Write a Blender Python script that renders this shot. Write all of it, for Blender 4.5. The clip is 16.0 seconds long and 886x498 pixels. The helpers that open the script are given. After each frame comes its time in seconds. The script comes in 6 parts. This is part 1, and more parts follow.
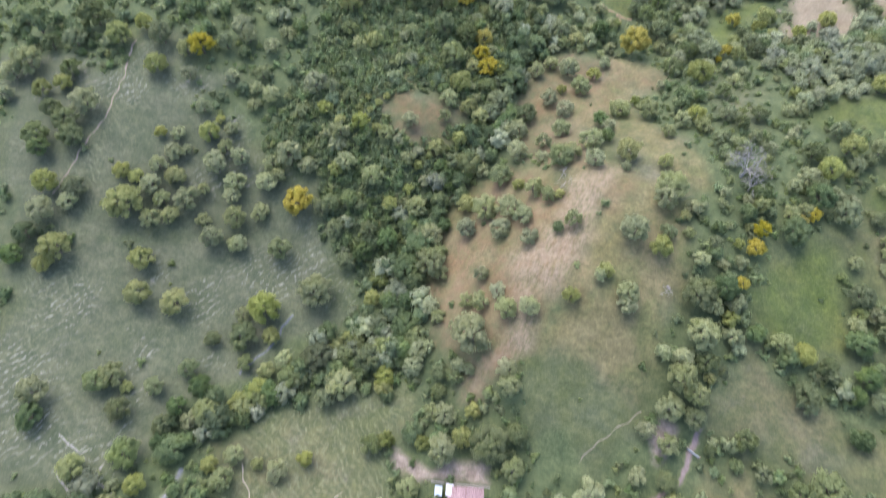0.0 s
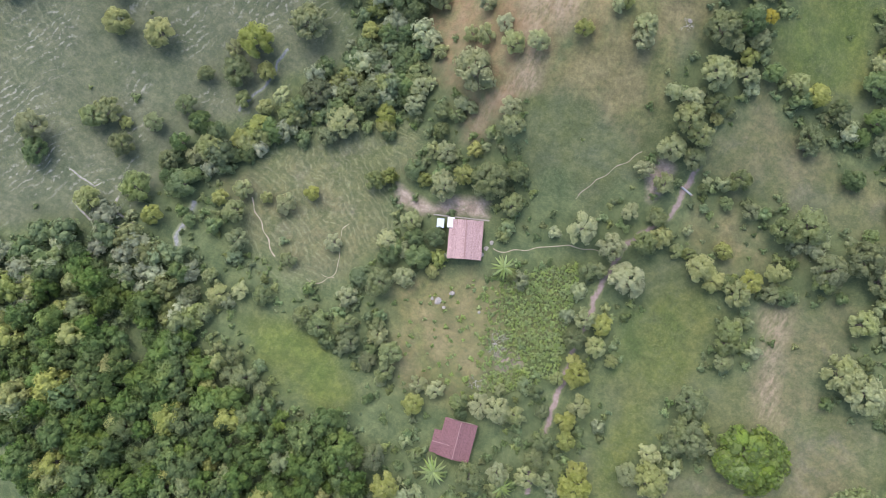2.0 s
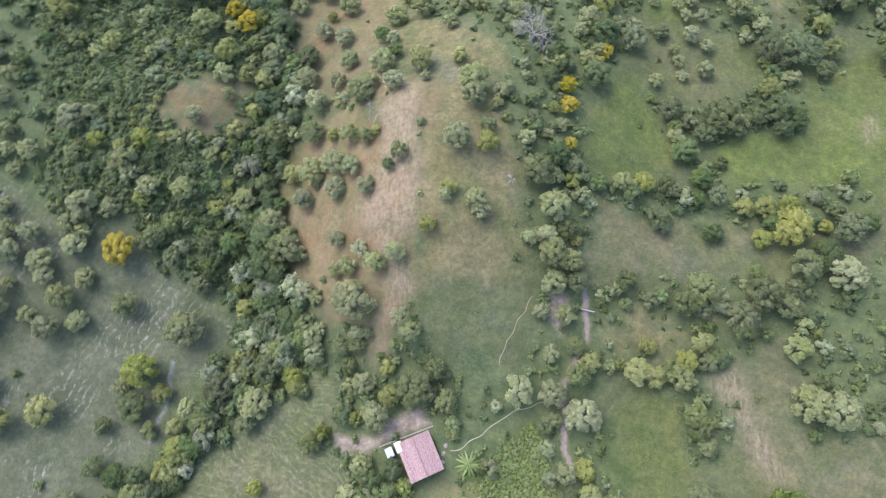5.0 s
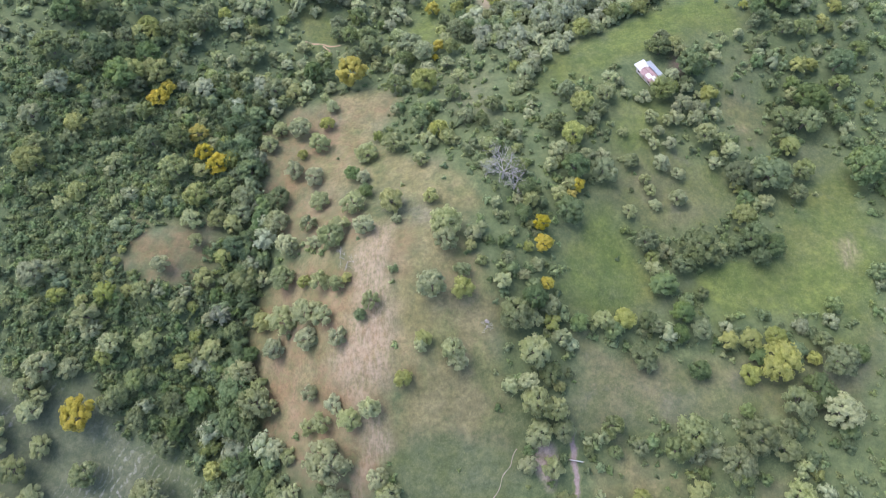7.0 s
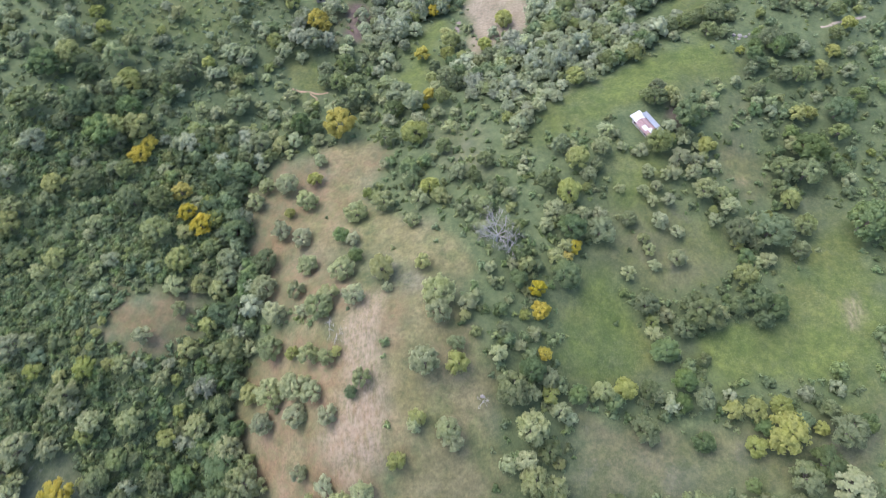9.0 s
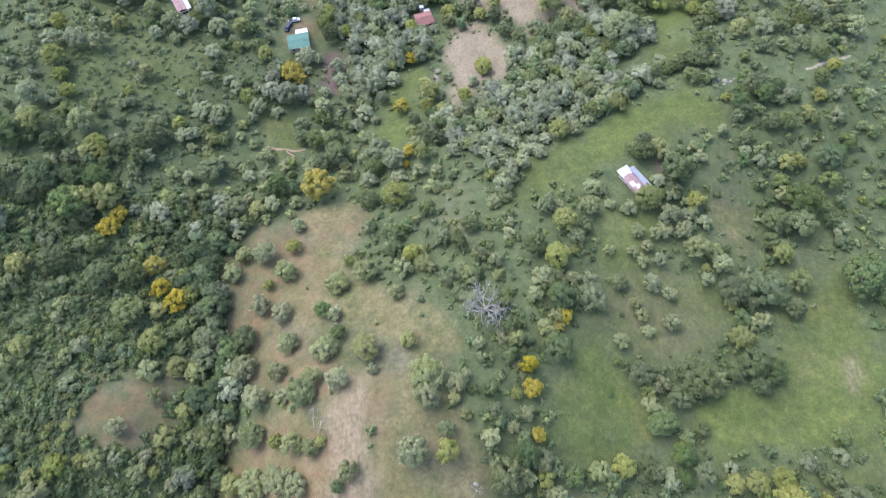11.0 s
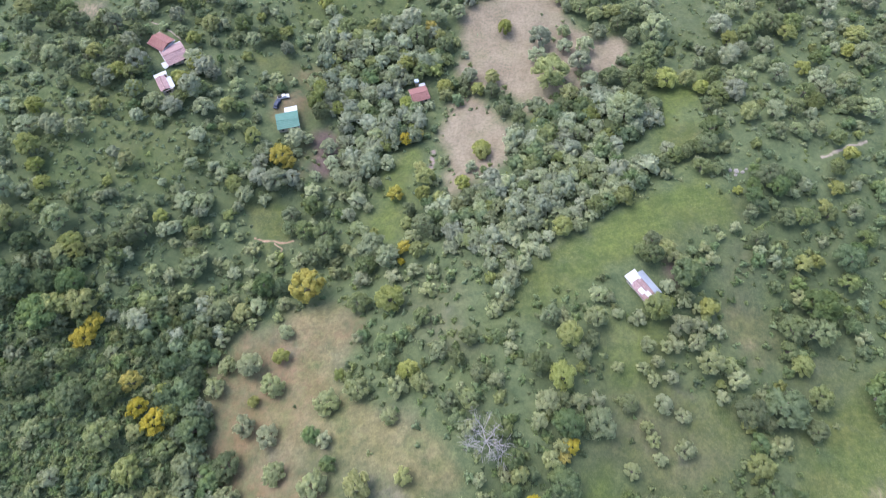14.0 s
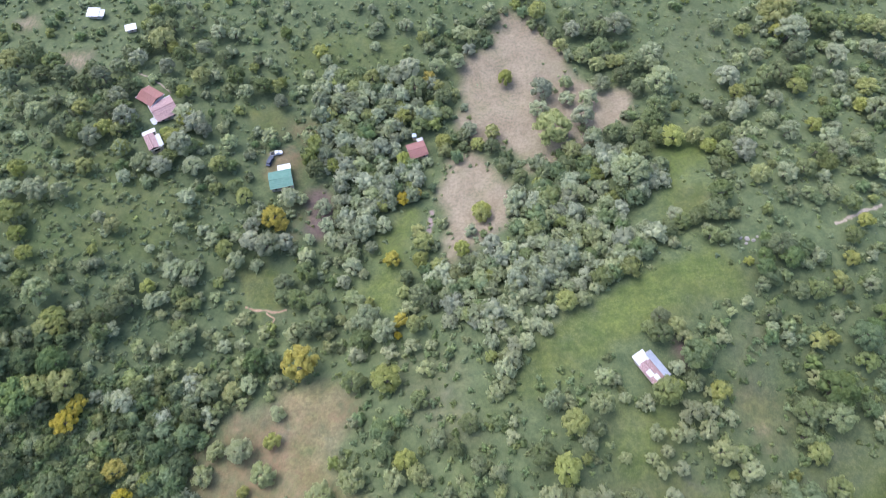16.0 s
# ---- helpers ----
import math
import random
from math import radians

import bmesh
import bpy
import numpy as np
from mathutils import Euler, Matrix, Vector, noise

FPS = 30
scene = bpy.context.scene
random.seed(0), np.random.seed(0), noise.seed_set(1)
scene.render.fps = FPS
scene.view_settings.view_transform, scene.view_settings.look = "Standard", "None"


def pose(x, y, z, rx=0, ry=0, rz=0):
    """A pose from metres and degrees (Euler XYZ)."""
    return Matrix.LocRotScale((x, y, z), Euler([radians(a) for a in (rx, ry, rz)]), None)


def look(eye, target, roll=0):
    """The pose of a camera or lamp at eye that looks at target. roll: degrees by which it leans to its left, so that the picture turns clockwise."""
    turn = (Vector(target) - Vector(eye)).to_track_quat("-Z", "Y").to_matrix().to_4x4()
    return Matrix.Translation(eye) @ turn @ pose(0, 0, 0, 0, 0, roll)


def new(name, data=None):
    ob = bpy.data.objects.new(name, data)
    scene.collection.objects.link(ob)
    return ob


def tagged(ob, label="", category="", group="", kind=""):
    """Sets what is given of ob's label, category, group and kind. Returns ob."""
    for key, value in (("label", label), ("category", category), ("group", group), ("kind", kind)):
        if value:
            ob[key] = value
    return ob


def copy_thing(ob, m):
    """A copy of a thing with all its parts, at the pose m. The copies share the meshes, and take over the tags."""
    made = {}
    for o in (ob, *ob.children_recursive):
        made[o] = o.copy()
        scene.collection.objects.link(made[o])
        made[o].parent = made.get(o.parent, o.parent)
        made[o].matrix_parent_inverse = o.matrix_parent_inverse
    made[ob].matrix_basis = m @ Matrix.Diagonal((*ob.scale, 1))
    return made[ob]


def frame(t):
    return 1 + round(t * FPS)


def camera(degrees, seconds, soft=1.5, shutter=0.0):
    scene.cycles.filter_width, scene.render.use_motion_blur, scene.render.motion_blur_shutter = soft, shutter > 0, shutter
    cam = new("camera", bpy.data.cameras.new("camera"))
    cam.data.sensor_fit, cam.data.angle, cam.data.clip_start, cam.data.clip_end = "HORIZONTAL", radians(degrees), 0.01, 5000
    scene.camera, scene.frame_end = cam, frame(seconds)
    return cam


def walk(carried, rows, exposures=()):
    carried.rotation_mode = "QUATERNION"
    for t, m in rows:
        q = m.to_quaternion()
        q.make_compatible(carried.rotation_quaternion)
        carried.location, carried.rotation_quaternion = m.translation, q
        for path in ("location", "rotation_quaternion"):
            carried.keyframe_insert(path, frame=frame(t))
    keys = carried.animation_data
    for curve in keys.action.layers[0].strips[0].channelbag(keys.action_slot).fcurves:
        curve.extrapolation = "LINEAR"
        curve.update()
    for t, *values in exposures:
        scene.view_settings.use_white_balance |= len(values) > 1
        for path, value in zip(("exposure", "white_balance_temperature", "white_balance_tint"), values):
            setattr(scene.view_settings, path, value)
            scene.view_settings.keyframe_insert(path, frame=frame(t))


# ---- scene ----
cam = camera(72.0, 16.0, soft=0.55, shutter=0.9)
PATH = [
    (0, (6.395, -7.742, 180.627), (5.936, -6.931, 178.858), -2.0),
    (0.5, (4.798, -9.646, 180.031), (4.459, -9.029, 178.159), -1.1),
    (1, (4.583, -10.457, 179.254), (4.467, -10.259, 177.267), -2.6),
    (1.5, (5.746, -10.016, 178.188), (5.66, -9.902, 176.193), -8.8),
    (2, (6.114, -9.448, 177.92), (6.022, -9.33, 175.926), -9.7),
    (2.5, (6.265, -8.752, 177.986), (6.206, -8.624, 175.991), -4.3),
    (3, (6.581, -8.055, 178.653), (6.552, -7.923, 176.657), 1.4),
    (3.4, (6.978, -7.206, 179.214), (6.946, -7.08, 177.219), -0.6),
    (3.5, (7.081, -6.862, 179.348), (7.031, -6.665, 177.359), -0.6),
    (4, (7.616, -4.226, 181.121), (7.443, -3.541, 179.25), -1.0),
    (4.2, (8.102, -2.327, 181.405), (8.027, -1.638, 179.529), 0.4),
    (6.3, (14.812, 25.2, 184.36), (14.807, 25.772, 182.444), -2.4),
    (6.5, (14.995, 27.445, 184.526), (15.0, 28.168, 182.662), -1.8),
    (7, (14.977, 31.72, 185.364), (14.992, 32.551, 183.545), -1.3),
    (7.5, (15.159, 36.296, 185.849), (15.176, 37.129, 184.031), -1.2),
    (8, (15.587, 41.276, 186.4), (15.605, 42.11, 184.582), -1.3),
    (8.5, (15.816, 46.306, 186.816), (15.837, 47.143, 185.0), -1.2),
    (9, (16.481, 51.548, 187.339), (16.514, 52.387, 185.524), -1.0),
    (9.2, (17.139, 53.879, 187.372), (17.174, 54.715, 185.556), -1.4),
    (11.3, (19.046, 76.271, 189.78), (19.125, 77.118, 187.97), -0.2),
    (11.5, (19.222, 78.422, 189.854), (19.302, 79.271, 188.045), -0.0),
    (12, (19.826, 83.967, 190.28), (19.907, 84.82, 188.472), -0.0),
    (12.5, (20.628, 89.603, 190.725), (20.708, 90.459, 188.919), -0.2),
    (13, (21.379, 95.191, 191.17), (21.459, 96.051, 189.366), -0.3),
    (13.5, (21.893, 101.035, 191.751), (21.975, 101.897, 189.948), -0.2),
    (14, (22.351, 106.857, 192.154), (22.436, 107.723, 190.353), -0.2),
    (14.5, (23.059, 112.698, 192.629), (23.144, 113.567, 190.83), -0.2),
    (15, (23.953, 118.603, 193.192), (24.037, 119.475, 191.394), -0.3),
    (15.5, (24.572, 124.655, 193.808), (24.658, 125.529, 192.012), -0.3),
    (16, (25.123, 130.484, 194.384), (25.21, 131.361, 192.589), -0.3),
]

# the picture runs a little cooler where the camera looks out over the valley
EXPOSURES = [(0.0, 1.40, 5850, 15), (1.2, 1.27, 6050, 13), (3.4, 1.27, 6050, 13), (4.2, 1.38, 5900, 15), (7.0, 1.38, 5780, 15.5), (12.0, 1.36, 5640, 16), (16.0, 1.34, 5640, 16)]
# the camera climbs gently and drifts north over the valley
walk(cam, [(t, look(eye, to, roll)) for t, eye, to, roll in PATH], EXPOSURES)

# ---------------------------------------------------------------- light
world = bpy.data.worlds.new("overcast_sky")
scene.world = world
world.use_nodes = True
wn = world.node_tree
sky = wn.nodes.new("ShaderNodeTexSky")
sky.sky_type = "NISHITA"
sky.sun_disc = False
sky.sun_elevation = radians(58)
sky.sun_rotation = radians(-50)
sky.air_density, sky.dust_density, sky.ozone_density = 1.0, 4.0, 1.0
wn.links.new(sky.outputs[0], wn.nodes["Background"].inputs[0])
wn.nodes["Background"].inputs[1].default_value = 0.175
sun_data = bpy.data.lights.new("sun", "SUN")
sun_data.energy, sun_data.angle, sun_data.color = 0.8, radians(40), (1.0, 0.95, 0.86)
sun = new("sun", sun_data)
sun.matrix_world = look((-60, 45, 120), (0, 0, 0))


# ---------------------------------------------------------------- the lie of the land
# Hills on an even lattice: 70 m apart from west to east, 62 m from south to north.
HILL_ROWS = (
    (2.7, 5, 6.9, 2.9, -1.1, 0.3, 0.2),
    (3.7, -3.2, -5, -3.3, -3.2, 5.8, 1.9),
    (6.4, -6.6, -9.7, 2.5, -5.3, 12.1, 4.3),
    (9.3, 3.9, 5.6, 20.6, -10.1, 0.2, 0.6),
    (4.4, -1.1, -11.2, 4.7, 7.3, 2.1, -1.5),
    (3, 8.9, 0.1, -8.8, 6, 5.7, 0.2),
    (0.3, 1.8, -0.3, -5.4, -3.9, -3.7, -1.7),
    (-0.9, -3.6, -3.6, 0.9, 0.4, -2.7, -1.2),
)
HILL_X, HILL_Y = np.meshgrid(np.arange(7) * 70.0 - 180.0, np.arange(8) * 62.0 - 80.0)
HILL_H = np.array(HILL_ROWS)

# The tan ridge, the ravine west of it and lesser rises and hollows: middle, height, half-widths.
RISES = (
    (10, 98, 5.5, 20, 30), (-6, 74, 4.7, 18, 20), (-44, 98, -6.3, 14, 35), (8, 54, 2.2, 20, 16),
    (-76, 108, 5.7, 24, 24), (-56, 82, -2.5, 18, 18), (74, 108, -2.6, 16, 22), (140, 104, 3.4, 26, 26),
    (-25, 208, -2.8, 22, 22), (42, 222, 1.4, 22, 22), (0, 146, -3.3, 22, 18), (106, 188, 1.6, 20, 20),
    (172, 220, 2.7, 28, 28), (108, 56, 2.5, 24, 20), (99, 243, -1.7, 18, 16), (-16, 108, 2.7, 14, 16),
    (140, 150, -5.5, 22, 24),
)


def ripple(x, y, seed):
    """Uneven offsets in metres, to roughen outlines."""
    rng = np.random.RandomState(seed)
    out = np.zeros(x.shape)
    for wave in (31.0, 17.0, 9.0, 5.0, 3.1):
        for _ in range(2):
            a, p = rng.uniform(0, 6.28, 2)
            out += wave / 14.0 * np.sin((x * math.cos(a) + y * math.sin(a)) * 6.28 / wave + p)
    return out


def ground(x, y):
    """Height of the land."""
    return float(grounds(np.array([x], float), np.array([y], float))[0])


def grounds(x, y):
    z = np.full(x.shape, 4.0)
    for hx, hy, hh in zip(HILL_X.ravel(), HILL_Y.ravel(), HILL_H.ravel()):
        z += hh * np.exp(-((x - hx) ** 2 + (y - hy) ** 2) / 7200.0)
    for cx, cy, h, sx, sy in RISES:
        z += h * np.exp(-((x - cx) / sx) ** 2 / 2 - ((y - cy) / sy) ** 2 / 2)
    return z + 0.12 * ripple(x, y, 5)


# ---------------------------------------------------------------- plan of the open land
GAP_EAST = [
    (87.7, 75.7), (117.3, 74.7), (141.2, 77.9), (132.5, 52.3), (83.4, 55.5),
]
WORN_STRIP = [
    (86.7, 26.9), (91.6, 28.8), (96.8, 17.9), (104, 3), (99, 0), (90.9, 13),
]
HILL_OPEN = [
    (-176, 95), (-162, 103), (-155, 93), (-134.8, 93.9), (-140.9, 79), (-126.7, 85.8), (-109.6, 73.7), (-89.3, 74.4), (-76, 66), (-80, 58), (-135, 23), (-155, 11), (-161, 3), (-221, 64), (-197, 79), (-178, 80),
]
GLADE_LOW = [
    (78.9, 164.9), (93.1, 154.2), (100.3, 140.3), (108.3, 131.3), (106.7, 114.7), (92.4, 111.4), (81.8, 106), (75.8, 121.1), (67.5, 127.8), (74.4, 136.6), (71.1, 148.2),
]
TAN_BANK = [
    (119.2, 162), (129.6, 155), (125.1, 143.7), (119.4, 144.2), (112, 152.9),
]
GLADE_EAST = [
    (146.1, 159.1), (159.6, 154.6), (141.7, 133.2), (127.7, 128.5), (122.1, 124.1), (118.4, 128.3), (140.2, 148.3),
]
PASTURE_UPPER = [
    (117, 123), (149.5, 125.3), (150.7, 112.2), (139.9, 86.7), (92.1, 93.1), (97.9, 100.9), (120.7, 102),
]
RIDGE_WIDE = [
    (-40.9, 142.3), (-38.5, 172.7), (-23.5, 179.9), (-5.2, 181.7), (2.8, 164.9), (-8.4, 148.2), (7, 133.8), (24, 131.5), (23.7, 96.7), (-4.2, 98.4), (-28, 113.9), (-37.9, 131.5),
]
HAMLET_SLOPE = [
    (-119, 283), (-89, 285), (-66, 267), (-46.1, 253.1), (-53.2, 239.2), (-75.1, 229.1), (-101, 225), (-117, 242),
]
FLANK_EAST = [
    (1.5, 101.5), (22.8, 115.2), (32.6, 88.6), (30.5, 72.4), (17.6, 66.5), (2.2, 63.8), (-0.7, 72),
]
STRAW_PLOT = [
    (-13, -16), (8, 1), (21, -16), (22, -32), (4, -42),
]
RIDGE_SOIL = [
    (-43.6, 99.5), (-37.9, 103.8), (-23.3, 110.8), (-12.9, 106.5), (-6.2, 110.6), (-3.1, 114.3), (2.0, 111.6), (1.6, 79.6), (2.1, 54.6), (-41.3, 57.2), (-44.6, 79.6),
]
RIDGE_TRACK = [
    (-4.8, 114.5), (1.9, 114.7), (0.4, 101.2), (0.3, 88.7), (1.6, 76.7), (1.2, 67.1), (-12.9, 68.2), (-17.0, 75.8), (-12.6, 82.6), (-9.4, 92.9), (-11.1, 102.8),
]
RIDGE_GRASS = [
    (2.0, 111.6), (13.5, 116.6), (24.4, 106.9), (28.2, 90.9), (31.9, 76.0), (32.1, 53.6), (2.1, 54.6), (1.6, 79.6),
]
RIDGE_FOOT_SOIL = [
    (-39.9, 65.4), (-9.3, 71.5), (-4.6, 59.3), (-2.7, 51.1), (-8.8, 42.2), (-8.9, 34.6), (-12.8, 36.6), (-14.7, 43.3), (-22.8, 41.7), (-31.1, 50.1),
]
FOOT_TRACK = [
    (-13.3, 71.2), (-6.4, 73.1), (-5.5, 64), (-1.7, 52.9), (-5.7, 46.6), (-7.8, 41.2), (-7.9, 34.6), (-10.9, 33.7), (-12.7, 43.2), (-7.6, 50.4), (-7.5, 58.5),
]
YARD_SOIL = [
    (-26, 12), (-23, 14), (-18, 12), (-11, 11), (-7, 15), (3, 19.9), (6, 15), (-10, 9), (-14, 7), (-21, 7),
]
PASTURE_MID = [
    (50, 100), (62.4, 118.8), (75.8, 116.1), (74.9, 102.2), (77.5, 90.7), (64.3, 86.5), (52, 89), (47.9, 92.8),
]
PASTURE_EAST = [
    (94, 96.1), (119.7, 99), (139, 114.3), (159.3, 125.2), (141.2, 78.9), (115.5, 80.8), (94.6, 83.6),
]
PASTURE_HOUSE = [
    (56, 172.9), (65.9, 189.8), (111.6, 212.7), (126.4, 213.5), (126.7, 193.7), (100.4, 184.4), (85.7, 178.6), (75.9, 175.8), (55, 167),
]
SLOPE_SCRUB = [
    (73, 163), (82.9, 166.9), (102.3, 135.3), (107.9, 122), (101, 114), (77.8, 114.1), (70.6, 125.9),
]
MEADOW_FOOT = [
    (-3.6, 58.4), (26.5, 76.8), (35.7, 57.3), (35.9, 36.8), (24.9, 24.9), (14, 24.8), (1.1, 44.7),
]
PASTURE_LANE = [
    (51, 10), (57, 30), (71.9, 25), (76.9, 21), (81, 5), (73, -5), (76, -20), (74, -39), (67, -42), (59, -19), (57, -5),
]
PASTURE_SE = [
    (83.8, 23.9), (103, 41.5), (112.4, 28.8), (110.9, 10), (126.9, 13), (141, -19), (94, -48), (77, -41), (90, -15), (85, -1), (89.9, 13),
]
PASTURE_NE = [
    (44.9, 106.7), (69.6, 122), (82.5, 92.6), (76.5, 90.7), (60.2, 86.4),
]
PASTURE_GAP = [
    (48.8, 71.7), (57.1, 82.1), (71, 71), (60.9, 57.9), (51.9, 54.8),
]
PASTURE_GAP_SOUTH = [
    (51.9, 42.9), (64.9, 54.8), (79.6, 44.7), (65.9, 34.9),
]
GARDEN = [
    (-8, -19), (12, 0), (35, 17), (45, -15), (34, -27), (26, -33), (5, -40),
]
MEADOW_WEST = [
    (-70, -11), (-59.1, 10), (-25, 31), (-20, 18), (-26, 11), (-18, 0), (-23, -22), (-41, -28), (-57, -25),
]
HILL_MEADOW = [
    (-159, 2), (-99, 41), (-76, 36), (-80, 12), (-81, 0), (-95, -23), (-78, -29), (-124, -57),
]
HILL_MEADOW_UPPER = [
    (-153, -6), (-160, 17), (-140, 29), (-82.8, 62.9), (-69.3, 54.2), (-53.5, 43.4), (-74, 3), (-87, -33), (-111, -47),
]
HILL_STRIP = [
    (-181, 99), (-166, 62), (-164, 35), (-160, 17), (-146, -6), (-138, -22), (-130, -17), (-145, 22), (-157, 52), (-164, 82),
]
FIELD_NORTH = [
    (73, 338), (85, 336), (90, 326), (97, 307), (105, 291), (115, 288), (113.1, 275.1), (101.1, 271.3), (89.2, 265.4), (83.1, 264.3), (77.1, 257.3), (71.1, 255.1), (65, 268), (61, 274), (51, 275), (46, 287), (52, 313), (63, 323),
]
FIELD_NORTH_NEAR = [
    (41, 265.9), (50, 270.9), (60, 257.9), (61.9, 243.8), (54.8, 228.3), (43.9, 223.3), (34.9, 218.4), (34.9, 235.3),
]
FIELD_NORTH_SIDE = [
    (87.9, 266.2), (94.6, 272.4), (103.7, 284.0), (111.4, 291.8), (118.2, 288.1), (113.9, 272.0), (106.3, 270.2), (99.4, 263.9), (92.4, 261.8),
]
CLEARING = [
    (-38.6, 225.8), (-23.5, 226.9), (-20.6, 220.1), (-16.6, 211.3), (-22.7, 207.2), (-33.8, 206.1), (-36.8, 213.1),
]
HILL_CLEARING = [
    (-80.5, 110.3), (-78.9, 122.1), (-70.4, 126.4), (-56.8, 123.0), (-59.1, 113.2), (-66.4, 104.3), (-75.6, 103.8),
]
NORTH_EAST_OPEN = [
    (149, 336), (175, 330), (168, 302), (156.9, 285.9), (141.8, 274.8), (130.9, 276.9), (135, 303), (144, 319),
]
EAST_STRIP = [
    (119.2, 178.2), (129.6, 181.4), (124.1, 146.7), (117.5, 153.2), (112.6, 163.6),
]
PASTURE_FAR_EAST = [
    (128.6, 127.5), (163.5, 138.8), (139.9, 86.7), (91.1, 93.2), (102.5, 97.6), (119.8, 104.1),
]
HAMLET_YARD = [
    (-32, 276), (-19, 287), (-14, 281), (-15, 268), (-20, 268), (-30, 268),
]
FOREST_SOUTH = [
    (-132.0, -58.6), (-116.4, -50.8), (-96.3, -44.5), (-83.7, -38.2), (-68.1, -35.3), (-51.4, -47.5), (-35.0, -61.9), (-24.3, -59.4), (-1.7, -54.4), (12.4, -70.0), (22.9, -85.4), (-81.9, -141.1),
]
FOREST_RAVINE = [
    (-70.1, 184.1), (-57.4, 189.4), (-42.5, 181.6), (-44.5, 164.6), (-46.7, 148), (-31.6, 130), (-34.6, 118.1), (-41.3, 106), (-46.7, 84.7), (-47.3, 65.8), (-58.1, 65.2), (-54.4, 83.9), (-51.9, 106.2), (-51.6, 127.8), (-52.5, 148.6), (-64.1, 165.1),
]
FOREST_STREAM = [
    (-88, -17), (-79, 11), (-62.2, 30.1), (-54.6, 47.5), (-53.3, 64.6), (-43.2, 68.9), (-31.1, 50.1), (-28, 33), (-41.2, 27.1), (-56.1, 19), (-69, 2), (-75, -13), (-78, -23),
]
FOREST_NORTH = [
    (63, 256.9), (110.2, 265.3), (112.9, 221.9), (90.7, 204.6), (64.8, 200.7), (37, 188.8), (29, 198.7), (32.9, 215.5), (57.8, 225.4),
]
FOREST_HAMLET = [
    (-10, 319), (38, 315), (41, 276), (32, 254.7), (6, 235.1), (-11, 260.1),
]
WHITE_PATCH = [
    (-115, 330), (-109, 331), (-102, 332), (-102, 325), (-105, 321), (-113, 327),
]
FAR_PATCH = [
    (-137, 353), (-131, 355), (-128, 349), (-134, 346),
]
LANE_PATCH = [
    (38.8, 46.6), (40.8, 50.6), (43.8, 50.7), (44.8, 45.8), (42.9, 40.8),
]
RED_PATCH = [
    (26, -19), (29, -17), (32, -18), (31, -21), (28, -22),
]
GAP_FIELD_A = [
    (52, 83.9), (60.1, 81.2), (72.1, 77.2), (86.9, 79.9), (83.4, 55.5), (47.8, 57.7), (50.9, 71.8),
]
GAP_FIELD_B = [
    (88.6, 73.6), (103.9, 75.1), (99.6, 54.1), (85.3, 55.4),
]
GAP_FIELD_C = [
    (103.5, 63.9), (113.2, 66.7), (108.4, 54), (100.5, 54),
]
BRIGHT_GLADE = [
    (106.5, 236.7), (127.9, 237.9), (125.7, 224.7), (111, 223), (98.2, 225.3),
]
UPPER_GLADE = [
    (124.1, 262.1), (140.7, 261.6), (134.7, 244.7), (123.2, 247.2),
]
WEST_SCRUB = [
    (-110, 270), (-77, 270), (-47, 258.1), (-48.2, 236.3), (-60.2, 227.3), (-94, 228), (-110, 239), (-113, 260),
]
NORTH_GRASS = [
    (-24, 339), (35, 333), (30, 310), (4, 315), (-10, 310), (-24, 317),
]
SLOPE_WEEDS = [
    (55.9, 185.8), (70.8, 191.7), (83.7, 183.6), (78.9, 173.8), (65, 168), (52, 165), (40, 159.1), (40, 170), (50, 178.9),
]
SLOPE_LOW = [
    (79.9, 164.9), (94, 160), (90.2, 144.3), (74.2, 144.3), (74.1, 153.1),
]
MID_SLOPE = [
    (15, 184.2), (38, 184.9), (42, 173), (36, 157.2), (23, 155.5), (15, 173.4),
]
HAMLET_GRASS = [
    (-37, 299), (-19, 296), (-24, 284), (-35, 287),
]
UPPER_SOIL = [
    (-43.3, 133.3), (-45.5, 157.6), (-34.0, 173.8), (-17.7, 177.5), (1.0, 170.3), (-6.9, 160.7), (-16.2, 150.5), (-22.7, 133.9), (-10.3, 119.8), (-3.0, 112.2), (-20.3, 109.9), (-38.5, 116.3),
]
ORANGE_SPOT = [
    (-19.4, 153.5), (-14.5, 159.8), (-9.4, 163.3), (-7.8, 157.8), (-12.2, 153.9),
]
RIDGE_PLATEAU = [
    (-20.1, 162.8), (-17.7, 176.5), (-5.3, 176.1), (-0.7, 146.6), (10.6, 143.7), (26.2, 133.3), (28.8, 121.8), (13.6, 118.6), (1.6, 128.9), (-22.7, 133.9), (-31.0, 139.7),
]
HAMLET_BARE = [
    (-13.4, 259.5), (-7.3, 260.8), (-9.6, 241.2), (-16.5, 239.3),
]
RILL_MEADOW = [
    (-60.1, -11.8), (-58.1, -15.4), (-53.7, -18.1), (-48.9, -20.8), (-46.5, -23.3), (-44.2, -24.6),
]
RILL_FORK = [
    (-34.8, -26.0), (-30.2, -25.4), (-27.1, -22.6), (-26.3, -18.8), (-29.5, -14.2), (-31.7, -8.6), (-30.3, -3.8),
]
RILL_FORK_SIDE = [
    (-31.6, -22.4), (-28.3, -22.1), (-25.2, -20.8),
]
RILL_ROCKS = [
    (-102.9, -33.6), (-101.9, -37.8), (-97.1, -40.1), (-91.3, -39.5), (-86.0, -37.0), (-83.4, -33.2),
]
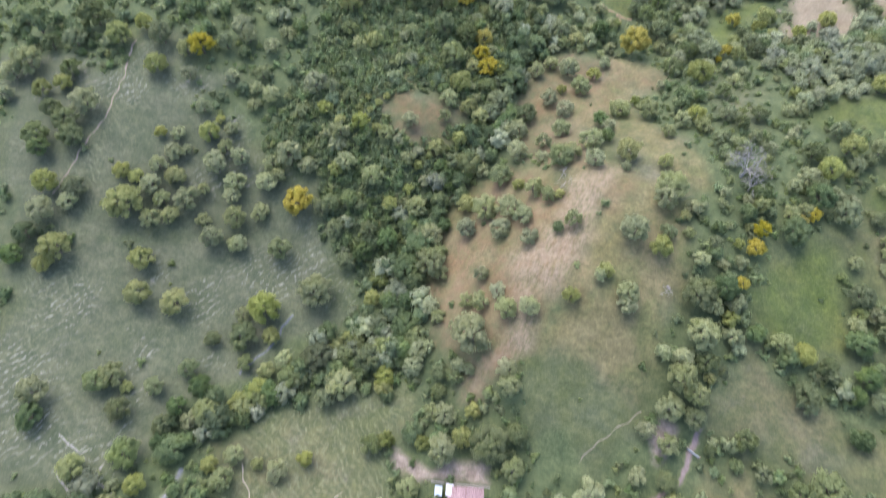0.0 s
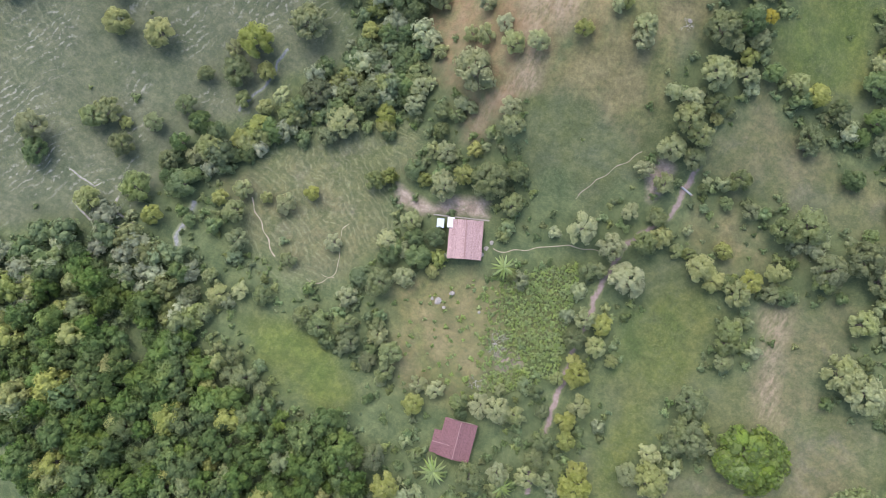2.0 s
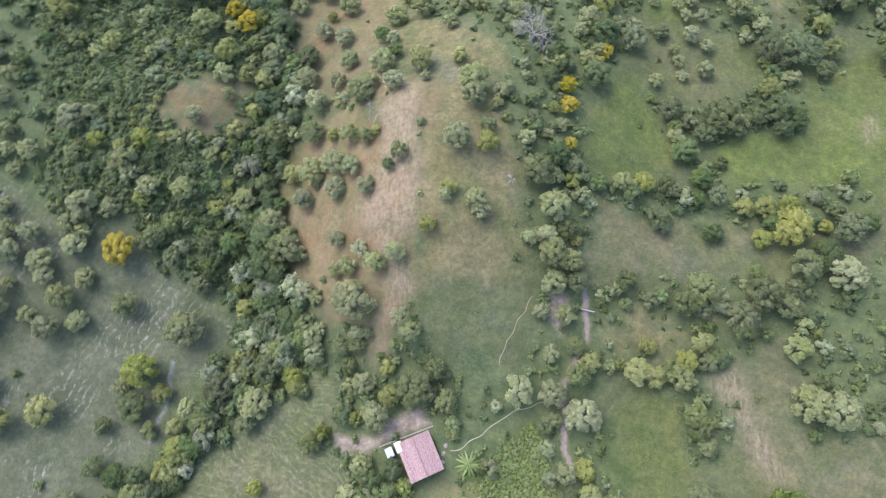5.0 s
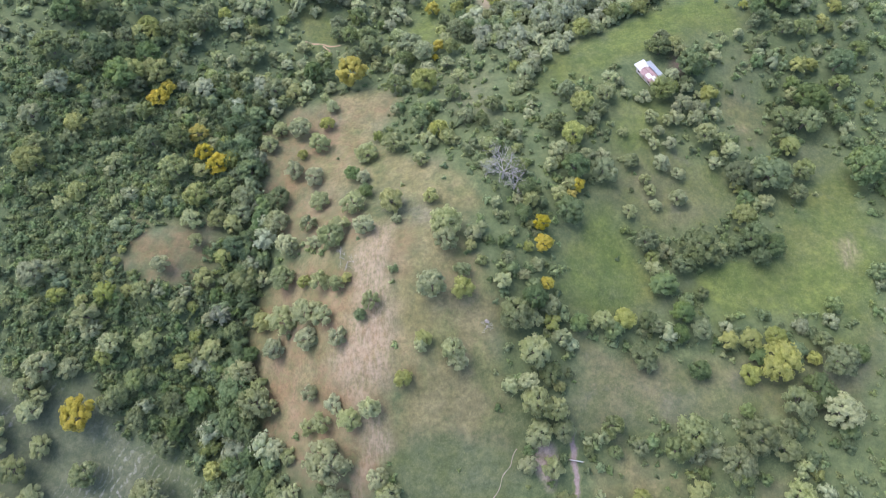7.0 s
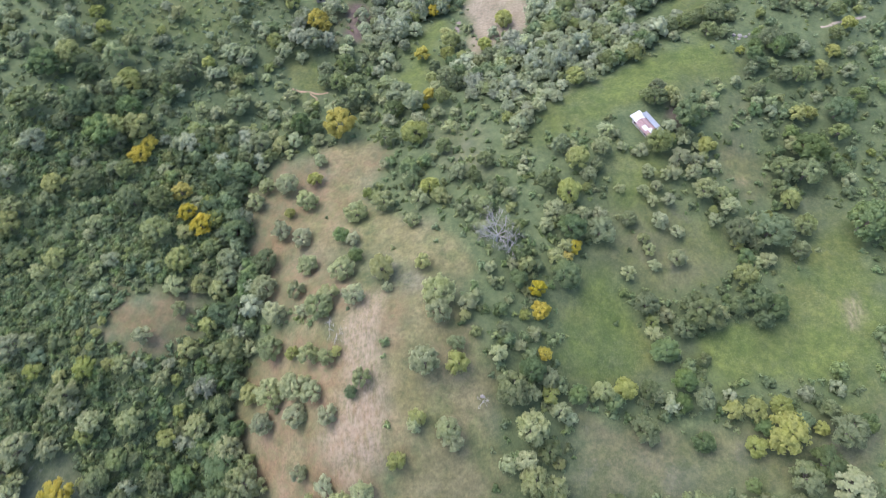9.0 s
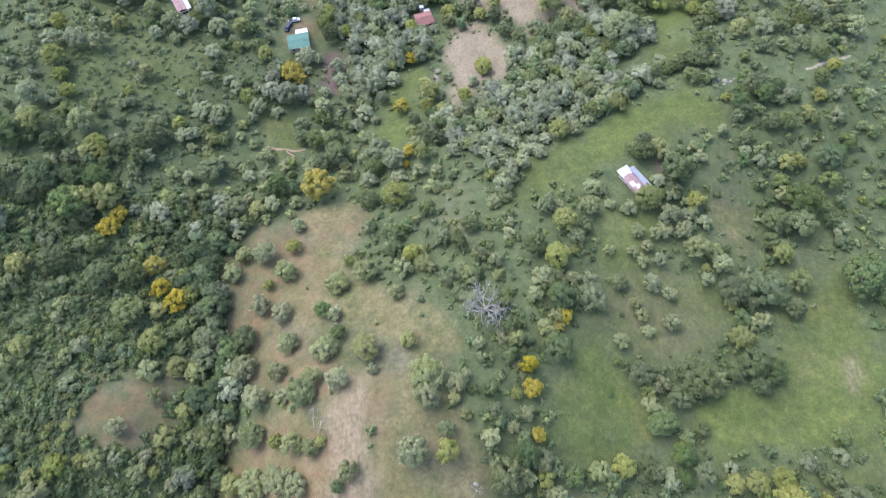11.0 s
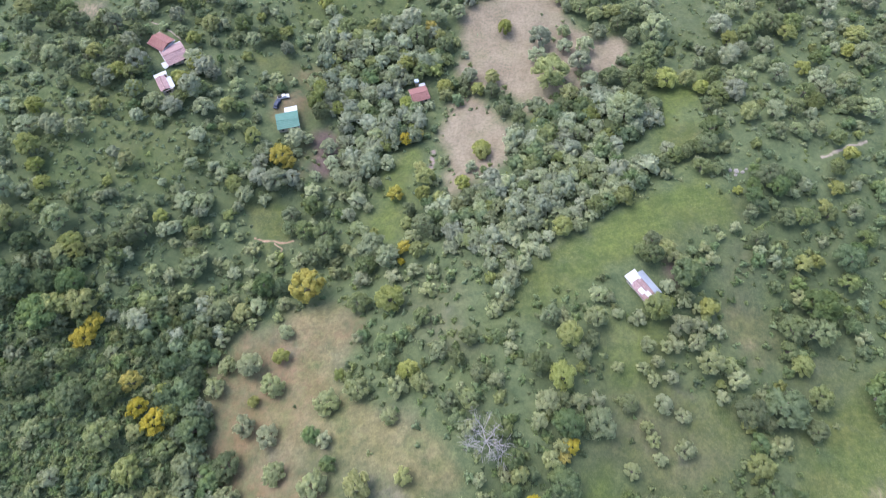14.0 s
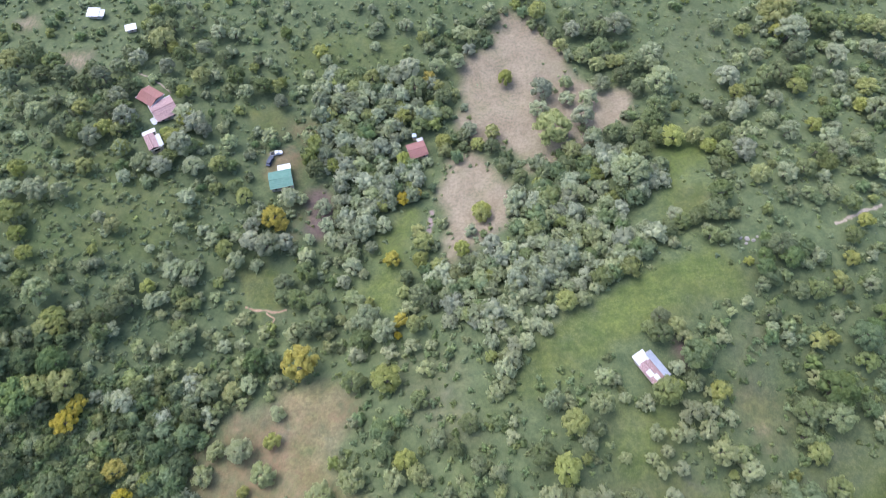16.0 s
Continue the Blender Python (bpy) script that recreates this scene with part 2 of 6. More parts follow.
RILL_ROCKS_UPPER = [
    (-92.0, -30.2), (-92.7, -34.5), (-88.9, -35.9), (-85.1, -32.2),
]
RILL_ROCKS_NORTH = [
    (-109.0, -30.3), (-103.4, -30.6), (-99.7, -31.8), (-98.8, -27.9),
]
STREAM_LOW = [
    (-73.6, -20.6), (-73.8, -24.7), (-73.6, -29.6), (-71.7, -34.4), (-67.6, -37.9),
]
HAMLET_TRACK = [
    (32.3, 243.7), (31.2, 238.4), (29.8, 231.3),
]
HAMLET_PATH = [
    (-82.8, 317.6), (-77.3, 315.8), (-72.7, 312.5), (-66.8, 304.6),
]
THICKET_WEST = [
    (-138.2, 204.3), (-76.2, 210.2), (-51.6, 186.8), (-46.3, 174.9), (-49.5, 125.0), (-45.6, 103.1), (-46.4, 79.8), (-51.6, 57.7), (-108.9, 59.9),
]
THICKET_NORTH = [
    (-135.7, 315.8), (-81.5, 316.8), (-59.0, 271.1), (-28.1, 253.7), (-19.7, 231.6), (-46.8, 227.9), (-58.5, 194.7), (-103.4, 178.9),
]
WEEDY_SLOPE = [
    (-44.3, -44.7), (-30.4, -37.3), (-14.6, -38.8), (-3.4, -45.3), (-5.3, -54.6), (-23.5, -57.7), (-35.9, -53.6),
]
GARDEN_STRAW = [
    (-9.4, -14.8), (12.8, -0.1), (24.9, -14.1), (25.8, -31.7), (10.8, -38.0), (-3.3, -29.2),
]
BROWN_GAP = [
    (52.8, 39.3), (64.3, 47.1), (76.2, 44.5), (93.7, 51.9), (93.3, 46.4), (77.5, 36.3), (71.5, 34.9), (66.4, 37.6), (59.4, 33.8),
]
# Grass beside the big farmyard tree, darkened in colour as its shade.
SHADED_GRASS = [
    (7.4, 31.9), (18.7, 35.6), (26.9, 31.1), (27.9, 20.0), (13.5, 12.5), (8.7, 14.5), (14.4, 21.2),
]
SUNNY_GLADE = [
    (81.0, 167.3), (96.0, 164.6), (88.0, 143.0), (76.2, 145.0),
]
SUNNY_MID = [
    (53.4, 111.4), (67.0, 119.9), (75.9, 112.2), (75.3, 101.8), (67.6, 87.4), (52.3, 86.7), (50.4, 100.9),
]
SUNNY_EAST = [
    (93.6, 98.6), (119.0, 99.8), (116.4, 84.6), (97.9, 80.8), (92.1, 84.2),
]
SUNNY_FAR_EAST = [
    (131.0, 111.9), (156.9, 120.5), (139.9, 75.2), (118.4, 79.7), (118.9, 92.9),
]
SUNNY_HOUSE = [
    (52.8, 166.5), (68.0, 182.9), (94.4, 202.8), (112.9, 214.8), (127.7, 208.9), (127.3, 195.7), (105.5, 191.6), (85.2, 182.4), (80.3, 175.8),
]
SUNNY_HAMLET = [
    (13.9, 238.7), (25.9, 243.3), (24.1, 220.1), (14.2, 203.0), (2.6, 207.4),
]
SUNNY_SLOPE = [
    (125.8, 266.0), (141.6, 261.5), (133.8, 243.2), (112.3, 229.6), (102.8, 230.5),
]
TAN_SPOT = [
    (138.5, 107.2), (142.1, 108.5), (142.6, 103.6), (138.9, 100.2),
]
WHITE_HOUSE_EARTH = [
    (99.1, 180.7), (104.5, 179.1), (104.9, 175.1), (101.6, 173.0), (97.5, 175.6),
]
GREEN_HOUSE_EARTH = [
    (-13.0, 258.3), (-7.0, 258.4), (-4.6, 250.8), (-5.9, 241.7), (-10.1, 236.4), (-13.8, 240.7), (-12.2, 249.4),
]
LANE = [
    (49.8, 55.9), (50.1, 48.4), (51.0, 41.0), (47.0, 33.5), (42.9, 25.1), (43.2, 18.0), (43.3, 10.7), (44.3, 1.1), (45.2, -8.5), (46.6, -18.8), (47.7, -25.3), (48.0, -32.3), (48.7, -37.2), (51.7, -49.9),
]
FOOTPATH = [
    (9.9, 8.1), (13.0, 8.2), (17.3, 10.5), (23.2, 15.1), (29.2, 19.2), (34.7, 20.8), (39.6, 21.6),
]
FENCE_MEADOW = [
    (24.2, 30.1), (24.9, 34.3), (27.6, 38.6), (31.1, 44.9), (34.6, 51.3),
]
ROAD_NE = [
    (163.7, 213.6), (170.8, 215.7), (177.5, 217.6), (187.8, 220.8),
]
HILL_TRACK = [
    (-177, 92), (-170, 75), (-166, 62), (-165, 47), (-163, 36), (-162, 27),
]
STREAM = [
    (-72.9, 33.9), (-74.3, 29.2), (-74.0, 22.7), (-75.6, 16.7), (-77.3, 10.8), (-78.5, 8.0),
]
GULLY_B = [
    (-28.8, 209.2), (-23.7, 206.2), (-26.7, 203.2),
]
GULLY = [
    (-35.8, 211.1), (-28.8, 209.2), (-19.6, 209.2),
]


def depth_in(x, y, outline):
    """How deep points lie inside an outline, in metres; negative outside."""
    pts = np.array(outline, float)
    best, inside = np.full(x.shape, 1e9), np.zeros(x.shape, bool)
    for (ax, ay), (bx, by) in zip(pts, np.roll(pts, -1, 0)):
        ex, ey = bx - ax, by - ay
        k = np.clip(((x - ax) * ex + (y - ay) * ey) / (ex * ex + ey * ey + 1e-9), 0, 1)
        best = np.minimum(best, (x - ax - k * ex) ** 2 + (y - ay - k * ey) ** 2)
        if ay != by:
            inside ^= ((ay > y) != (by > y)) & (x < ax + (y - ay) * ex / ey)
    return np.where(inside, 1, -1) * np.sqrt(best)


def off_line(x, y, line):
    """Distance to a line."""
    best = np.full(x.shape, 1e9)
    for (ax, ay), (bx, by) in zip(line[:-1], line[1:]):
        ex, ey = bx - ax, by - ay
        k = np.clip(((x - ax) * ex + (y - ay) * ey) / (ex * ex + ey * ey + 1e-9), 0, 1)
        best = np.minimum(best, (x - ax - k * ex) ** 2 + (y - ay - k * ey) ** 2)
    return np.sqrt(best)


def cover(x, y, outlines, soft, seed, ragged=1.0):
    """0 to 1: how much of the ground the outlines cover."""
    bend = ripple(x, y, seed) * ragged
    most = np.zeros(x.shape)
    for outline in outlines:
        most = np.maximum(most, np.clip((depth_in(x, y, outline) + bend) / soft + 0.5, 0, 1))
    return most


BARE = (RIDGE_SOIL, UPPER_SOIL, ORANGE_SPOT, RIDGE_FOOT_SOIL, HILL_CLEARING, HAMLET_YARD, HAMLET_BARE)
PLOUGHED = (FIELD_NORTH, FIELD_NORTH_NEAR, FIELD_NORTH_SIDE)
PINK_EARTH = (YARD_SOIL, LANE_PATCH, RED_PATCH)
PALE_EARTH = (RIDGE_TRACK, FOOT_TRACK, WHITE_PATCH, FAR_PATCH, WORN_STRIP, TAN_SPOT)
DRY = (GAP_EAST, RIDGE_WIDE, FLANK_EAST, TAN_BANK, STRAW_PLOT, RIDGE_GRASS, PASTURE_SE, SLOPE_SCRUB, EAST_STRIP, PASTURE_GAP, PASTURE_GAP_SOUTH, GAP_FIELD_A, GAP_FIELD_B, MID_SLOPE, MEADOW_WEST, BROWN_GAP, RIDGE_PLATEAU, GARDEN_STRAW)
TAN = (FLANK_EAST, TAN_BANK, RIDGE_GRASS, RIDGE_SOIL, RIDGE_PLATEAU, GARDEN_STRAW, BROWN_GAP)
FOREST = (FOREST_SOUTH, FOREST_RAVINE, FOREST_STREAM, FOREST_NORTH, FOREST_HAMLET)
SUNNY = (SUNNY_GLADE, SUNNY_MID, SUNNY_EAST, SUNNY_FAR_EAST, SUNNY_HOUSE, SUNNY_HAMLET, SUNNY_SLOPE, WEEDY_SLOPE)
FRESH = (SUNNY_HAMLET, SUNNY_SLOPE, WEEDY_SLOPE, GLADE_LOW, PASTURE_UPPER, HAMLET_SLOPE, PASTURE_MID, GAP_FIELD_C, BRIGHT_GLADE, UPPER_GLADE, NORTH_GRASS, SLOPE_WEEDS, SLOPE_LOW, PASTURE_EAST, PASTURE_HOUSE, PASTURE_LANE, PASTURE_NE, GARDEN, CLEARING, HAMLET_GRASS, PASTURE_FAR_EAST, HILL_STRIP)
DAMP = (HILL_OPEN, HILL_MEADOW, HILL_MEADOW_UPPER)
DARK_EARTH = (WHITE_HOUSE_EARTH, GREEN_HOUSE_EARTH)
SPARSE = (HAMLET_SLOPE, WEST_SCRUB, NORTH_GRASS, SLOPE_WEEDS, SLOPE_LOW, MID_SLOPE, SLOPE_SCRUB, NORTH_EAST_OPEN, UPPER_GLADE, EAST_STRIP)
OPEN = tuple(o for o in BARE + PLOUGHED + PINK_EARTH + DARK_EARTH + PALE_EARTH + DRY + FRESH + DAMP + (MEADOW_FOOT, GLADE_EAST) if o not in SPARSE)
SEEN = [(-255, 85), (-160, 370), (250, 335), (205, 215), (160, 60), (150, -40), (70, -100), (-60, -110), (-160, -70), (-210, 0)]

# ---------------------------------------------------------------- materials
def material(name, rough=0.8, metal=0.0):
    m = bpy.data.materials.new(name)
    m.use_nodes = True
    b = m.node_tree.nodes["Principled BSDF"]
    b.inputs["Roughness"].default_value, b.inputs["Metallic"].default_value = rough, metal
    b.inputs["Specular IOR Level"].default_value = 0.25
    return m, m.node_tree, b


def node(tree, kind, **values):
    n = tree.nodes.new(kind)
    for key, value in values.items():
        n.inputs[key.replace("_", " ")].default_value = value
    return n


def mixed(tree, factor, a, b):
    """A colour between two; each is a socket or a plain colour."""
    n = tree.nodes.new("ShaderNodeMix")
    n.data_type = "RGBA"
    for socket, value in ((n.inputs[0], factor), (n.inputs[6], a), (n.inputs[7], b)):
        if isinstance(value, bpy.types.NodeSocket):
            tree.links.new(value, socket)
        else:
            socket.default_value = (*value, 1) if isinstance(value, tuple) else value
    return n.outputs[2]


def ramp(tree, value, low, high):
    n = tree.nodes.new("ShaderNodeMapRange")
    n.inputs[1].default_value, n.inputs[2].default_value = low, high
    tree.links.new(value, n.inputs[0])
    return n.outputs[0]


def times(tree, a, b):
    n = tree.nodes.new("ShaderNodeMath")
    n.operation = "MULTIPLY"
    for socket, value in zip(n.inputs, (a, b)):
        if isinstance(value, bpy.types.NodeSocket):
            tree.links.new(value, socket)
        else:
            socket.default_value = value
    return n.outputs[0]


def grain(tree, scale, detail=4.0, rough=0.6, stretch=None):
    tc = tree.nodes.new("ShaderNodeNewGeometry")
    n = node(tree, "ShaderNodeTexNoise", Scale=scale, Detail=detail, Roughness=rough)
    out = tc.outputs["Position"]
    if stretch:
        mp = tree.nodes.new("ShaderNodeMapping")
        mp.inputs["Rotation"].default_value = (0, 0, radians(stretch[0]))
        mp.inputs["Scale"].default_value = (stretch[1], 1, 1)
        tree.links.new(out, mp.inputs[0])
        out = mp.outputs[0]
    tree.links.new(out, n.inputs["Vector"])
    return n.outputs[0]


def attribute(tree, name):
    n = tree.nodes.new("ShaderNodeAttribute")
    n.attribute_name = name
    return n.outputs["Fac"]


def bumped(tree, shader, height, distance, strength=0.6):
    n = node(tree, "ShaderNodeBump", Strength=strength, Distance=distance)
    tree.links.new(height, n.inputs["Height"])
    tree.links.new(n.outputs[0], shader.inputs["Normal"])


def waves(tree, turn, scale, bend):
    """Long wavering lines over the ground."""
    tc, mp = tree.nodes.new("ShaderNodeNewGeometry"), tree.nodes.new("ShaderNodeMapping")
    mp.inputs["Rotation"].default_value = (0, 0, radians(turn))
    n = node(tree, "ShaderNodeTexWave", Scale=scale, Distortion=bend, Detail=3.0, Detail_Scale=0.7)
    tree.links.new(tc.outputs["Position"], mp.inputs[0])
    tree.links.new(mp.outputs[0], n.inputs["Vector"])
    return n.outputs["Fac"]


def ground_material():
    m, t, b = material("land", 0.95)
    big, mid, fine, tuft = grain(t, 0.02), grain(t, 0.11), grain(t, 0.9, 6, 0.7), grain(t, 3.0, 5, 0.75)
    green = mixed(t, ramp(t, big, 0.35, 0.65), (0.056, 0.074, 0.025), (0.086, 0.096, 0.038))
    green = mixed(t, ramp(t, mid, 0.35, 0.7), green, (0.085, 0.097, 0.060))
    fresh = mixed(t, ramp(t, mid, 0.35, 0.65), (0.056, 0.078, 0.018), (0.091, 0.102, 0.026))
    fresh = mixed(t, times(t, ramp(t, grain(t, 0.03, 4), 0.48, 0.62), 0.6), fresh, (0.042, 0.075, 0.022))
    fresh = mixed(t, times(t, ramp(t, grain(t, 0.045, 4), 0.47, 0.63), 0.7), fresh, (0.110, 0.114, 0.041))
    dry = mixed(t, ramp(t, mid, 0.35, 0.65), (0.098, 0.096, 0.048), (0.144, 0.124, 0.074))
    dry = mixed(t, times(t, ramp(t, big, 0.42, 0.62), 0.7), dry, (0.080, 0.096, 0.040))
    soil = mixed(t, ramp(t, mid, 0.35, 0.65), (0.165, 0.110, 0.058), (0.215, 0.152, 0.090))
    soil = mixed(t, times(t, ramp(t, grain(t, 0.06, 3), 0.52, 0.68), 0.6), soil, (0.190, 0.112, 0.068))
    dry = mixed(t, times(t, ramp(t, grain(t, 0.075, 5, 0.65), 0.54, 0.66), 0.65), dry, (0.135, 0.118, 0.102))
    damp = mixed(t, ramp(t, mid, 0.35, 0.65), (0.074, 0.086, 0.055), (0.108, 0.113, 0.077))
    col = mixed(t, times(t, attribute(t, "fresh"), ramp(t, grain(t, 0.2, 4, 0.7), 0.2, 0.5)), green, fresh)
    col = mixed(t, attribute(t, "damp"), col, damp)
    col = mixed(t, times(t, attribute(t, "dry"), ramp(t, grain(t, 0.13, 4, 0.7), 0.25, 0.55)), col, dry)
    lush = mixed(t, ramp(t, mid, 0.35, 0.65), (0.072, 0.103, 0.020), (0.103, 0.127, 0.028))
    col = mixed(t, times(t, attribute(t, "sunny"), ramp(t, grain(t, 0.07, 4, 0.65), 0.30, 0.58)), col, lush)
    straw = mixed(t, ramp(t, mid, 0.35, 0.65), (0.138, 0.118, 0.052), (0.196, 0.160, 0.086))
    straw = mixed(t, times(t, ramp(t, grain(t, 0.085, 4), 0.50, 0.60), 0.75), straw, (0.098, 0.106, 0.040))
    col = mixed(t, times(t, attribute(t, "tan"), ramp(t, grain(t, 0.1, 4, 0.7), 0.25, 0.5)), col, straw)
    # Undergrowth colour of the woods; also the painted shade by the farmyard tree.
    herbs_and_shade = mixed(t, ramp(t, grain(t, 0.22, 5, 0.7), 0.38, 0.62), (0.052, 0.076, 0.036), (0.094, 0.120, 0.054))
    herbs_and_shade = mixed(t, times(t, ramp(t, grain(t, 0.05, 4), 0.5, 0.66), 0.6), herbs_and_shade, (0.088, 0.110, 0.042))
    col = mixed(t, times(t, attribute(t, "herbs_and_shade"), 0.85), col, herbs_and_shade)
    mott = grain(t, 0.33, 5, 0.7)
    col = mixed(t, ramp(t, mott, 0.40, 0.62), mixed(t, 0.35, col, (0.030, 0.050, 0.018)), mixed(t, 0.10, col, (0.24, 0.25, 0.09)))
    weeds = times(t, ramp(t, grain(t, 1.5, 4, 0.7), 0.52, 0.62), ramp(t, grain(t, 0.08, 3), 0.42, 0.58))
    col = mixed(t, times(t, weeds, 0.25), col, (0.145, 0.165, 0.07))
    swathes = times(t, ramp(t, waves(t, 118, 0.15, 22.0), 0.45, 0.95), ramp(t, grain(t, 0.6, 5, 0.7), 0.40, 0.60))
    col = mixed(t, times(t, swathes, times(t, attribute(t, "swept"), 0.42)), col, (0.20, 0.205, 0.125))
    wisps = times(t, ramp(t, waves(t, 20, 0.13, 16.0), 0.60, 0.95), ramp(t, grain(t, 0.8, 5, 0.7), 0.46, 0.60))
    wisps = times(t, wisps, ramp(t, grain(t, 0.035, 3), 0.50, 0.60))
    col = mixed(t, times(t, wisps, times(t, attribute(t, "damp"), 0.6)), col, (0.31, 0.295, 0.26))
    patchy = times(t, attribute(t, "bare"), times(t, ramp(t, grain(t, 0.09, 6, 0.65), 0.36, 0.58), ramp(t, grain(t, 0.45, 6, 0.72), 0.30, 0.52)))
    patchy = times(t, patchy, 0.95)
    col = mixed(t, patchy, col, soil)
    loam = mixed(t, ramp(t, mid, 0.35, 0.65), (0.186, 0.150, 0.102), (0.232, 0.190, 0.134))
    loam = mixed(t, times(t, ramp(t, grain(t, 0.07, 4), 0.5, 0.68), 0.6), loam, (0.168, 0.152, 0.088))
    col = mixed(t, attribute(t, "ploughed"), col, loam)
    col = mixed(t, attribute(t, "mould"), col, mixed(t, ramp(t, grain(t, 0.5, 5, 0.7), 0.35, 0.65), (0.075, 0.052, 0.048), (0.125, 0.090, 0.078)))
    ruts = ramp(t, grain(t, 0.32, 5, 0.65, (6, 3.0)), 0.30, 0.72)
    col = mixed(t, times(t, attribute(t, "track"), ruts), col, (0.265, 0.202, 0.145))
    col = mixed(t, times(t, ramp(t, attribute(t, "pink"), 0.2, 0.85), ramp(t, grain(t, 0.22, 6, 0.7), 0.30, 0.48)), col, mixed(t, ramp(t, grain(t, 0.35, 5, 0.7), 0.35, 0.65), (0.19, 0.15, 0.122), (0.34, 0.275, 0.235)))
    col = mixed(t, times(t, ramp(t, fine, 0.42, 0.62), 0.7), col, mixed(t, 0.5, col, (0.02, 0.035, 0.012)))
    col = mixed(t, times(t, ramp(t, tuft, 0.48, 0.72), 0.4), col, mixed(t, 0.4, col, (0.23, 0.24, 0.12)))
    t.links.new(col, b.inputs["Base Color"])
    bumped(t, b, fine, 0.35, 0.7)
    return m


def share_of(tree, value, factor):
    """Another chance value out of one."""
    n = tree.nodes.new("ShaderNodeMath")
    n.operation = "FRACT"
    tree.links.new(times(tree, value, factor), n.inputs[0])
    return n.outputs[0]


def leaf_material(name, dark, light, odd, glow=0.36, joined_plants=False, varied=True, span=(0.7, 1.22), hues=(0.478, 0.497)):
    """Leaves: every tree its own tone, hue and dryness, every spray of leaves a little different."""
    m, t, b = material(name, 0.85)
    b.inputs["Specular IOR Level"].default_value = 0.1
    geo = t.nodes.new("ShaderNodeNewGeometry")
    own = attribute(t, "tone") if joined_plants else ramp(t, geo.outputs["Random Per Island"], -2.0, 3.0) if not varied else t.nodes.new("ShaderNodeObjectInfo").outputs["Random"]
    col = mixed(t, own, dark, light)
    col = mixed(t, ramp(t, geo.outputs["Random Per Island"], -0.55, 1.5), col, odd)
    sunny = times(t, ramp(t, grain(t, 0.17, 2), 0.47, 0.66), 0.30)
    col = mixed(t, sunny, col, mixed(t, 0.65, col, (0.27, 0.315, 0.075)))
    kind = t.nodes.new("ShaderNodeHueSaturation")
    for socket, factor, low, high in (("Hue", 17.3, *hues), ("Saturation", 61.7, 0.95, 1.22), ("Value", 29.9, *span)):
        n = t.nodes.new("ShaderNodeMapRange")
        n.inputs[3].default_value, n.inputs[4].default_value = low, high
        t.links.new(share_of(t, own, factor), n.inputs[0])
        t.links.new(n.outputs[0], kind.inputs[socket])
    t.links.new(col, kind.inputs["Color"])
    col = kind.outputs[0]
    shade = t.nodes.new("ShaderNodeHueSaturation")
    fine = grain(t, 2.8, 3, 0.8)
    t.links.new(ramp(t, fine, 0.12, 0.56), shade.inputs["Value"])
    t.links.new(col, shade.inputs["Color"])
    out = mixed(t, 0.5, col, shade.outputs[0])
    bumped(t, b, fine, 0.5, 0.7)
    t.links.new(out, b.inputs["Base Color"])
    thin = t.nodes.new("ShaderNodeBsdfTranslucent")
    t.links.new(out, thin.inputs[0])
    blend = t.nodes.new("ShaderNodeMixShader")
    blend.inputs[0].default_value = glow
    t.links.new(b.outputs[0], blend.inputs[1])
    t.links.new(thin.outputs[0], blend.inputs[2])
    t.links.new(blend.outputs[0], t.nodes["Material Output"].inputs[0])
    return m


def plain_material(name, a, b_col, scale=1.5, rough=0.8, metal=0.0, bump=0.02):
    m, t, b = material(name, rough, metal)
    n = grain(t, scale, 6, 0.65)
    col = mixed(t, ramp(t, n, 0.3, 0.7), a, b_col)
    info = t.nodes.new("ShaderNodeObjectInfo")
    col = mixed(t, times(t, info.outputs["Random"], 0.3), col, b_col)
    t.links.new(col, b.inputs["Base Color"])
    bumped(t, b, n, bump)
    return m


def earth_material(name, low, high, rough=0.95):
    """A trodden or wet strip that grass and weeds creep over from both edges."""
    m, t, b = material(name, rough)
    n, wear = grain(t, 1.2, 6, 0.7), grain(t, 0.4, 5, 0.7)
    col = mixed(t, ramp(t, n, 0.3, 0.7), low, high)
    grass = mixed(t, n, (0.075, 0.095, 0.038), (0.105, 0.125, 0.056))
    creep = t.nodes.new("ShaderNodeMath")
    creep.operation = "ADD"
    t.links.new(times(t, attribute(t, "edge"), 0.55), creep.inputs[0])
    t.links.new(wear, creep.inputs[1])
    col = mixed(t, ramp(t, creep.outputs[0], 0.62, 0.88), col, grass)
    t.links.new(col, b.inputs["Base Color"])
    bumped(t, b, n, 0.08)
    return m


LAND = ground_material()
EARTH = earth_material("trodden_earth", (0.17, 0.135, 0.11), (0.28, 0.23, 0.195))
LANE_EARTH = earth_material("lane_earth", (0.15, 0.115, 0.105), (0.25, 0.195, 0.18))
PALE_RILL = earth_material("pale_washed_earth", (0.19, 0.155, 0.12), (0.33, 0.28, 0.225))
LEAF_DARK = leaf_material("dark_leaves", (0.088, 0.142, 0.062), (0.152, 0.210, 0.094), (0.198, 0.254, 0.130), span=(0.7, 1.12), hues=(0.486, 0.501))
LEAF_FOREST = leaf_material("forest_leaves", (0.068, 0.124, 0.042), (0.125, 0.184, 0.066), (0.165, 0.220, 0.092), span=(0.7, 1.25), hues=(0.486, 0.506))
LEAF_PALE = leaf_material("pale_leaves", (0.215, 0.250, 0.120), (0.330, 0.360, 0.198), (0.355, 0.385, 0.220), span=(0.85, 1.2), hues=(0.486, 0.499))
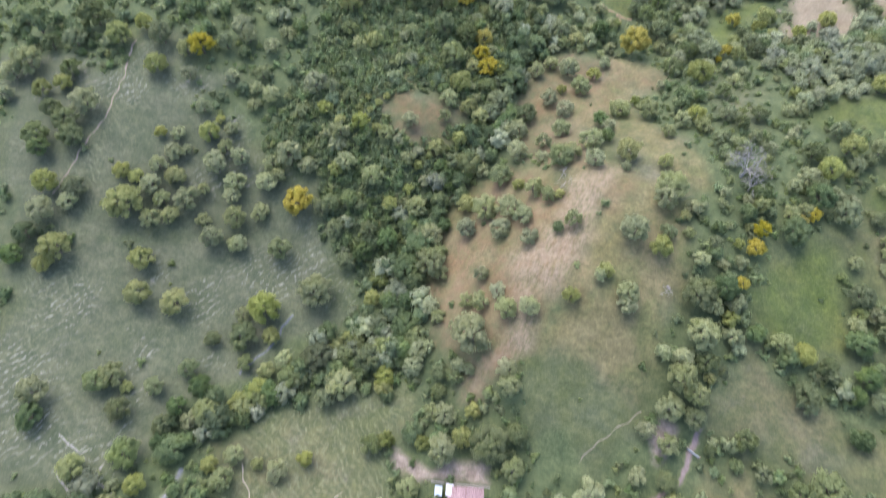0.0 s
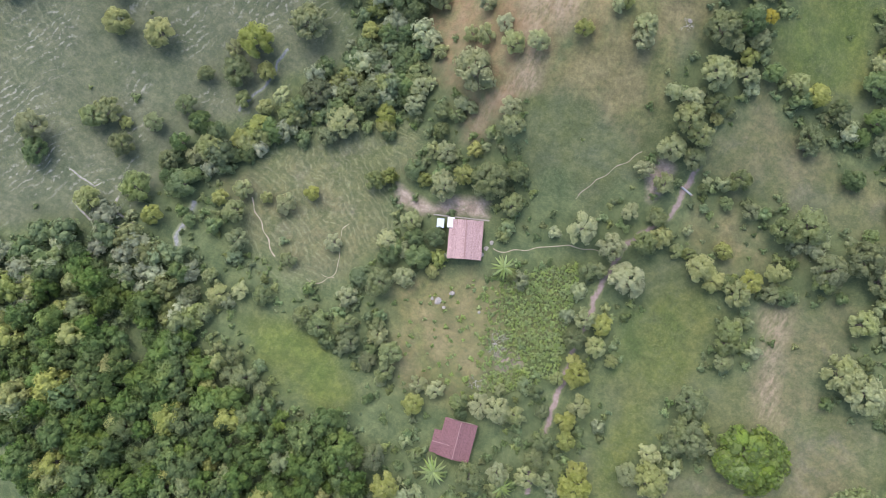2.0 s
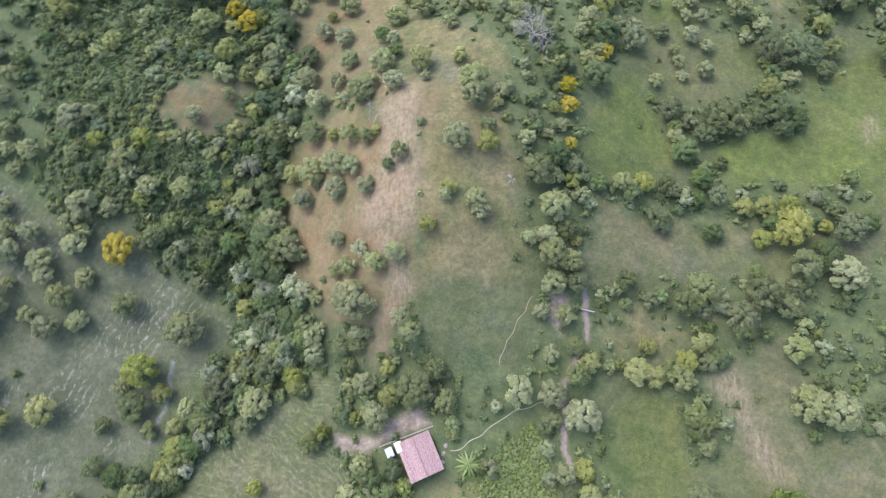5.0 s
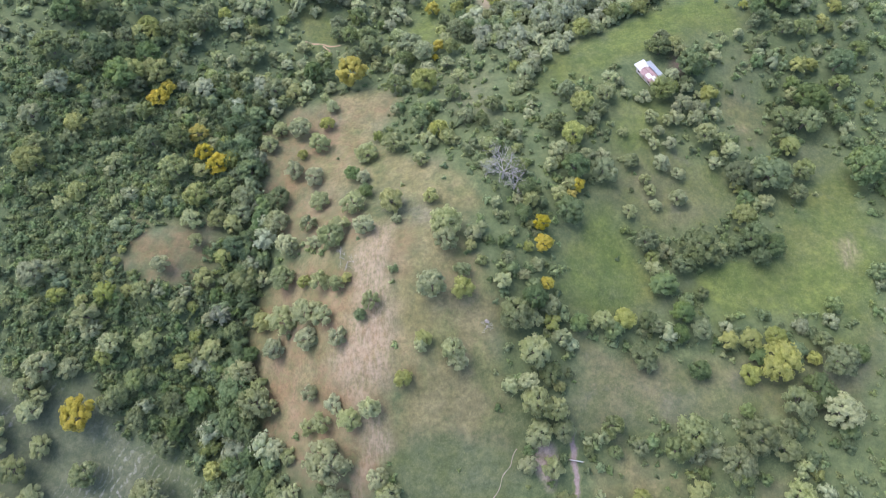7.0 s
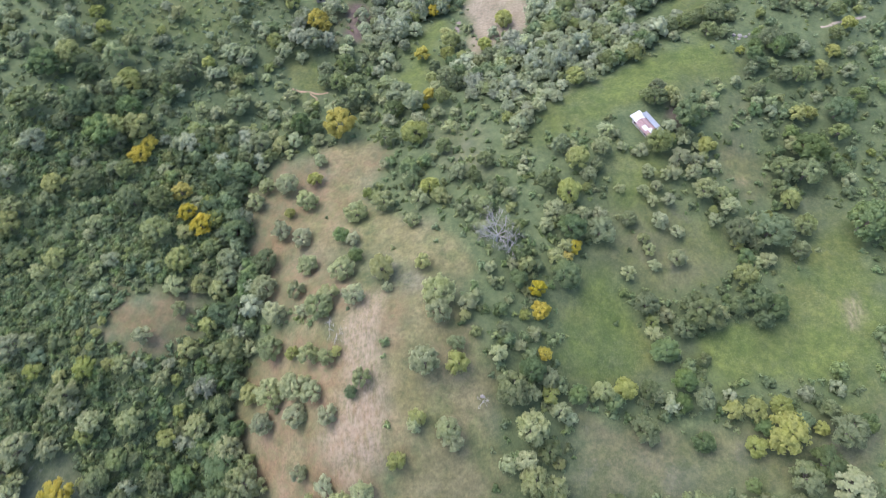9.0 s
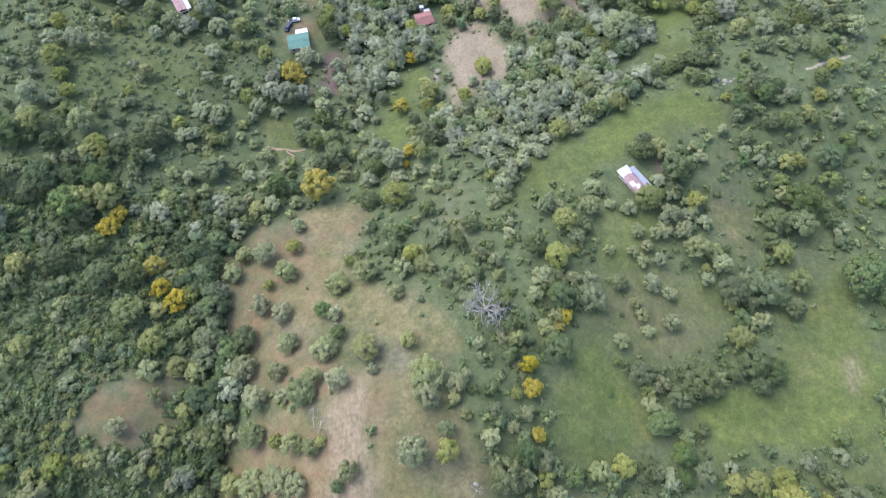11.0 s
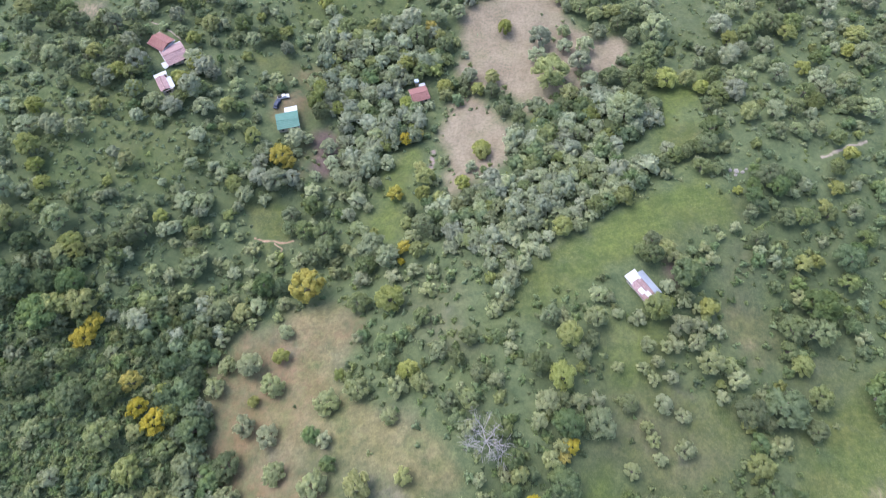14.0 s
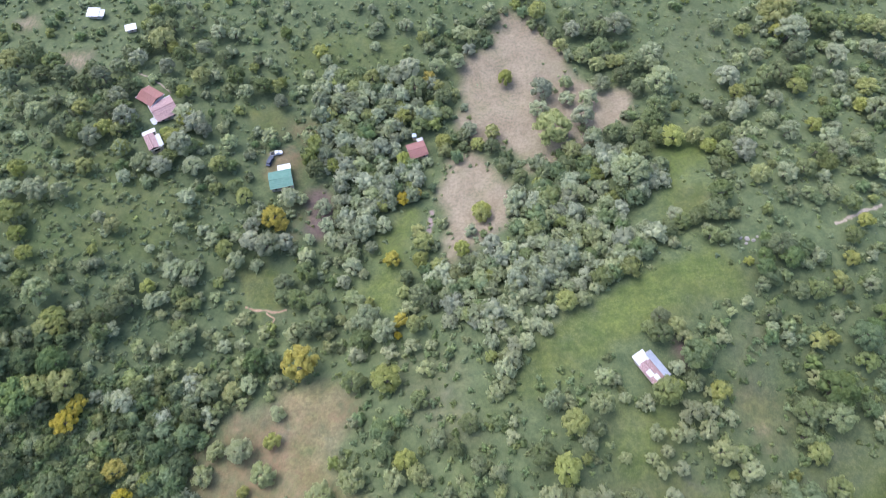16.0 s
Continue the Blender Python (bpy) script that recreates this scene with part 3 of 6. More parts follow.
# Northern leaves are lightened to put distance haze into their colour.
LEAF_HAZY_NORTH = leaf_material("hazy_northern_leaves", (0.225, 0.270, 0.138), (0.335, 0.370, 0.218), (0.395, 0.430, 0.268), span=(0.8, 1.2), hues=(0.487, 0.503))
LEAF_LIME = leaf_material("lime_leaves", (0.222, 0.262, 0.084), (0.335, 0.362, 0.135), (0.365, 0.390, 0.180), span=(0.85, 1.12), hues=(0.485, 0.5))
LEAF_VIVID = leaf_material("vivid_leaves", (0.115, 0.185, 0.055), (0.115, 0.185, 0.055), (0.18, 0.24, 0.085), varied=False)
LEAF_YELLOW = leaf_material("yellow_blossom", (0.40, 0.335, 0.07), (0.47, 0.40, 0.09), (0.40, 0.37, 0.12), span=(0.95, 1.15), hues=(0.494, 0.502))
# Grey-green of the hamlet trees, raised and blued as painted haze.
LEAF_HAZY_HAMLET = leaf_material("hazy_hamlet_leaves", (0.205, 0.246, 0.152), (0.325, 0.352, 0.232), (0.395, 0.420, 0.290), hues=(0.485, 0.499))
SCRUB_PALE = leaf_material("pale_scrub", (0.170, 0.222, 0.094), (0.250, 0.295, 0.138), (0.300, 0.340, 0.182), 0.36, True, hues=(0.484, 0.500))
# Scrub beyond the ridge: a paler copy with haze mixed into the green.
SCRUB_HAZY_NORTH = leaf_material("hazy_northern_scrub", (0.165, 0.225, 0.120), (0.235, 0.295, 0.165), (0.290, 0.345, 0.210), 0.36, True, span=(0.85, 1.15), hues=(0.484, 0.499))
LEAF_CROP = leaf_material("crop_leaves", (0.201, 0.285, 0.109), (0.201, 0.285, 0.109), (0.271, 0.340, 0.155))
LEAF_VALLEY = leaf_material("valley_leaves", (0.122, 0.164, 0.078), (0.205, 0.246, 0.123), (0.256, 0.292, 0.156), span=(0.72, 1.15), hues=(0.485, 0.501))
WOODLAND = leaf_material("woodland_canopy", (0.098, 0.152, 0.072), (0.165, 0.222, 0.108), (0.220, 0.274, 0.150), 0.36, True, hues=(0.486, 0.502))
# Grove crowns, paled and blued in colour in place of haze.
HAZY_GROVE_CANOPY = leaf_material("hazy_grove_canopy", (0.212, 0.254, 0.158), (0.325, 0.362, 0.235), (0.390, 0.425, 0.290), 0.36, True, hues=(0.486, 0.500))
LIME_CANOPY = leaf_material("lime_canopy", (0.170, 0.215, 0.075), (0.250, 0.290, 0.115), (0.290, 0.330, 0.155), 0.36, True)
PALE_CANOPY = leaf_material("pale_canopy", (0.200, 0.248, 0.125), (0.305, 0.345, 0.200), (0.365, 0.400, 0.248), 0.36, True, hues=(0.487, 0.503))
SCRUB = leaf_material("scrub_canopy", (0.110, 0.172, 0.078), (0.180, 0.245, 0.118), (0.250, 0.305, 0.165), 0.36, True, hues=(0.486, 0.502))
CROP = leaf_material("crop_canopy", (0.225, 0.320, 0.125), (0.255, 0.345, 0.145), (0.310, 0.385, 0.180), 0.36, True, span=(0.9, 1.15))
BARK = plain_material("bark", (0.10, 0.08, 0.06), (0.20, 0.17, 0.14), 4, 0.9)
DEAD_WOOD = plain_material("dead_wood", (0.25, 0.235, 0.21), (0.36, 0.34, 0.31), 3, 0.9)
RED_CLAY = plain_material("red_clay_tiles", (0.105, 0.045, 0.038), (0.29, 0.155, 0.135), 3.2, 0.85)
CLAY = plain_material("clay_tiles", (0.085, 0.040, 0.040), (0.40, 0.285, 0.275), 3.2, 0.85)
OLD_CLAY = plain_material("old_clay_tiles", (0.085, 0.042, 0.046), (0.17, 0.09, 0.092), 2.2, 0.85)
RIDGE_TILE = plain_material("ridge_mortar", (0.13, 0.078, 0.076), (0.24, 0.155, 0.15), 2, 0.9)
WATER = earth_material("stream_water", (0.045, 0.055, 0.055), (0.19, 0.20, 0.205), 0.45)
ROCKS = earth_material("stream_rocks", (0.09, 0.085, 0.075), (0.34, 0.32, 0.30), 0.9)
RED_EARTH = earth_material("gully_earth", (0.19, 0.115, 0.075), (0.34, 0.24, 0.165))
NAVY = plain_material("navy_paint", (0.02, 0.03, 0.06), (0.03, 0.045, 0.08), 2, 0.4)
PLASTER = plain_material("plaster", (0.36, 0.32, 0.27), (0.48, 0.44, 0.38), 0.8, 0.9)
GREEN_SHEET = plain_material("green_sheet", (0.045, 0.125, 0.095), (0.075, 0.165, 0.13), 0.8, 0.5)
WHITE_SHEET = plain_material("white_sheet", (0.36, 0.37, 0.38), (0.52, 0.52, 0.52), 0.8, 0.5)
GREY_SHEET = plain_material("zinc_sheet", (0.26, 0.28, 0.31), (0.36, 0.38, 0.41), 0.8, 0.4, 0.3)
BLUE_PLASTIC = plain_material("tank_plastic", (0.30, 0.36, 0.43), (0.42, 0.47, 0.52), 2, 0.5)
DARK_GLASS = plain_material("dark_glass", (0.02, 0.025, 0.03), (0.04, 0.045, 0.05), 2, 0.1)
RUBBER = plain_material("rubber", (0.02, 0.02, 0.02), (0.04, 0.04, 0.04), 5, 0.9)
TIMBER = plain_material("timber", (0.25, 0.19, 0.13), (0.40, 0.33, 0.25), 3, 0.9)
STONE = plain_material("stone", (0.17, 0.155, 0.14), (0.27, 0.25, 0.23), 2, 0.9)


# ---------------------------------------------------------------- mesh helpers
def mesh_of(name, verts, faces, mat):
    me = bpy.data.meshes.new(name)
    me.from_pydata([tuple(v) for v in verts], [], [tuple(q) for q in faces])
    me.materials.append(mat)
    me.update()
    return me


def part(name, bm, mat, parent, label=""):
    me = bpy.data.meshes.new(name)
    bm.to_mesh(me)
    bm.free()
    me.materials.append(mat)
    ob = new(name, me)
    ob.parent = parent
    return tagged(ob, label)


def box(bm, x0, x1, y0, y1, z0, z1, bevel=0.0):
    made = bmesh.ops.create_cube(bm, size=1.0)["verts"]
    for v in made:
        v.co = ((x0 + x1) / 2 + v.co.x * (x1 - x0), (y0 + y1) / 2 + v.co.y * (y1 - y0), (z0 + z1) / 2 + v.co.z * (z1 - z0))
    if bevel:
        bmesh.ops.bevel(bm, geom=list({e for v in made for e in v.link_edges}), offset=bevel, segments=2, affect="EDGES")
    return bm


def limb(bm, a, b, ra, rb, sides=6):
    """A tapered round piece from a to b."""
    a, b = Vector(a), Vector(b)
    turn = (b - a).to_track_quat("Z", "Y").to_matrix()
    rings = []
    for centre, r in ((a, ra), (b, rb)):
        rings.append([bm.verts.new(centre + turn @ Vector((r * math.cos(k * 6.2832 / sides), r * math.sin(k * 6.2832 / sides), 0))) for k in range(sides)])
    for k in range(sides):
        bm.faces.new((rings[0][k], rings[0][(k + 1) % sides], rings[1][(k + 1) % sides], rings[1][k]))
    bm.faces.new(rings[1])


# ---------------------------------------------------------------- the ground
def build_ground():
    """One sheet: fine where the valley is seen, then ever wider steps out to the horizon."""
    out = [30, 80, 160, 320, 640, 1200, 2200]
    xs = np.array([-270.0 - d for d in out[::-1]] + list(np.arange(-270, 270.1, 1.6)) + [270.0 + d for d in out])
    ys = np.array([-130.0 - d for d in out[::-1]] + list(np.arange(-130, 390.1, 1.6)) + [390.0 + d for d in out])
    gx, gy = [a.ravel() for a in np.meshgrid(xs, ys)]
    gz = grounds(gx, gy)
    nx, ny = len(xs), len(ys)
    i = (np.arange(ny - 1)[:, None] * nx + np.arange(nx - 1)).ravel()
    me = bpy.data.meshes.new("ground")
    me.from_pydata(np.stack([gx, gy, gz], 1).tolist(), [], np.stack([i, i + 1, i + nx + 1, i + nx], 1).tolist())
    for name, outlines, soft, seed, ragged in (("bare", BARE, 14.0, 11, 1.0), ("ploughed", PLOUGHED, 5.0, 18, 0.5), ("mould", DARK_EARTH, 3.0, 21, 0.4), ("pink", PINK_EARTH, 3.5, 16, 0.3), ("track", PALE_EARTH, 5.0, 12, 0.35), ("dry", DRY, 14.0, 13, 1.0), ("tan", TAN, 8.0, 17, 0.7), ("fresh", FRESH, 7.0, 14, 0.8), ("damp", DAMP, 12.0, 15, 1.0), ("sunny", SUNNY, 9.0, 20, 0.9), ("swept", (MEADOW_WEST, HILL_STRIP), 9.0, 19, 1.0)):
        layer = me.attributes.new(name, "FLOAT", "POINT")
        layer.data.foreach_set("value", cover(gx, gy, outlines, soft, seed, ragged))
    grown = 1 - np.maximum(cover(gx, gy, OPEN, 6.0, 31), 0.6 * cover(gx, gy, SPARSE, 8.0, 32))
    me.attributes.new("herbs_and_shade", "FLOAT", "POINT").data.foreach_set("value", np.maximum(grown, cover(gx, gy, FOREST + (SHADED_GRASS,), 5.0, 33)))
    me.materials.append(LAND)
    me.shade_smooth()
    tagged(new("ground", me), "hilly valley floor of pasture, scrub and bare pinkish earth", "ground", kind="structure")


build_ground()


def ribbon(name, line, width, seed, label, category, mat=None):
    """A trodden way draped over the ground, with ragged edges and a slight crown."""
    rng = np.random.RandomState(seed)
    pts = np.array(line, float)
    run = np.concatenate([[0], np.cumsum(np.hypot(*np.diff(pts, axis=0).T))])
    at = np.arange(0, run[-1], 0.9)
    px, py = np.interp(at, run, pts[:, 0]), np.interp(at, run, pts[:, 1])
    soft = np.ones(7) / 7
    px, py = [np.convolve(np.pad(c, 3, mode="edge"), soft, "valid") for c in (px, py)]
    px, py = px + 0.3 * np.sin(at * 0.35 + seed) + 0.25 * np.sin(at * 1.1 + seed), py + 0.3 * np.cos(at * 0.27 + seed) + 0.25 * np.cos(at * 0.83)
    dx, dy = np.gradient(px), np.gradient(py)
    size = np.hypot(dx, dy)
    nx, ny = -dy / size, dx / size
    verts, faces = [], []
    for k in range(len(at)):
        for across in (-1, -0.5, 0, 0.5, 1):
            w = width / 2 * across * (rng.uniform(0.72, 1.15) if abs(across) == 1 else 1)
            verts.append((px[k] + nx[k] * w, py[k] + ny[k] * w, 0.10 * (1.2 - abs(across))))
        if k:
            for j in range(4):
                a = (k - 1) * 5 + j
                faces.append((a, a + 1, a + 6, a + 5))
    verts = np.array(verts)
    verts[:, 2] += grounds(verts[:, 0], verts[:, 1])
    me = mesh_of(name, verts, faces, mat or EARTH)
    layer = me.attributes.new("edge", "FLOAT", "POINT")
    layer.data.foreach_set("value", np.tile([1.0, 0.5, 0.0, 0.5, 1.0], len(at)))
    me.shade_smooth()
    tagged(new(name, me), label, category, kind="structure")


ribbon("road", LANE, 2.8, 1, "narrow pinkish earth lane between tree rows", "lane", LANE_EARTH)
ribbon("road", ROAD_NE, 2.4, 2, "pale earth road on the far slope", "road", PALE_RILL)
ribbon("road", HAMLET_TRACK, 3.2, 12, "short earth track below the hamlet", "track", LANE_EARTH)
ribbon("pavement", HAMLET_PATH, 1.3, 13, "trodden path behind the tiled house", "footpath")
ribbon("pavement", FOOTPATH, 0.5, 3, "trodden footpath from farmhouse to lane", "footpath", PALE_RILL)
ribbon("pavement", RILL_MEADOW, 0.7, 5, "pale eroded rill in the meadow", "gully", PALE_RILL)
ribbon("pavement", RILL_FORK, 0.4, 14, "pale forked rill across the meadow", "gully", PALE_RILL)
ribbon("pavement", RILL_FORK_SIDE, 0.35, 15, "side branch of a pale rill", "gully", PALE_RILL)
ribbon("pavement", RILL_ROCKS, 1.0, 16, "washed-out stony rill on the hill", "gully", ROCKS)
ribbon("pavement", RILL_ROCKS_UPPER, 1.5, 17, "washed-out stony rill on the hill", "gully", ROCKS)
ribbon("pavement", RILL_ROCKS_NORTH, 1.0, 18, "washed-out stony rill on the hill", "gully", ROCKS)
ribbon("pavement", GULLY, 1.6, 6, "red eroded gully in the clearing", "gully", RED_EARTH)
ribbon("pavement", GULLY_B, 1.0, 9, "red eroded gully in the clearing", "gully", RED_EARTH)
ribbon("pavement", FENCE_MEADOW, 0.45, 7, "faint cattle track across the meadow", "track")
ribbon("water", STREAM, 1.8, 10, "shallow stream glinting grey between trees", "stream", WATER)
ribbon("water", STREAM_LOW, 2.6, 11, "shallow stream glinting grey at the wood's edge", "stream", WATER)
ribbon("pavement", HILL_TRACK, 1.2, 8, "grassy track along the hill crest", "track")


# ---------------------------------------------------------------- trees
def ball(level):
    """Verts and faces of a round bough to be dented."""
    bm = bmesh.new()
    bmesh.ops.create_icosphere(bm, subdivisions=level, radius=1.0)
    bm.verts.index_update()
    got = np.array([v.co for v in bm.verts]), [tuple(v.index for v in f.verts) for f in bm.faces]
    bm.free()
    return got


BALLS = {level: ball(level) for level in (1, 2)}
BALLS[0] = np.array([(1, 0, 0), (-1, 0, 0), (0, 1, 0), (0, -1, 0), (0, 0, 1), (0, 0, -1)], float), [(0, 2, 4), (2, 1, 4), (1, 3, 4), (3, 0, 4), (2, 0, 5), (1, 2, 5), (3, 1, 5), (0, 3, 5)]


def leaf_cloud(rng, lobes, leaves, size, level=1, flat=0.75, open_crown=0.0):
    """Verts and faces of a crown of radius about 1 with its middle at 0: a dome of overlapping boughs that bristle with sprays of leaves."""
    verts, faces, count = [], [], 0
    around, net = BALLS[level]
    bough = 1.5 / math.sqrt(lobes)
    for n in range(lobes):
        a = n * 2.39996 + rng.uniform(-0.5, 0.5)
        up = 1 - (n + 0.5) / lobes * 1.35
        out = math.sqrt(max(0.04, 1 - up * up)) * rng.uniform(0.50 - 0.12 * open_crown, 0.70 + 0.25 * open_crown)
        centre = np.array([math.cos(a) * out, math.sin(a) * out, up * rng.uniform(0.52, 0.66) * flat])
        r = rng.uniform(0.72, 1.06) * bough * (1 - open_crown * 0.3)
        dents = rng.uniform(0.68, 1.06, len(around))[:, None]
        verts.append(centre + around * dents * r * np.array([1, 1, 0.8]))
        faces += [(i + count, j + count, k + count) for i, j, k in net]
        count += len(around)
        d = rng.normal(size=(leaves, 3)) * 0.8 + centre / (np.linalg.norm(centre) + 0.01)
        d[:, 2] = np.where(rng.uniform(size=leaves) < 0.75, abs(d[:, 2]), d[:, 2])
        d /= np.linalg.norm(d, axis=1)[:, None]
        p = centre + d * r * rng.uniform(0.88, 1.30, (leaves, 1)) * np.array([1, 1, 0.8])
        nrm = d + np.array([0, 0, 0.3]) + rng.normal(scale=0.6, size=(leaves, 3))
        u = np.cross(nrm, rng.normal(size=(leaves, 3)))
        u /= np.linalg.norm(u, axis=1)[:, None]
        v = np.cross(nrm / np.linalg.norm(nrm, axis=1)[:, None], u)
        s = size * rng.uniform(0.6, 1.3, (leaves, 1))
        verts.append(np.stack([p + u * s, p - u * s * 0.5 + v * s * 0.9, p - u * s * 0.5 - v * s * 0.9], 1).reshape(-1, 3))
        faces += [(count + 3 * i, count + 3 * i + 1, count + 3 * i + 2) for i in range(leaves)]
        count += 3 * leaves
    return np.concatenate(verts), faces


def trunk_mesh(name, rng, crown_at, mat=BARK):
    """A tapered, slightly bent trunk with limbs, for a crown of radius 1 whose middle is at height crown_at."""
    bm = bmesh.new()
    bend = Vector((rng.uniform(-0.06, 0.06), rng.uniform(-0.06, 0.06), crown_at * 0.55))
    limb(bm, (0, 0, -0.15), bend, 0.075, 0.055)
    for k in range(5):
        a = k * 1.2566 + rng.uniform(-0.4, 0.4)
        tip = Vector((math.cos(a) * rng.uniform(0.35, 0.6), math.sin(a) * rng.uniform(0.35, 0.6), crown_at + rng.uniform(-0.05, 0.3)))
        half = bend.lerp(tip, 0.55) + Vector((0, 0, 0.06))
        limb(bm, bend, half, 0.045, 0.03, 5)
        limb(bm, half, tip, 0.03, 0.012, 5)
    me = bpy.data.meshes.new(name)
    bm.to_mesh(me)
    bm.free()
    me.materials.append(mat)
    return me


def tree_models(name, leaf, label, group, seed, count=4, lobes=16, leaves=40, size=0.085, crown_at=0.86, flat=1.12, open_crown=0.0, level=2):
    """Some trees of one kind, each an empty with a trunk and a crown, of crown radius 1."""
    made = []
    for n in range(count):
        rng = np.random.RandomState(seed + n)
        root = tagged(new(name), label, "tree", group)
        trunk = new("trunk", trunk_mesh("trunk", rng, crown_at))
        verts, faces = leaf_cloud(rng, lobes, leaves, size, level, flat, open_crown)
        verts[:, 2] += crown_at
        crown = new("crown", mesh_of("crown", verts, faces, leaf))
        crown.data.shade_smooth()
        trunk.parent = crown.parent = root
        made.append(root)
    return made


def plant(models, spots, seed, low=0.78, high=1.05):
    """Sets a tree at each spot (x, y, crown radius); each model stands once itself. models: one list, or those for large and for small crowns."""
    rng = np.random.RandomState(seed)
    sets = [(models, spots)]
    if isinstance(models, tuple):
        sets = [(models[0], [s for s in spots if s[2] >= 3.2]), (models[1], [s for s in spots if s[2] < 3.2])]
    for some, places in sets:
        for n, (x, y, r) in enumerate(places):
            r *= 1.1
            m = pose(x, y, ground(x, y), 0, 0, rng.uniform(0, 360)) @ Matrix.Diagonal((r, r * rng.uniform(0.85, 1.12), r * rng.uniform(low, high), 1))
            model = some[n % len(some)]
            twin = model if n < len(some) else copy_thing(model, Matrix())
            twin.matrix_basis = m


def tree_kind(name, leaf, label, group, seed, **values):
    """Models of one kind for large and for small crowns."""
    fine = dict(count=6, lobes=34, leaves=34, size=0.062, level=1) | values
    plain = dict(count=6, lobes=20, leaves=30, size=0.085, level=1) | values
    return tree_models(name, leaf, label, group, seed, **fine), tree_models(name, leaf, label, group, seed + 50, **plain)


LIME_FARM_EAST = [
    (82.7, 38.1, 3.4), (67.4, 37, 2.6), (77.6, 32.7, 3.5), (50.3, 32.3, 3), (63.6, 29.6, 4.1), (68.2, 28.5, 3.1), (47.9, 3.2, 3),
    (46, -9.7, 2.3), (48.3, -12.9, 3.7), (51.1, -25.5, 3), (78.3, -28.4, 5), (53.5, -30.3, 2.7), (60.1, -36.3, 2.9), (61, -40.4, 4.6),
]
LIME_FARM_MID = [
    (-7.6, 30.8, 2.3), (-36.4, 28.7, 3.7), (-34.9, 25.7, 2.6), (-7, 22.8, 3), (-44.6, -2.5, 2.3), (-1.8, -6.1, 2), (11.2, -41.6, 3.3),
    (14.8, -63.8, 4),
]
LIME_FARM_WEST = [
    (-190, 57.9, 3.6), (-131.7, 53.6, 3.6), (-53.1, 49.2, 2.6), (-142.5, 47, 2.6), (-147.2, 46.2, 3.2), (-138.8, 36.7, 6.5), (-53.2, 35.1, 2.2),
    (-164.2, 30.3, 4.4), (-81.1, 29.7, 5.2), (-123.9, 24.6, 4.1), (-75.2, 23.8, 3), (-106.7, 18, 4.7), (-117.3, 14.5, 4.3), (-70.4, 13.9, 2.6),
    (-146.7, 13.7, 4.9), (-69.1, 8.4, 3.3), (-147.1, 8, 3.4), (-71.8, 1.8, 3.3), (-69.4, 1.1, 3.1), (-55.8, -10.1, 1.9), (-102.7, -10.4, 1.9),
    (-67.5, -16.6, 2.5), (-80.4, -30, 3.3), (-97.7, -34.5, 3.7), (-52.2, -40.7, 3.1),
]
LIME_GROVE_EAST = [
    (173.7, 212.9, 2.7), (130.5, 202.5, 1.6), (163.4, 200, 2.6), (70.3, 195.6, 3.6), (157.3, 193.7, 2.4),
    (149, 175.5, 2.5), (144, 174.9, 2.9), (109.2, 163.1, 2.9), (64.4, 157.9, 4.2),
]
LIME_GROVE_MID = [
    (27.9, 227, 3.6), (40.9, 222.3, 2.8), (26.3, 220.5, 3.2), (31.9, 217.1, 2.7), (19.5, 209.2, 2.3), (7.7, 207, 1.9), (-2.2, 202, 1.9),
    (22.5, 195.4, 3.3), (-36.1, 180.7, 3), (12.3, 178.1, 4.5), (-22.8, 164.1, 2.4), (16.5, 153.7, 3.5), (-30.6, 150.8, 1.8),
]
LIME_GROVE_WEST = [
    (-65.4, 218.7, 2.5), (-111.6, 216.3, 5), (-53.8, 212.6, 2.9), (-91.1, 208.8, 3.9), (-89.3, 205.2, 3.4), (-93.8, 204.8, 3.6), (-84.5, 186.2, 4.9),
    (-92, 185.8, 5), (-107.4, 162.5, 4),
]
LIME_HAMLET_EAST = [
    (87, 334.9, 4.3), (187.4, 321.6, 7.7), (93.9, 315.9, 3.1), (171.9, 314, 3.4), (186, 312.1, 3.5), (224.9, 311.3, 4.9), (228.7, 308, 4.3),
    (69.2, 304.6, 2.3), (112.8, 303.8, 3.1), (116.5, 303.8, 2.6), (106.6, 302.8, 3.6), (156.3, 278.8, 3.6), (180.2, 278.7, 3.7), (208.4, 276, 4.5),
    (59.1, 275, 3.2), (52.9, 270.8, 3.2), (202.3, 267.6, 3.3), (87.2, 260.2, 3.6), (123.1, 258.3, 5.1),
    (177.3, 257.7, 3), (131.3, 257.1, 3.7), (135.3, 252.7, 3.2), (49.8, 237.8, 3.7), (146.1, 235.1, 3.6),
]
LIME_HAMLET_MID = [
    (36.7, 328.4, 3.1), (-7.4, 324.7, 3.1), (13.5, 309.6, 3.8), (-26, 306.4, 3.5), (40.4, 303.2, 2.5), (24.2, 293.7, 2.9), (37, 292.5, 2.4),
    (-4.7, 291.7, 2.9), (24.9, 287.5, 3.6), (-10.5, 279.1, 3.3), (39.8, 274.3, 3.7), (23.5, 268.3, 2.7), (-4.1, 267.7, 3.2), (-36.3, 254.1, 3.6),
    (26.3, 233.3, 2.5), (-42.3, 232.9, 3.4),
]
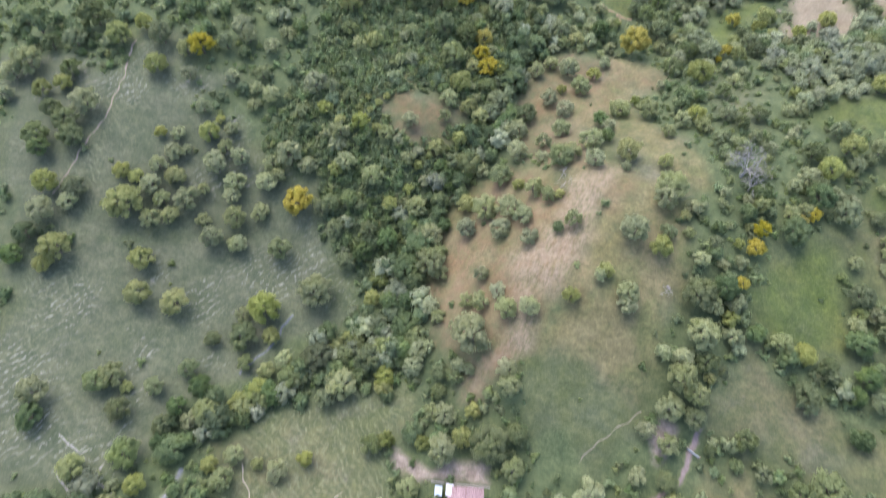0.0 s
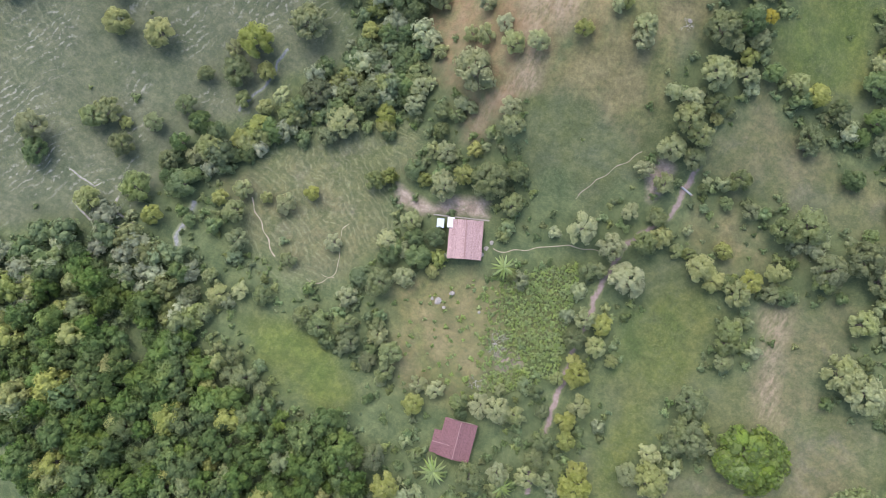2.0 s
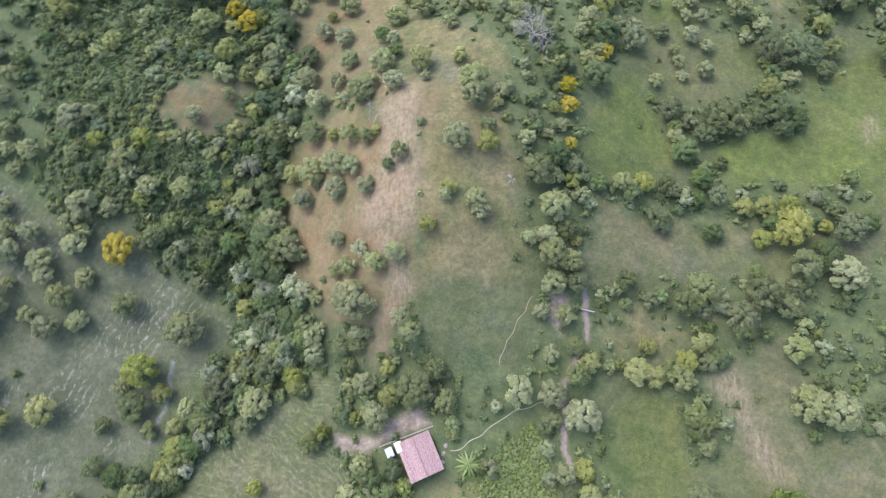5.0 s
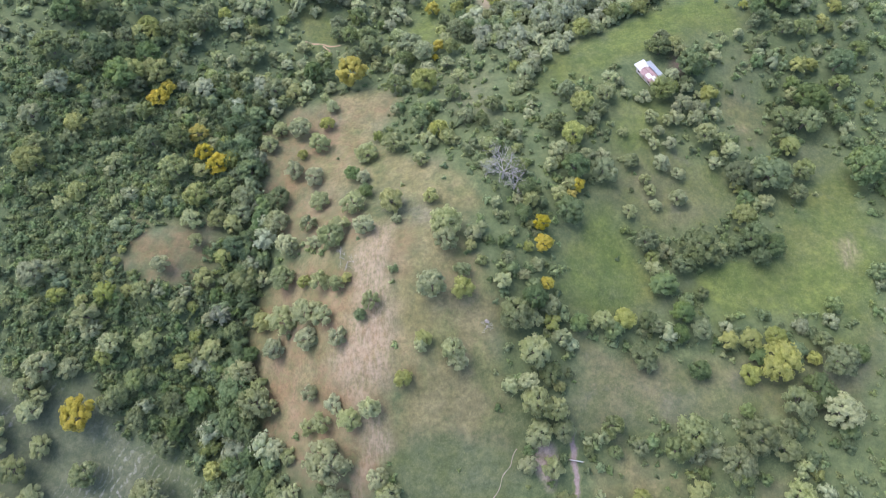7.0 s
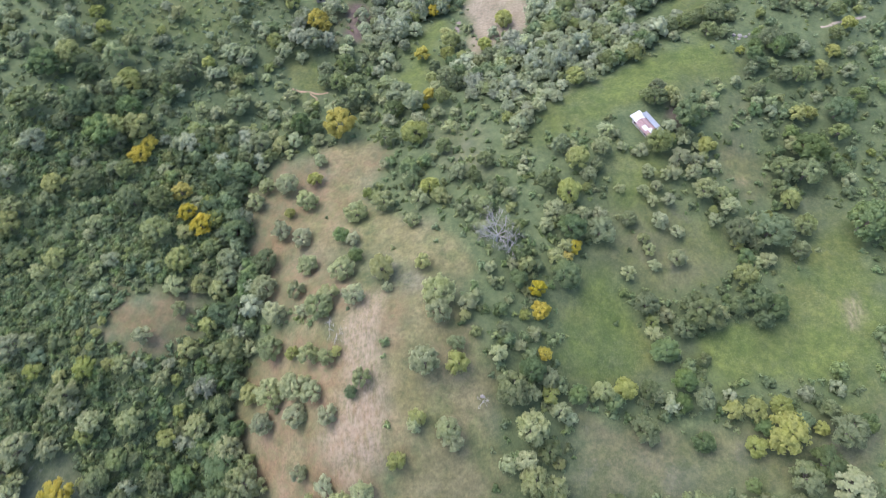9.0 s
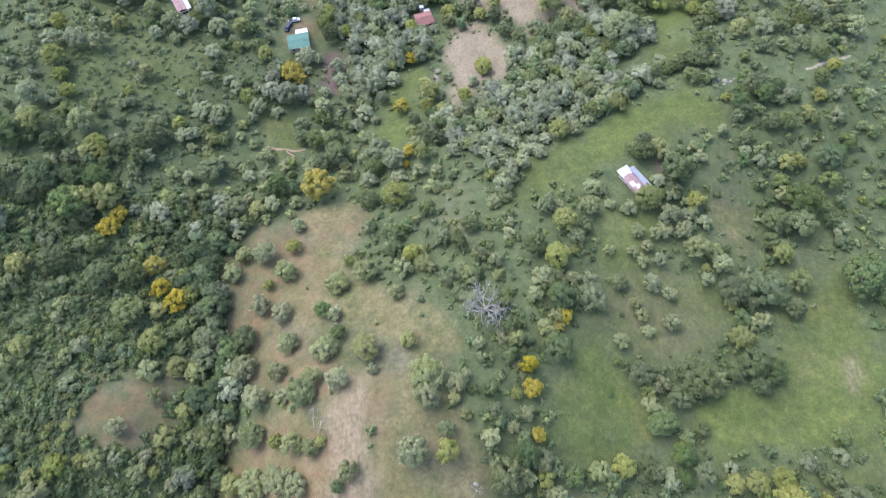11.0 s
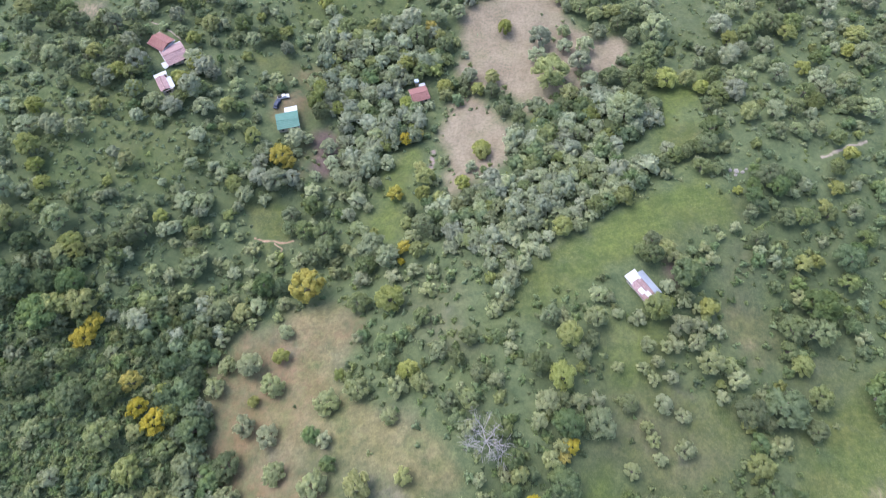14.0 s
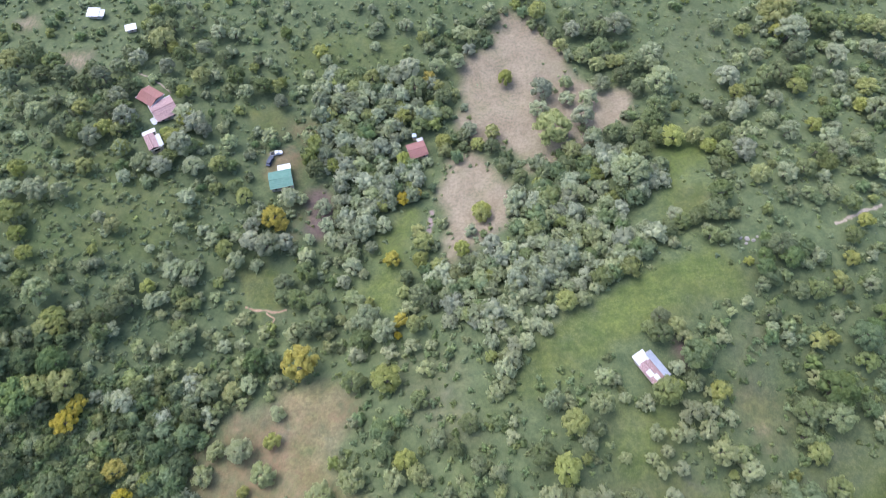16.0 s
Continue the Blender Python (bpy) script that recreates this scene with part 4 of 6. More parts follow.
LIME_HAMLET_WEST = [
    (-72.8, 333.8, 5.5), (-68.7, 330.8, 3.3), (-130.4, 325, 5.2), (-55.1, 312.1, 4.1), (-61.3, 303.9, 3.1), (-97.8, 296.3, 3.1), (-87.2, 284.8, 3.5),
    (-82.3, 283.8, 3), (-62.7, 280.7, 3.8), (-79.8, 275.1, 3.6), (-45.9, 268, 3.5), (-90.8, 266.8, 3.1), (-111.6, 265.4, 3.4), (-109.5, 246.4, 4.5),
    (-78.1, 241.4, 3.1), (-107, 239.2, 3.2), (-83.7, 233.1, 1.8), (-102.9, 231.4, 3.2),
]
LIME_RIDGE_EAST = [
    (59.9, 146, 4.4), (134, 143.8, 3.4), (107.1, 140.3, 1.4), (111.7, 127.9, 2.2), (110.5, 116.8, 3.8), (68.5, 85.1, 3.1), (46.8, 84.1, 2.8),
    (97.9, 77.9, 2.5), (111, 77.9, 3.3), (103.9, 77.5, 3.3), (120.6, 71.4, 2.1), (109.6, 70.6, 5.8), (101.8, 67.7, 2.9), (47.1, 66.4, 1.7),
]
LIME_RIDGE_MID = [
    (19.4, 149.8, 2.6), (13.3, 123.7, 2.3), (1.3, 122.3, 4.2), (43.3, 121.2, 2.9), (41.5, 106, 1.6), (24.3, 105.4, 1.7), (-26, 101, 2.1),
    (-11.8, 98.5, 1.6), (21.2, 92.1, 3.1), (-40, 91.6, 3.2), (10, 78.8, 2.3), (4.2, 68.5, 2.6),
]
LIME_RIDGE_WEST = [
    (-117.5, 146.5, 4.8), (-64.4, 145, 2.6), (-100.7, 135.2, 3.3), (-63.8, 134, 4.3), (-56.3, 125.5, 3.1), (-51, 123.7, 3), (-83.6, 114.2, 1.4),
    (-53.5, 112.7, 2.6), (-89, 110.9, 1.4), (-84.9, 110.8, 1.4), (-85.8, 106.5, 1.4), (-89.9, 105.8, 1.4), (-58.7, 105.6, 3), (-80.1, 101.2, 1.9),
    (-85.7, 100.1, 3.1), (-100.5, 100, 2.6), (-93.3, 98.2, 2), (-176.1, 97.6, 3.4), (-61.6, 96.6, 1.9), (-155.9, 95.8, 3.2), (-180, 88.6, 4.4),
    (-160.9, 85, 4.4), (-85.8, 82, 2.5), (-64, 80.6, 3), (-131, 79.1, 1.7), (-130.3, 72.2, 4), (-145.1, 64.5, 2.2), (-185.3, 63.5, 3.1),
]
LIME_FIELDS = [
    (81.3, 269.8, 7.6), (68.3, 302.3, 3.2), (-58.9, 290.7, 4.2), (-66.2, 284.0, 2.2), (100.3, 182.9, 3.3), (95.1, 165.0, 3.0), (49.8, 236.1, 3.3),
]
LIME_TREES = LIME_FIELDS + LIME_FARM_EAST + LIME_FARM_MID + LIME_FARM_WEST + LIME_GROVE_EAST + LIME_GROVE_MID + LIME_GROVE_WEST + LIME_HAMLET_EAST + LIME_HAMLET_MID + LIME_HAMLET_WEST + LIME_RIDGE_EAST + LIME_RIDGE_MID + LIME_RIDGE_WEST

PALE_FARM_EAST = [
    (122.5, 56.2, 5.6), (107.9, 36, 4.1), (75.6, 28.1, 4), (108.2, 20.9, 5.7), (115.9, 18.8, 5.6), (47.8, 17.6, 5.1), (49.3, -3.2, 3.3),
    (54.9, -4.8, 2), (52.9, -20.2, 3.4), (75.9, -22.5, 3.1), (97.5, -36.9, 5.1), (48.4, -44.3, 3), (79.9, -44.5, 6.4),
]
PALE_FARM_MID_A = [
    (-19.7, 59.7, 3), (-11.1, 59.5, 3.6), (-23.8, 59, 2.4), (40.4, 54, 4.1), (-34.1, 54, 3.2), (-30.1, 51.9, 2.4), (-17.7, 49.2, 5.9),
    (36.9, 46.2, 2.7), (43.5, 45.2, 3), (-3.6, 44.3, 3.3), (-28.5, 42.5, 2.1), (-0.9, 40.2, 3.6), (-31.3, 39.9, 3.5), (-29.7, 35.1, 3.5),
    (39.3, 34.5, 2.6), (-14.6, 26.4, 3.7), (-18.1, 25.9, 2.4), (30, 24.2, 4.2), (39.6, 23.6, 4), (9.3, 21.4, 3.6), (-10.4, 17, 4.6),
    (-14.3, 4.2, 3.3), (42.9, 2.3, 3), (-17.9, -4.3, 3), (-8.2, -11.4, 3), (-31.4, -12.5, 2.5), (44.1, -16.3, 2), (-19.9, -24.2, 3),
    (31.2, -26.6, 1.7), (-6.7, -29.9, 3), (37.9, -30.9, 2.7), (32.8, -31.6, 3.9),
]
PALE_FARM_MID_B = [
    (28.3, -33.3, 3.6), (15, -35.3, 2.8), (10, -36.3, 2.5), (41.1, -47.3, 3.4),
]
PALE_FARM_WEST = [
    (-205.9, 59, 4.1), (-112.2, 57.4, 3.3), (-101.1, 57.2, 3.2), (-122, 54.7, 2.1), (-138.7, 54.1, 3), (-106.8, 51.1, 4.2), (-200.8, 50.7, 3),
    (-123.3, 48.6, 4.7), (-136.5, 46.7, 3.8), (-115.6, 45.4, 2.6), (-130.9, 44.6, 2.9), (-101.5, 44.3, 3.4), (-70, 42.4, 5.7), (-109.1, 41.6, 4),
    (-125.2, 41.2, 3.3), (-129.5, 37, 3.7), (-154.7, 28.6, 3.3), (-87, 25.2, 2.7), (-158.9, 21.6, 4.6), (-46.6, 20.7, 4.9), (-67.2, 19.2, 3.3),
    (-59.9, 16.4, 2.9), (-77.6, -5, 4), (-49.7, -9, 3.5), (-80.4, -9.2, 2.9), (-107.7, -9.7, 4.2), (-62.9, -11.3, 2.8), (-61.3, -18.3, 3.5),
    (-121.5, -23.5, 4.7), (-47.4, -37.1, 2.4),
]
PALE_GROVE_EAST = [
    (141.3, 164, 3.4), (73.7, 162.7, 3.5), (98.4, 158, 3.6), (104.6, 157.7, 2.5), (87.1, 153.2, 2.3), (102, 152.5, 3.2), (92.8, 152.1, 2),
]
PALE_GROVE_MID = [
    (-39.6, 163.1, 3.3), (-32.3, 162.2, 4.1), (-42.7, 156.2, 3), (-24.8, 154.7, 3.7),
]
PALE_GROVE_WEST = [
    (-121.1, 164.2, 4.1), (-118.2, 153.5, 3.6),
]
PALE_RIDGE_EAST = [
    (89.1, 148.1, 1.9), (77, 147.6, 1.7), (84.2, 146.4, 1.9), (104.3, 146.1, 4), (110.7, 145.3, 2.4), (86.6, 143.4, 1.9), (92.1, 143.3, 2.3),
    (112.1, 140.7, 3.6), (54.6, 139.2, 3.6), (87.9, 135.9, 2.8), (51.4, 134.3, 2.5), (93, 132.3, 2.3), (81.7, 130.4, 1.9), (82.9, 126.7, 1.9),
    (52.7, 124, 2.6), (91.1, 123.4, 2.8), (83.8, 121.6, 1.8), (75, 119.3, 2.2), (61.7, 84.2, 3.2), (48.8, 79.5, 2.8), (45.2, 60, 3.5),
]
PALE_RIDGE_MID_A = [
    (1.1, 149.9, 3.9), (13, 148.6, 3), (-7.9, 146.9, 3.9), (-32.5, 143.3, 3.1), (10.3, 140.2, 2.3), (-25.4, 139.8, 3.4), (-8.4, 136.1, 2.2),
    (-22.6, 128.9, 3.6), (-11, 124.2, 3.8), (-36.6, 123.2, 4.1), (-25.6, 120.2, 2.7), (-14.8, 116.1, 3.4), (2.8, 116, 1.6), (-6.9, 114.1, 3.3),
    (-32.1, 113.8, 3.6), (-23, 112.8, 2.1), (17.2, 112.3, 4.9), (17.2, 106.2, 3.8), (-20.3, 99, 3), (-15, 97.3, 2.6), (33, 94.8, 2.5),
    (12.7, 92.9, 4.3), (-24.4, 90.8, 4.3), (-32.6, 90.4, 4.5), (-4.5, 90, 2.7), (-19.1, 88.4, 2.9), (40.8, 84.6, 2.9), (-24.4, 83.1, 3.7),
    (-35.7, 82.5, 3.4), (-14.4, 81.7, 2.7), (9.2, 76.8, 2), (18, 75.5, 3.6),
]
PALE_RIDGE_MID_B = [
    (40.6, 75, 4.7), (19.2, 72.5, 2.9), (-40.4, 71.8, 3.2), (-23.3, 68.1, 2.4), (-41.1, 67.1, 5.4), (38.3, 66.9, 3.3), (-36.6, 65.8, 2.5),
    (-16, 64.2, 2.4), (-5.4, 61.8, 3.3), (40, 61.7, 4.8),
]
PALE_RIDGE_WEST_A = [
    (-92.3, 148.5, 2.8), (-93.7, 144.7, 1.9), (-72.2, 144.3, 5.1), (-84.5, 134.1, 2.8), (-87.3, 131.1, 2.4), (-104.6, 130.2, 2.9), (-64, 124.8, 3.6),
    (-129.7, 121, 2.8), (-61.8, 117.6, 2.5), (-144.3, 114.3, 4.2), (-131.5, 112.9, 3.2), (-140.1, 111.5, 3.2), (-71.1, 109.3, 3), (-103.5, 108.4, 2.8),
    (-108, 106.5, 4.5), (-127.7, 101.4, 2.7), (-75.6, 100.8, 3), (-120, 95.5, 3.4), (-126.2, 95.4, 2.6), (-107, 95.3, 2.8), (-136.4, 94.7, 2.7),
    (-56.7, 93.3, 2.4), (-90.4, 93, 3.9), (-123.8, 89.5, 2.4), (-89.1, 89.3, 3.1), (-149.3, 87.9, 2.9), (-83.4, 85.3, 3.4), (-72.3, 84.9, 4.1),
    (-55.3, 83.5, 3.7), (-137.6, 79.3, 2.8), (-94.9, 78.8, 3.1), (-102.1, 78.8, 5),
]
PALE_RIDGE_WEST_B = [
    (-125.1, 77.5, 2.6), (-45.9, 76.5, 4.4), (-48.7, 75.9, 4), (-106.4, 73.2, 2.9), (-123.2, 70.9, 2.7), (-102.6, 70.7, 3.2), (-116.4, 69.6, 3.7),
    (-140, 67.1, 2.4), (-104.3, 66.8, 4), (-122.8, 64.2, 4.2), (-202, 64.2, 6.3), (-134.3, 63.5, 2.1), (-113.7, 61.8, 3.7), (-137.6, 60.7, 3),
    (-136.5, 60.5, 2.8), (-171.6, 60.2, 5.1),
]
PALE_TREES = PALE_FARM_EAST + PALE_FARM_MID_A + PALE_FARM_MID_B + PALE_FARM_WEST + PALE_GROVE_EAST + PALE_GROVE_MID + PALE_GROVE_WEST + PALE_RIDGE_EAST + PALE_RIDGE_MID_A + PALE_RIDGE_MID_B + PALE_RIDGE_WEST_A + PALE_RIDGE_WEST_B

DARK_FARM_EAST = [
    (99, 58, 2.2), (87.5, 33.6, 3.2),
]
DARK_FARM_MID = [
    (-43.1, 59.9, 4.4), (-42.2, 52.8, 3.2), (-38, 45.2, 4.7), (-2.5, 24.6, 3.3), (-20.5, 18, 3), (-5.7, 3, 3.3), (-10.9, 0.3, 3),
    (-7.4, -4.4, 4.1), (-15.4, -8.7, 3), (-19, -17.2, 3.3), (24.3, -37.5, 2.1),
]
DARK_FARM_WEST = [
    (-46.9, 50.7, 3.6), (-174, 38.9, 3.7), (-158.8, 13.1, 3.9), (-65.1, 8.5, 4), (-156.9, 5.6, 3.5), (-83.9, 0.5, 3.7), (-78.2, -0, 2.9),
    (-67, -1.5, 2.5), (-86, -7.5, 3), (-85.3, -12.4, 2.6), (-83.2, -18.1, 2.9), (-78.7, -18.4, 4.3), (-71.6, -26.7, 2.2), (-117.2, -29.4, 4.3),
]
DARK_GROVE_EAST = [
    (50.9, 220.9, 3.9), (148.5, 204.2, 3), (135.9, 203.4, 2.9), (143.3, 202, 4.2), (134.5, 199.4, 3.3), (135.4, 195.7, 2.8), (163.1, 177.6, 2.8),
    (158.1, 174.7, 4.8), (103.7, 173.8, 4.6), (144.6, 160.3, 6.6), (154.1, 153.9, 2.9),
]
DARK_GROVE_MID = [
    (2.2, 222.7, 3.6), (-29.7, 190.1, 4.2), (-24.4, 189.7, 3.4), (10.1, 162.4, 3.5), (11.3, 155.9, 3),
]
DARK_GROVE_WEST = [
    (-118.7, 211.6, 5.5), (-104.6, 208.4, 3.9), (-92.7, 201.5, 3), (-87.5, 201.5, 2.5), (-96.3, 193.9, 4.6), (-103.9, 193.9, 5.7), (-88.6, 193.4, 5),
    (-95.7, 183.3, 5.8), (-48.6, 168.6, 4.2), (-49.6, 160.2, 4.1), (-49.9, 154.3, 3.2),
]
DARK_HAMLET_EAST = [
    (100.2, 323.9, 4.3), (119.6, 323.6, 5.4), (55.4, 319.3, 3.1), (223.6, 294.6, 4.2), (155.5, 287.6, 5.2), (157.8, 271.5, 3.5), (151.4, 268, 4.4),
    (146.2, 247.8, 4.6),
]
DARK_HAMLET_MID = [
    (29.2, 311.1, 5), (-23.7, 299, 3.4), (-33, 242, 3), (-33.6, 235.9, 3.8), (-22, 234.7, 3.4), (-27.6, 233.2, 4.6),
]
DARK_HAMLET_WEST = [
    (-80.9, 323.2, 3.8), (-88.1, 318.6, 3.3), (-69.1, 317.8, 3.7), (-93.3, 313, 4.3), (-85, 301.6, 4.1), (-59.7, 292.1, 4.4), (-55.5, 289.7, 3.9),
    (-52.1, 284.4, 3.4), (-91.1, 280.2, 4), (-54.6, 267.4, 4.2),
]
DARK_RIDGE_EAST = [
    (58.9, 132.6, 4.6), (153.1, 132.1, 7.4), (123.2, 131.7, 6.1), (112.7, 122.8, 2.7), (47.2, 121, 2), (55.2, 117.7, 4.4), (111.9, 109.4, 4.2),
    (107, 107.5, 3), (117.3, 106.6, 3.9), (112.6, 103, 3), (81.7, 95.2, 4.6), (86.2, 86.7, 3.4), (54.6, 83.8, 2.7), (84.5, 80.7, 2.6),
    (116.2, 73.7, 3), (105.6, 72.9, 2.6), (133, 72, 2.7), (88.2, 69.7, 3), (119, 62.2, 4.8),
]
DARK_RIDGE_MID = [
    (-12.1, 138.1, 2.7), (-7.1, 129.3, 2.5), (-42.6, 126.7, 3), (40.8, 116.7, 2.7), (-43.1, 105.7, 2.4), (-43.7, 94.8, 2.4), (41.9, 90.1, 3.8),
    (-7.5, 86.8, 1.9), (-43.8, 82.3, 2.6),
]
DARK_RIDGE_WEST = [
    (-47.5, 143.8, 4.7), (-45.2, 118.7, 3.4), (-50, 115.9, 3.7), (-45.1, 114.4, 3), (-47.5, 107.5, 3), (-45.5, 101.4, 3.3), (-54.7, 100.8, 2.6),
    (-50.6, 99.2, 2.6), (-46.2, 98.9, 3.7), (-49, 95.9, 2.2), (-48.4, 89.1, 2.9), (-47.4, 85.5, 2.9), (-47.4, 71, 6.2), (-58.7, 69.5, 3.7),
    (-47.1, 62.7, 5.1), (-63.2, 61.1, 3.7),
]
DARK_FIELDS = [
    (81.6, 292.2, 5.1), (94.2, 275.3, 4.7), (-20.3, 253.3, 4.2), (-80.2, 289.7, 4.8), (-59.6, 276.7, 4.8), (-55.9, 287.2, 4.1), (105.3, 173.0, 3.8), (-66.0, 267.4, 4.2),
]
DARK_TREES = DARK_FIELDS + DARK_FARM_EAST + DARK_FARM_MID + DARK_FARM_WEST + DARK_GROVE_EAST + DARK_GROVE_MID + DARK_GROVE_WEST + DARK_HAMLET_EAST + DARK_HAMLET_MID + DARK_HAMLET_WEST + DARK_RIDGE_EAST + DARK_RIDGE_MID + DARK_RIDGE_WEST

VALLEY_FARM_EAST = [
    (112, 58.9, 5.1), (61.2, 55.4, 2.9), (47.3, 54.7, 3.4), (108.4, 52.9, 2.9), (83, 52.8, 5), (99, 50.9, 5.1), (68.6, 49.9, 2.3),
    (54.3, 49.5, 1.7), (61.4, 48.7, 2.1), (77.9, 48.5, 3.9), (106.1, 47.9, 4.1), (93.4, 44.6, 4.7), (94.2, 41.6, 3.6), (46.9, 36.7, 2.7),
    (84.1, 32.7, 2.8), (59.6, 32, 1.9), (55.9, 30.9, 2), (72.1, 29.7, 2.4), (46.9, 28.7, 3.7), (78.9, 18.3, 3.5), (79.8, 14.7, 3.8),
    (81.9, 10, 3.2), (79, -4.5, 4.5), (124.1, -10.7, 8.3), (81.7, -13.4, 5.4), (124.6, -25.9, 7.2), (72.6, -30.2, 3.5), (48, -33.3, 3),
    (48.3, -39.1, 3), (53, -42.9, 2.4),
]
VALLEY_FARM_MID_A = [
    (-34.1, 43.2, 4), (-13.9, 40.8, 2), (-16.6, 37.2, 2.4), (-21.5, 36.9, 2.7), (-19.3, 31.8, 2.4), (-43.3, 31.4, 4.4), (6.4, 30.1, 2.9),
    (-43.8, 26.7, 2.8), (1.1, 24.5, 5.5), (40.3, 16.4, 2.3), (38.1, 15.2, 2.7), (-29.5, 9.7, 3.1), (18.9, 3.7, 1.8), (42.8, -4.1, 3),
    (-13.8, -16.3, 3.9), (-40.6, -23.2, 2.4), (44.7, -26.5, 2), (-8.7, -27.4, 2.6), (-16.4, -31.5, 3.6), (-1.2, -32.3, 3.6), (22.1, -35, 2.6),
    (-28.2, -35, 3.3), (-23.5, -35.2, 3.6), (-13.4, -35.2, 3.3), (-41.1, -35.6, 2.7), (-5.8, -37.5, 2.6), (0, -37.9, 3), (34.3, -51.3, 4.1),
    (18.4, -53.2, 2.3), (-39, -53.2, 2.7), (-33.4, -57, 3.7), (-28.1, -57.9, 2.4),
]
VALLEY_FARM_MID_B = [
    (8.4, -58.7, 3.9), (2.4, -63.6, 3.3),
]
VALLEY_FARM_WEST = [
    (-66.6, 56.1, 3.4), (-181.2, 53, 3.8), (-173.3, 51.6, 4.6), (-88.3, 49.4, 3.9), (-167.9, 47.5, 4.5), (-47.8, 43.1, 3.6), (-178.6, 42.3, 4.6),
    (-155.9, 33.4, 4.2), (-51.5, 29.7, 2.9), (-57.9, 24.6, 5), (-82.4, 19.4, 4.5), (-62.2, 15.8, 4), (-49.2, 15.1, 3.2), (-90.6, 14.3, 2.7),
    (-77.5, 12.8, 2.6), (-90.2, 3, 3.4), (-95.4, -6.1, 3), (-110, -13.1, 3.9), (-85.7, -14.2, 3.3), (-99.2, -16.4, 3.8), (-56.4, -25.1, 3.1),
    (-88.7, -25.2, 4.4), (-56.3, -37.4, 2.8), (-58.6, -44.1, 2.6), (-52.7, -47.2, 2.8),
]
VALLEY_GROVE_EAST_A = [
    (130.1, 229.6, 4.3), (122.4, 222.9, 2.9), (126.5, 222.4, 4.4), (119, 221, 2.9), (60.6, 220.8, 2.7), (114.9, 220.4, 3.3), (172.1, 220.1, 2.8),
    (107.9, 217.2, 3.8), (47.3, 216.1, 2.9), (61.6, 215.5, 2.7), (121.6, 212.9, 3.3), (128.1, 212.3, 2.9), (167.4, 207.8, 3.1), (141.9, 206.3, 4.4),
    (132.4, 194.2, 2.6), (142.9, 190.9, 3.5), (157.9, 190.6, 2.6), (148.5, 190.5, 3.3), (96.8, 186.5, 3.3), (132.2, 184.8, 2.8), (92.6, 183.4, 2.5),
    (168.1, 181.6, 3.1), (95.1, 180.9, 3.6), (107.8, 175.5, 3.1), (157.1, 167.6, 3.3), (102.2, 166.9, 2.9), (60.1, 164.9, 3.5), (92.7, 164.1, 4.4),
    (70.8, 156.1, 2.7), (134.8, 155.1, 4.4), (142.3, 153.2, 5.1), (67.5, 152.8, 2.6),
]
VALLEY_GROVE_EAST_B = [
    (54.3, 150.6, 3.7),
]
VALLEY_GROVE_MID = [
    (-13.9, 221.9, 4.1), (-21.9, 218.9, 3.7), (42.5, 215.8, 3.1), (20.9, 214.6, 2.7), (-21.8, 213.4, 3.2), (-16.6, 211.2, 4), (-9.6, 208.9, 4.3),
    (25.1, 206.1, 4), (28.6, 202.5, 3), (-8.5, 202, 4.8), (-13.5, 199.6, 3.5), (4.7, 193.2, 3.7), (2.2, 178.8, 4.1), (-39.7, 175.5, 2.8),
    (21.9, 170.5, 2.8), (35.4, 161.1, 2.8), (26, 158.1, 3), (31.3, 155.1, 2.6),
]
VALLEY_GROVE_WEST = [
    (-55.8, 215.7, 2.9), (-70, 212.7, 2.9), (-50.4, 212.6, 2.5), (-72.8, 211.4, 4.2), (-76.8, 208.6, 3.8), (-84.3, 208.1, 3), (-54.3, 204.6, 2.5),
    (-76.8, 203.3, 3.5), (-98.2, 202.5, 3), (-53.1, 198.6, 4.6), (-121.6, 194, 5.3), (-108.7, 188, 3.8), (-63, 183.5, 3.5), (-90.8, 180.6, 3.4),
    (-58.6, 174.8, 2.6), (-47.3, 174, 3.4), (-89.9, 169.3, 3.1), (-86, 168.8, 3.5), (-96.9, 163.7, 4.8), (-72.8, 156.9, 4.2), (-108.4, 156.6, 3.1),
    (-82.4, 156.4, 4.7),
]
VALLEY_HAMLET_EAST_A = [
    (67.3, 335, 3.7), (98.8, 329.4, 3.8), (106.4, 324.4, 4.8), (91.6, 323, 3.2), (112.4, 322.7, 3.8), (208.5, 313.6, 4.8), (201.7, 313.3, 5.4),
    (215.9, 312.9, 4.3), (109.9, 312.3, 4.2), (101.7, 308.1, 4.1), (121.4, 301.4, 4.6), (187.2, 298.2, 5.1), (115.2, 294.8, 4),
    (119.2, 287.8, 4), (170.8, 286.7, 4.3), (177.2, 286.4, 5.4), (183.6, 284.4, 4.9), (163.6, 280.6, 4.2), (47.9, 276.2, 2.8),
    (122.4, 273.8, 4.8), (145.5, 269.3, 3.4), (118.7, 268, 4.7), (58, 267.8, 3.6), (114.1, 265.9, 3.3), (104, 264.6, 4.6), (186.1, 263.6, 3.1),
    (110.7, 261.7, 4.1), (118.7, 260.1, 4.1), (140.6, 256.9, 3.8), (60.6, 256.6, 3.1),
]
